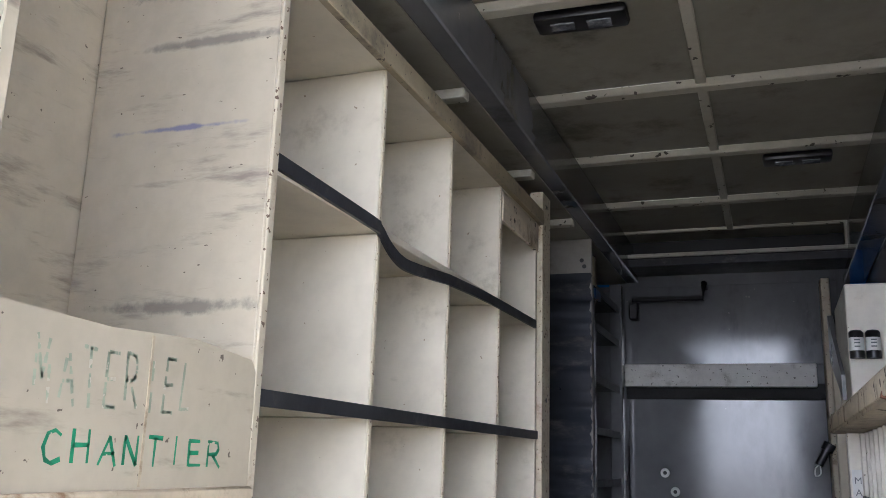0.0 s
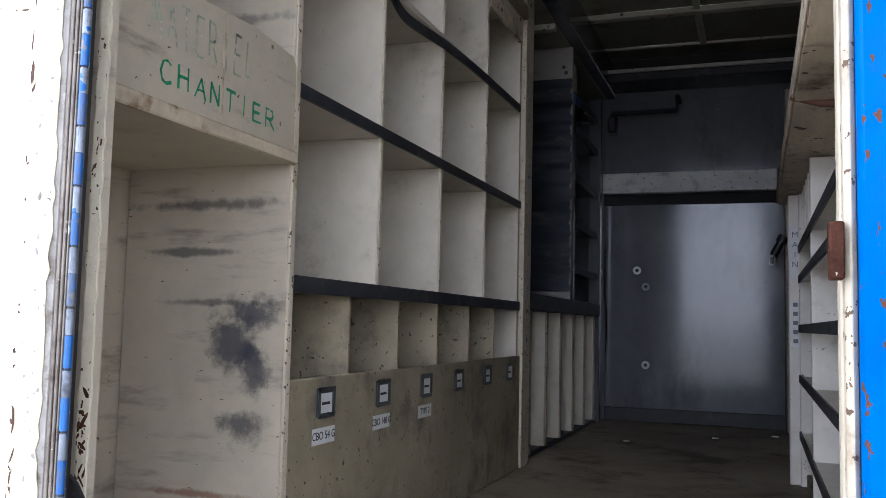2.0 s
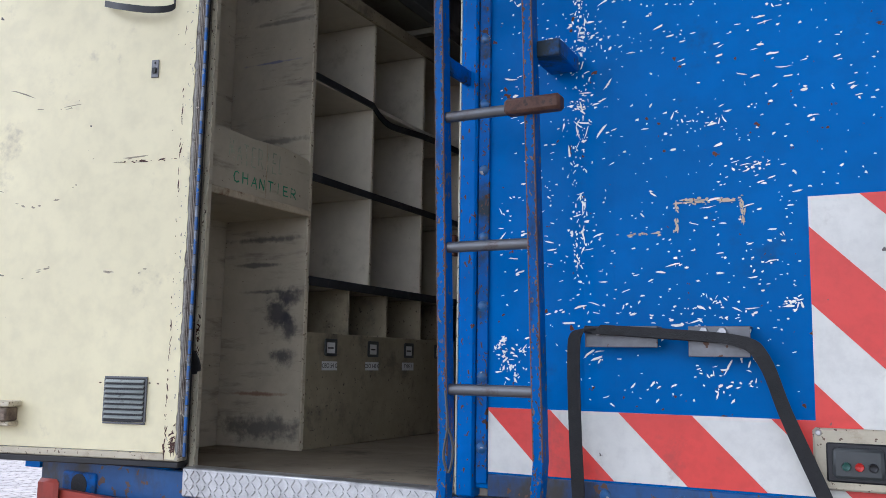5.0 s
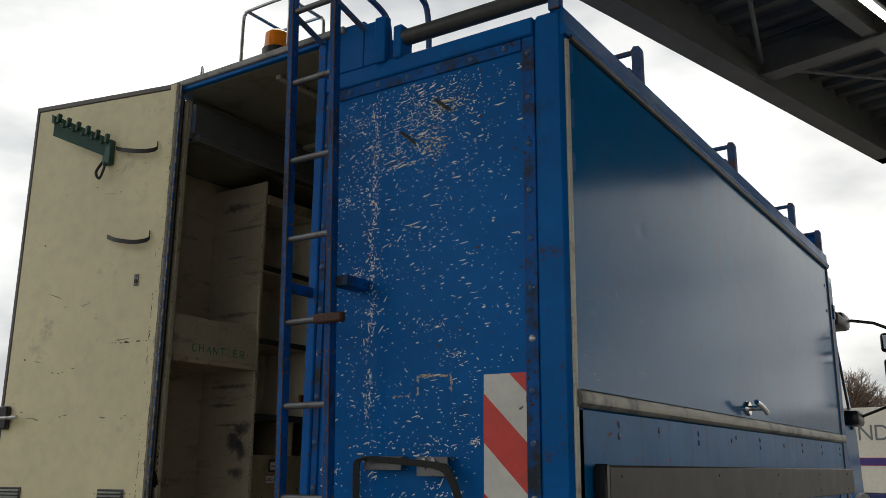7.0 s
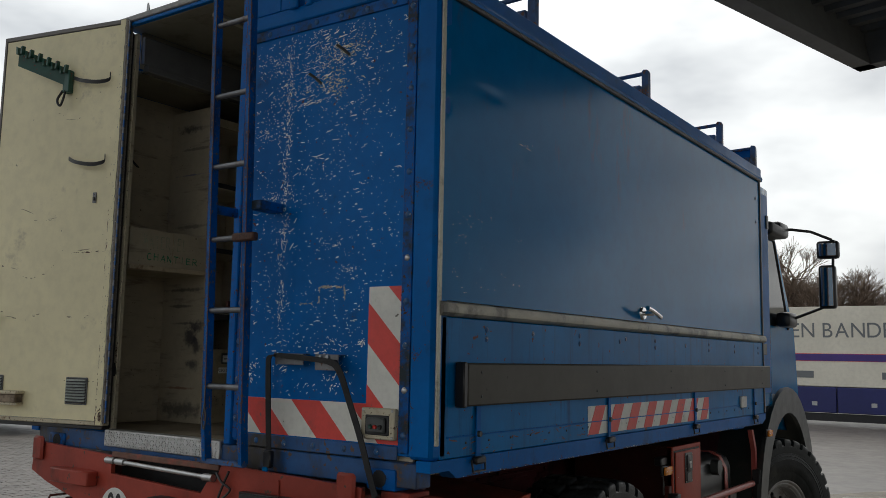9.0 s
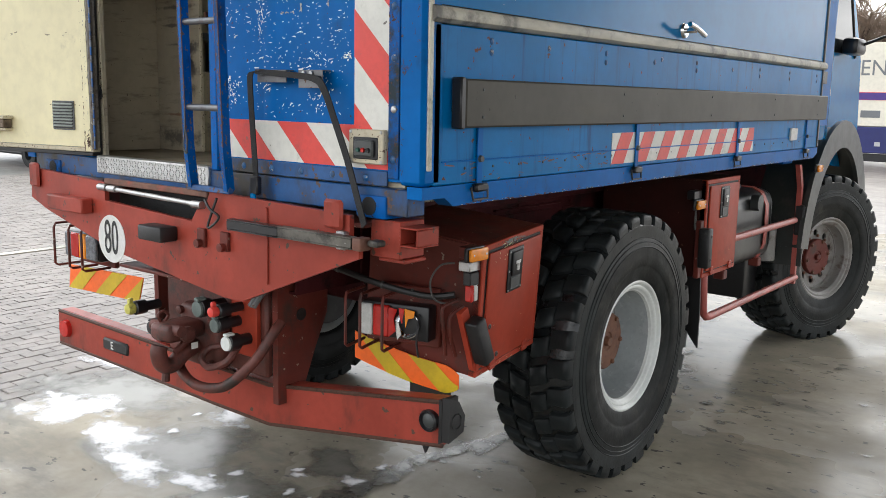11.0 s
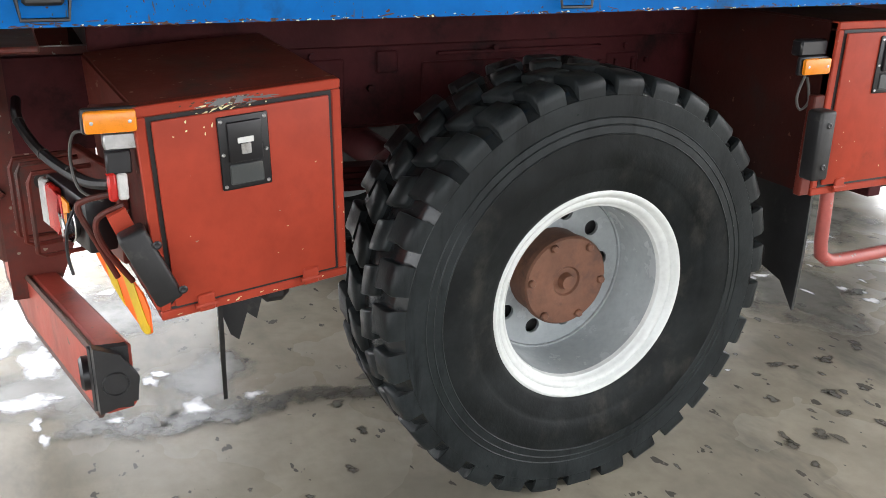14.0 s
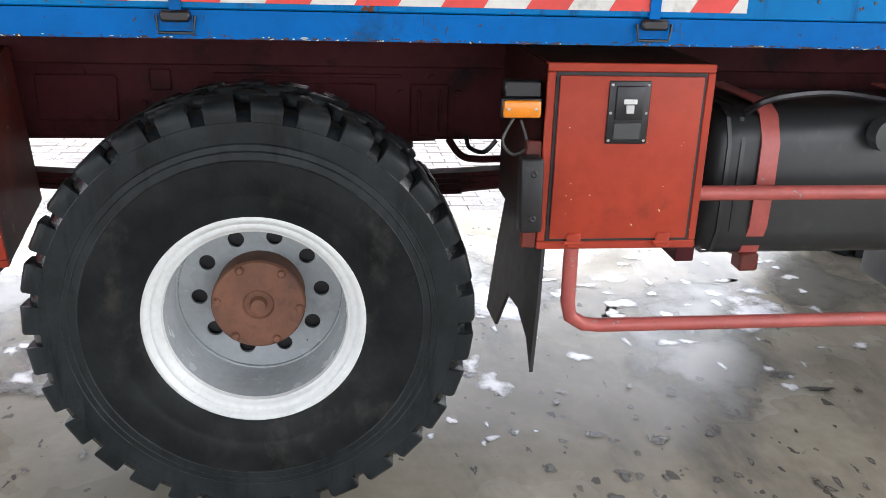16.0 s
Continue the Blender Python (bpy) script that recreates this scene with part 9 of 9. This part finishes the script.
for x, y, rx, ry in ((0.47, 4.01, 0.04, 0.1), (0.59, 4.1, 0.03, 0.09), (0.87, 3.55, 0.035, 0.03), (0.9, 3.35, 0.03, 0.05), (0.85, 3.15, 0.035, 0.05), (0.62, 3.07, 0.03, 0.03), (0.52, 3.38, 0.03, 0.02), (0.59, 3.52, 0.025, 0.03),
                     (0.8, 2.46, 0.05, 0.05), (0.34, 1.7, 0.03, 0.04), (1.27, 2.93, 0.05, 0.04), (1.28, 2.79, 0.04, 0.03), (0.89, 3.38, 0.03, 0.03)):
    marks.append((x, y, rx, ry))
film_patches(marks, 0.0, drip, "drip_stain", "dark drips and tread prints drying on the concrete", "stain", 0.0013)

# ---- far vehicles and trees ----
lorry = thing("semi_trailer", (0, 27.2, 0), "white box trailer with a purple band and dark blue side lockers", "trailer")
TY = 26.0
for i in range(4):
    x0 = -9.0 + i * 4.0
    part("side_sheet", box(bmesh.new(), (x0, TY, 1.12), (x0 + 3.99, TY + 0.08, 3.45), 0.01), trailer_white, lorry, "white side sheet")
part("trailer_body", box(bmesh.new(), (-9, TY + 0.085, 1.1), (7, TY + 2.4, 3.44), 0.02), trailer_white, lorry)
part("purple_band", box(bmesh.new(), (-9, TY - 0.012, 1.86), (7, TY - 0.002, 2.06), 0.002), trailer_purple, lorry, "purple band")
for z in (1.852, 2.06):
    part("red_line", box(bmesh.new(), (-9, TY - 0.01, z), (7, TY - 0.002, z + 0.012)), film_red, lorry, "thin red line")
for i in range(10):
    part("side_locker", box(bmesh.new(), (-9 + 1.6 * i, TY - 0.02, 0.36), (-9 + 1.6 * i + 1.57, TY + 0.5, 1.1), 0.02), trailer_blue, lorry, "dark blue side locker")
    part("locker_catch", box(bmesh.new(), (-9 + 1.6 * i + 0.9, TY - 0.035, 0.56), (-9 + 1.6 * i + 1.05, TY - 0.021, 0.68), 0.004), steel, lorry)
part("skirt_edge", box(bmesh.new(), (-9, TY + 0.05, 0.12), (7, TY + 0.2, 0.34), 0.01), black_plastic, lorry)
for x in (-7.5, -6.2, 4.4, 5.7):
    part("trailer_wheel", lathe(bmesh.new(), [(-0.16, 0.2), (-0.16, 0.46), (-0.12, 0.5), (0.12, 0.5), (0.16, 0.46), (0.16, 0.2)], (x, TY + 0.65, 0.5), "y", 28, closed=True), rubber, lorry)
x = -3.83
for ch in "EN BANDE":
    if ch == " ":
        x += 0.17
        continue
    glyph = text_bm(ch, 0.62, 0.002)
    lo, hi = min(v.co.x for v in glyph.verts), max(v.co.x for v in glyph.verts)
    part("letter", moved(glyph, Matrix.Translation((x - 0.92 * lo, TY - 0.003, 2.73)) @ FACE_Y @ Matrix.Diagonal((0.92, 1, 1, 1))), ink_grey, lorry, "dark grey letter")
    x += 0.92 * (hi - lo) + 0.065
for x0, x1 in ((-3.75, -3.23), (-1.4, -0.9)):
    part("lettering_bar", box(bmesh.new(), (x0, TY - 0.008, 1.36), (x1, TY - 0.001, 1.56)), ink_grey, lorry)

van = thing("parked_van", (-16.5, 9, 0), "teal van parked beyond the paving", "van")
part("body", box(bmesh.new(), (-20.05, 8.0, 0.42), (-15.15, 9.9, 1.9), 0.22, None, 3), teal_paint, van)
part("bumper", box(bmesh.new(), (-15.75, 7.95, 0.35), (-14.95, 9.95, 0.62), 0.08, None, 2), teal_paint, van)
part("sill", box(bmesh.new(), (-19.85, 8.05, 0.25), (-15.35, 9.85, 0.42), 0.04), black_plastic, van)
part("window", box(bmesh.new(), (-17.55, 7.985, 1.2), (-15.75, 8.02, 1.7), 0.02), window_glass, van)
for x in (-19.15, -16.15):
    part("tyre", lathe(bmesh.new(), [(-0.1, 0.15), (-0.1, 0.3), (0.1, 0.3), (0.1, 0.15)], (x, 8.1, 0.3), "y", 24, closed=True), rubber, van)


def tree(x, y, height, seed):
    """A bare winter tree: trunk, forking limbs, and a haze of twigs."""
    r = random.Random(seed)
    th = thing("tree", (x, y, 0), "bare brown winter tree behind the trailer", "tree", "bare trees")
    trunk, twigs = bmesh.new(), bmesh.new()

    def grow(p, d, length, rad, level):
        q = p + d * length
        tube(trunk if level < 2 else twigs, [p, q] if level > 3 else [p, p + d * length * 0.5 + Vector((r.gauss(0, 0.03), r.gauss(0, 0.03), 0)) * length, q], rad, 5 if level < 2 else 3, caps=False)
        if level > 4:
            return
        for _ in range(4 if level < 3 else 5 if level < 4 else 7):
            nd = (d + Vector((r.gauss(0, 0.5), r.gauss(0, 0.5), r.gauss(0.12, 0.32)))).normalized()
            grow(p + d * length * r.uniform(0.55, 1.0), nd, length * r.uniform(0.55, 0.8), max(rad * 0.5, 0.0065), level + 1)
    grow(Vector((x, y, 0)), Vector((r.gauss(0, 0.03), r.gauss(0, 0.03), 1)).normalized(), height * 0.26, height * 0.022, 0)
    part("trunk", trunk, bark, th)
    part("crown", twigs, twig, th, "fine brown twigs")


for i, (x, y, h) in enumerate(((-10.4, 48, 12.0), (-9.3, 46, 12.4), (-8.3, 47, 12.6), (-7.3, 48, 9.6), (-6.6, 47, 10.9), (-5.9, 48, 10.6), (-5.2, 49, 9.6), (-2.8, 52, 9.4), (-30, 60, 10))):
    tree(x, y, h, 100 + i)

# ---- block paving beyond the pad ----
paving = thing("paving", (-7, 5, 0), "damp grey block paving laid in running bond", "paving", kind="structure")
D, NRM, P0 = Vector((0, 1, 0)), Vector((-1, 0, 0)), Vector((-1.755, 0, 0))
bm = bmesh.new()
prism(bm, [P0 + D * -8 + NRM * 4.445, P0 + D * 14 + NRM * 4.445, P0 + D * 14 + NRM * 4.585, P0 + D * -8 + NRM * 4.585], (0, 0, -0.1))
part("kerb_strip", bm, concrete, paving, "pale concrete edging strip")
bk = bmesh.new()
box(bk, (-0.098, -0.048, -0.06), (0.098, 0.048, 0.0), 0.004)
brick_me, _c = wrap(bk, paver_mat, 30)
turn = Matrix(((D.x, NRM.x, 0, 0), (D.y, NRM.y, 0, 0), (0, 0, 1, 0), (0, 0, 0, 1)))
rp = random.Random(21)
verts, faces = [], []
for j in range(130):
    for i in range(60):
        u, v = -1.6 + 0.2 * i + 0.1 * (j % 2), 0.05 + 0.1 * j
        if 4.4 < v < 4.63:
            continue
        c = P0 + D * u + NRM * v
        dz = rp.uniform(-0.003, 0.002) - 0.002
        if -0.2 < u < 3.8 and 2 <= j < 17:
            m = Matrix.Translation((c.x, c.y, dz - 0.03)) @ turn
            put(new("paver", brick_me), m, paving)
        else:
            k = len(verts)
            for su, sv, z in ((-1, -1, 0), (1, -1, 0), (1, 1, 0), (-1, 1, 0), (-1, -1, -0.04), (1, -1, -0.04), (1, 1, -0.04), (-1, 1, -0.04)):
                p = c + D * (0.096 * su) + NRM * (0.046 * sv)
                verts.append((p.x, p.y, z + dz))
            faces += [(k, k + 1, k + 2, k + 3), (k, k + 4, k + 5, k + 1), (k + 1, k + 5, k + 6, k + 2), (k + 2, k + 6, k + 7, k + 3), (k + 3, k + 7, k + 4, k)]
me = bpy.data.meshes.new("paver_field")
me.from_pydata(verts, [], faces)
me.materials.append(paver_mat)
ob = new("paver_field", me)
put(ob, Matrix(), paving)
tagged(ob, kind="stuff")
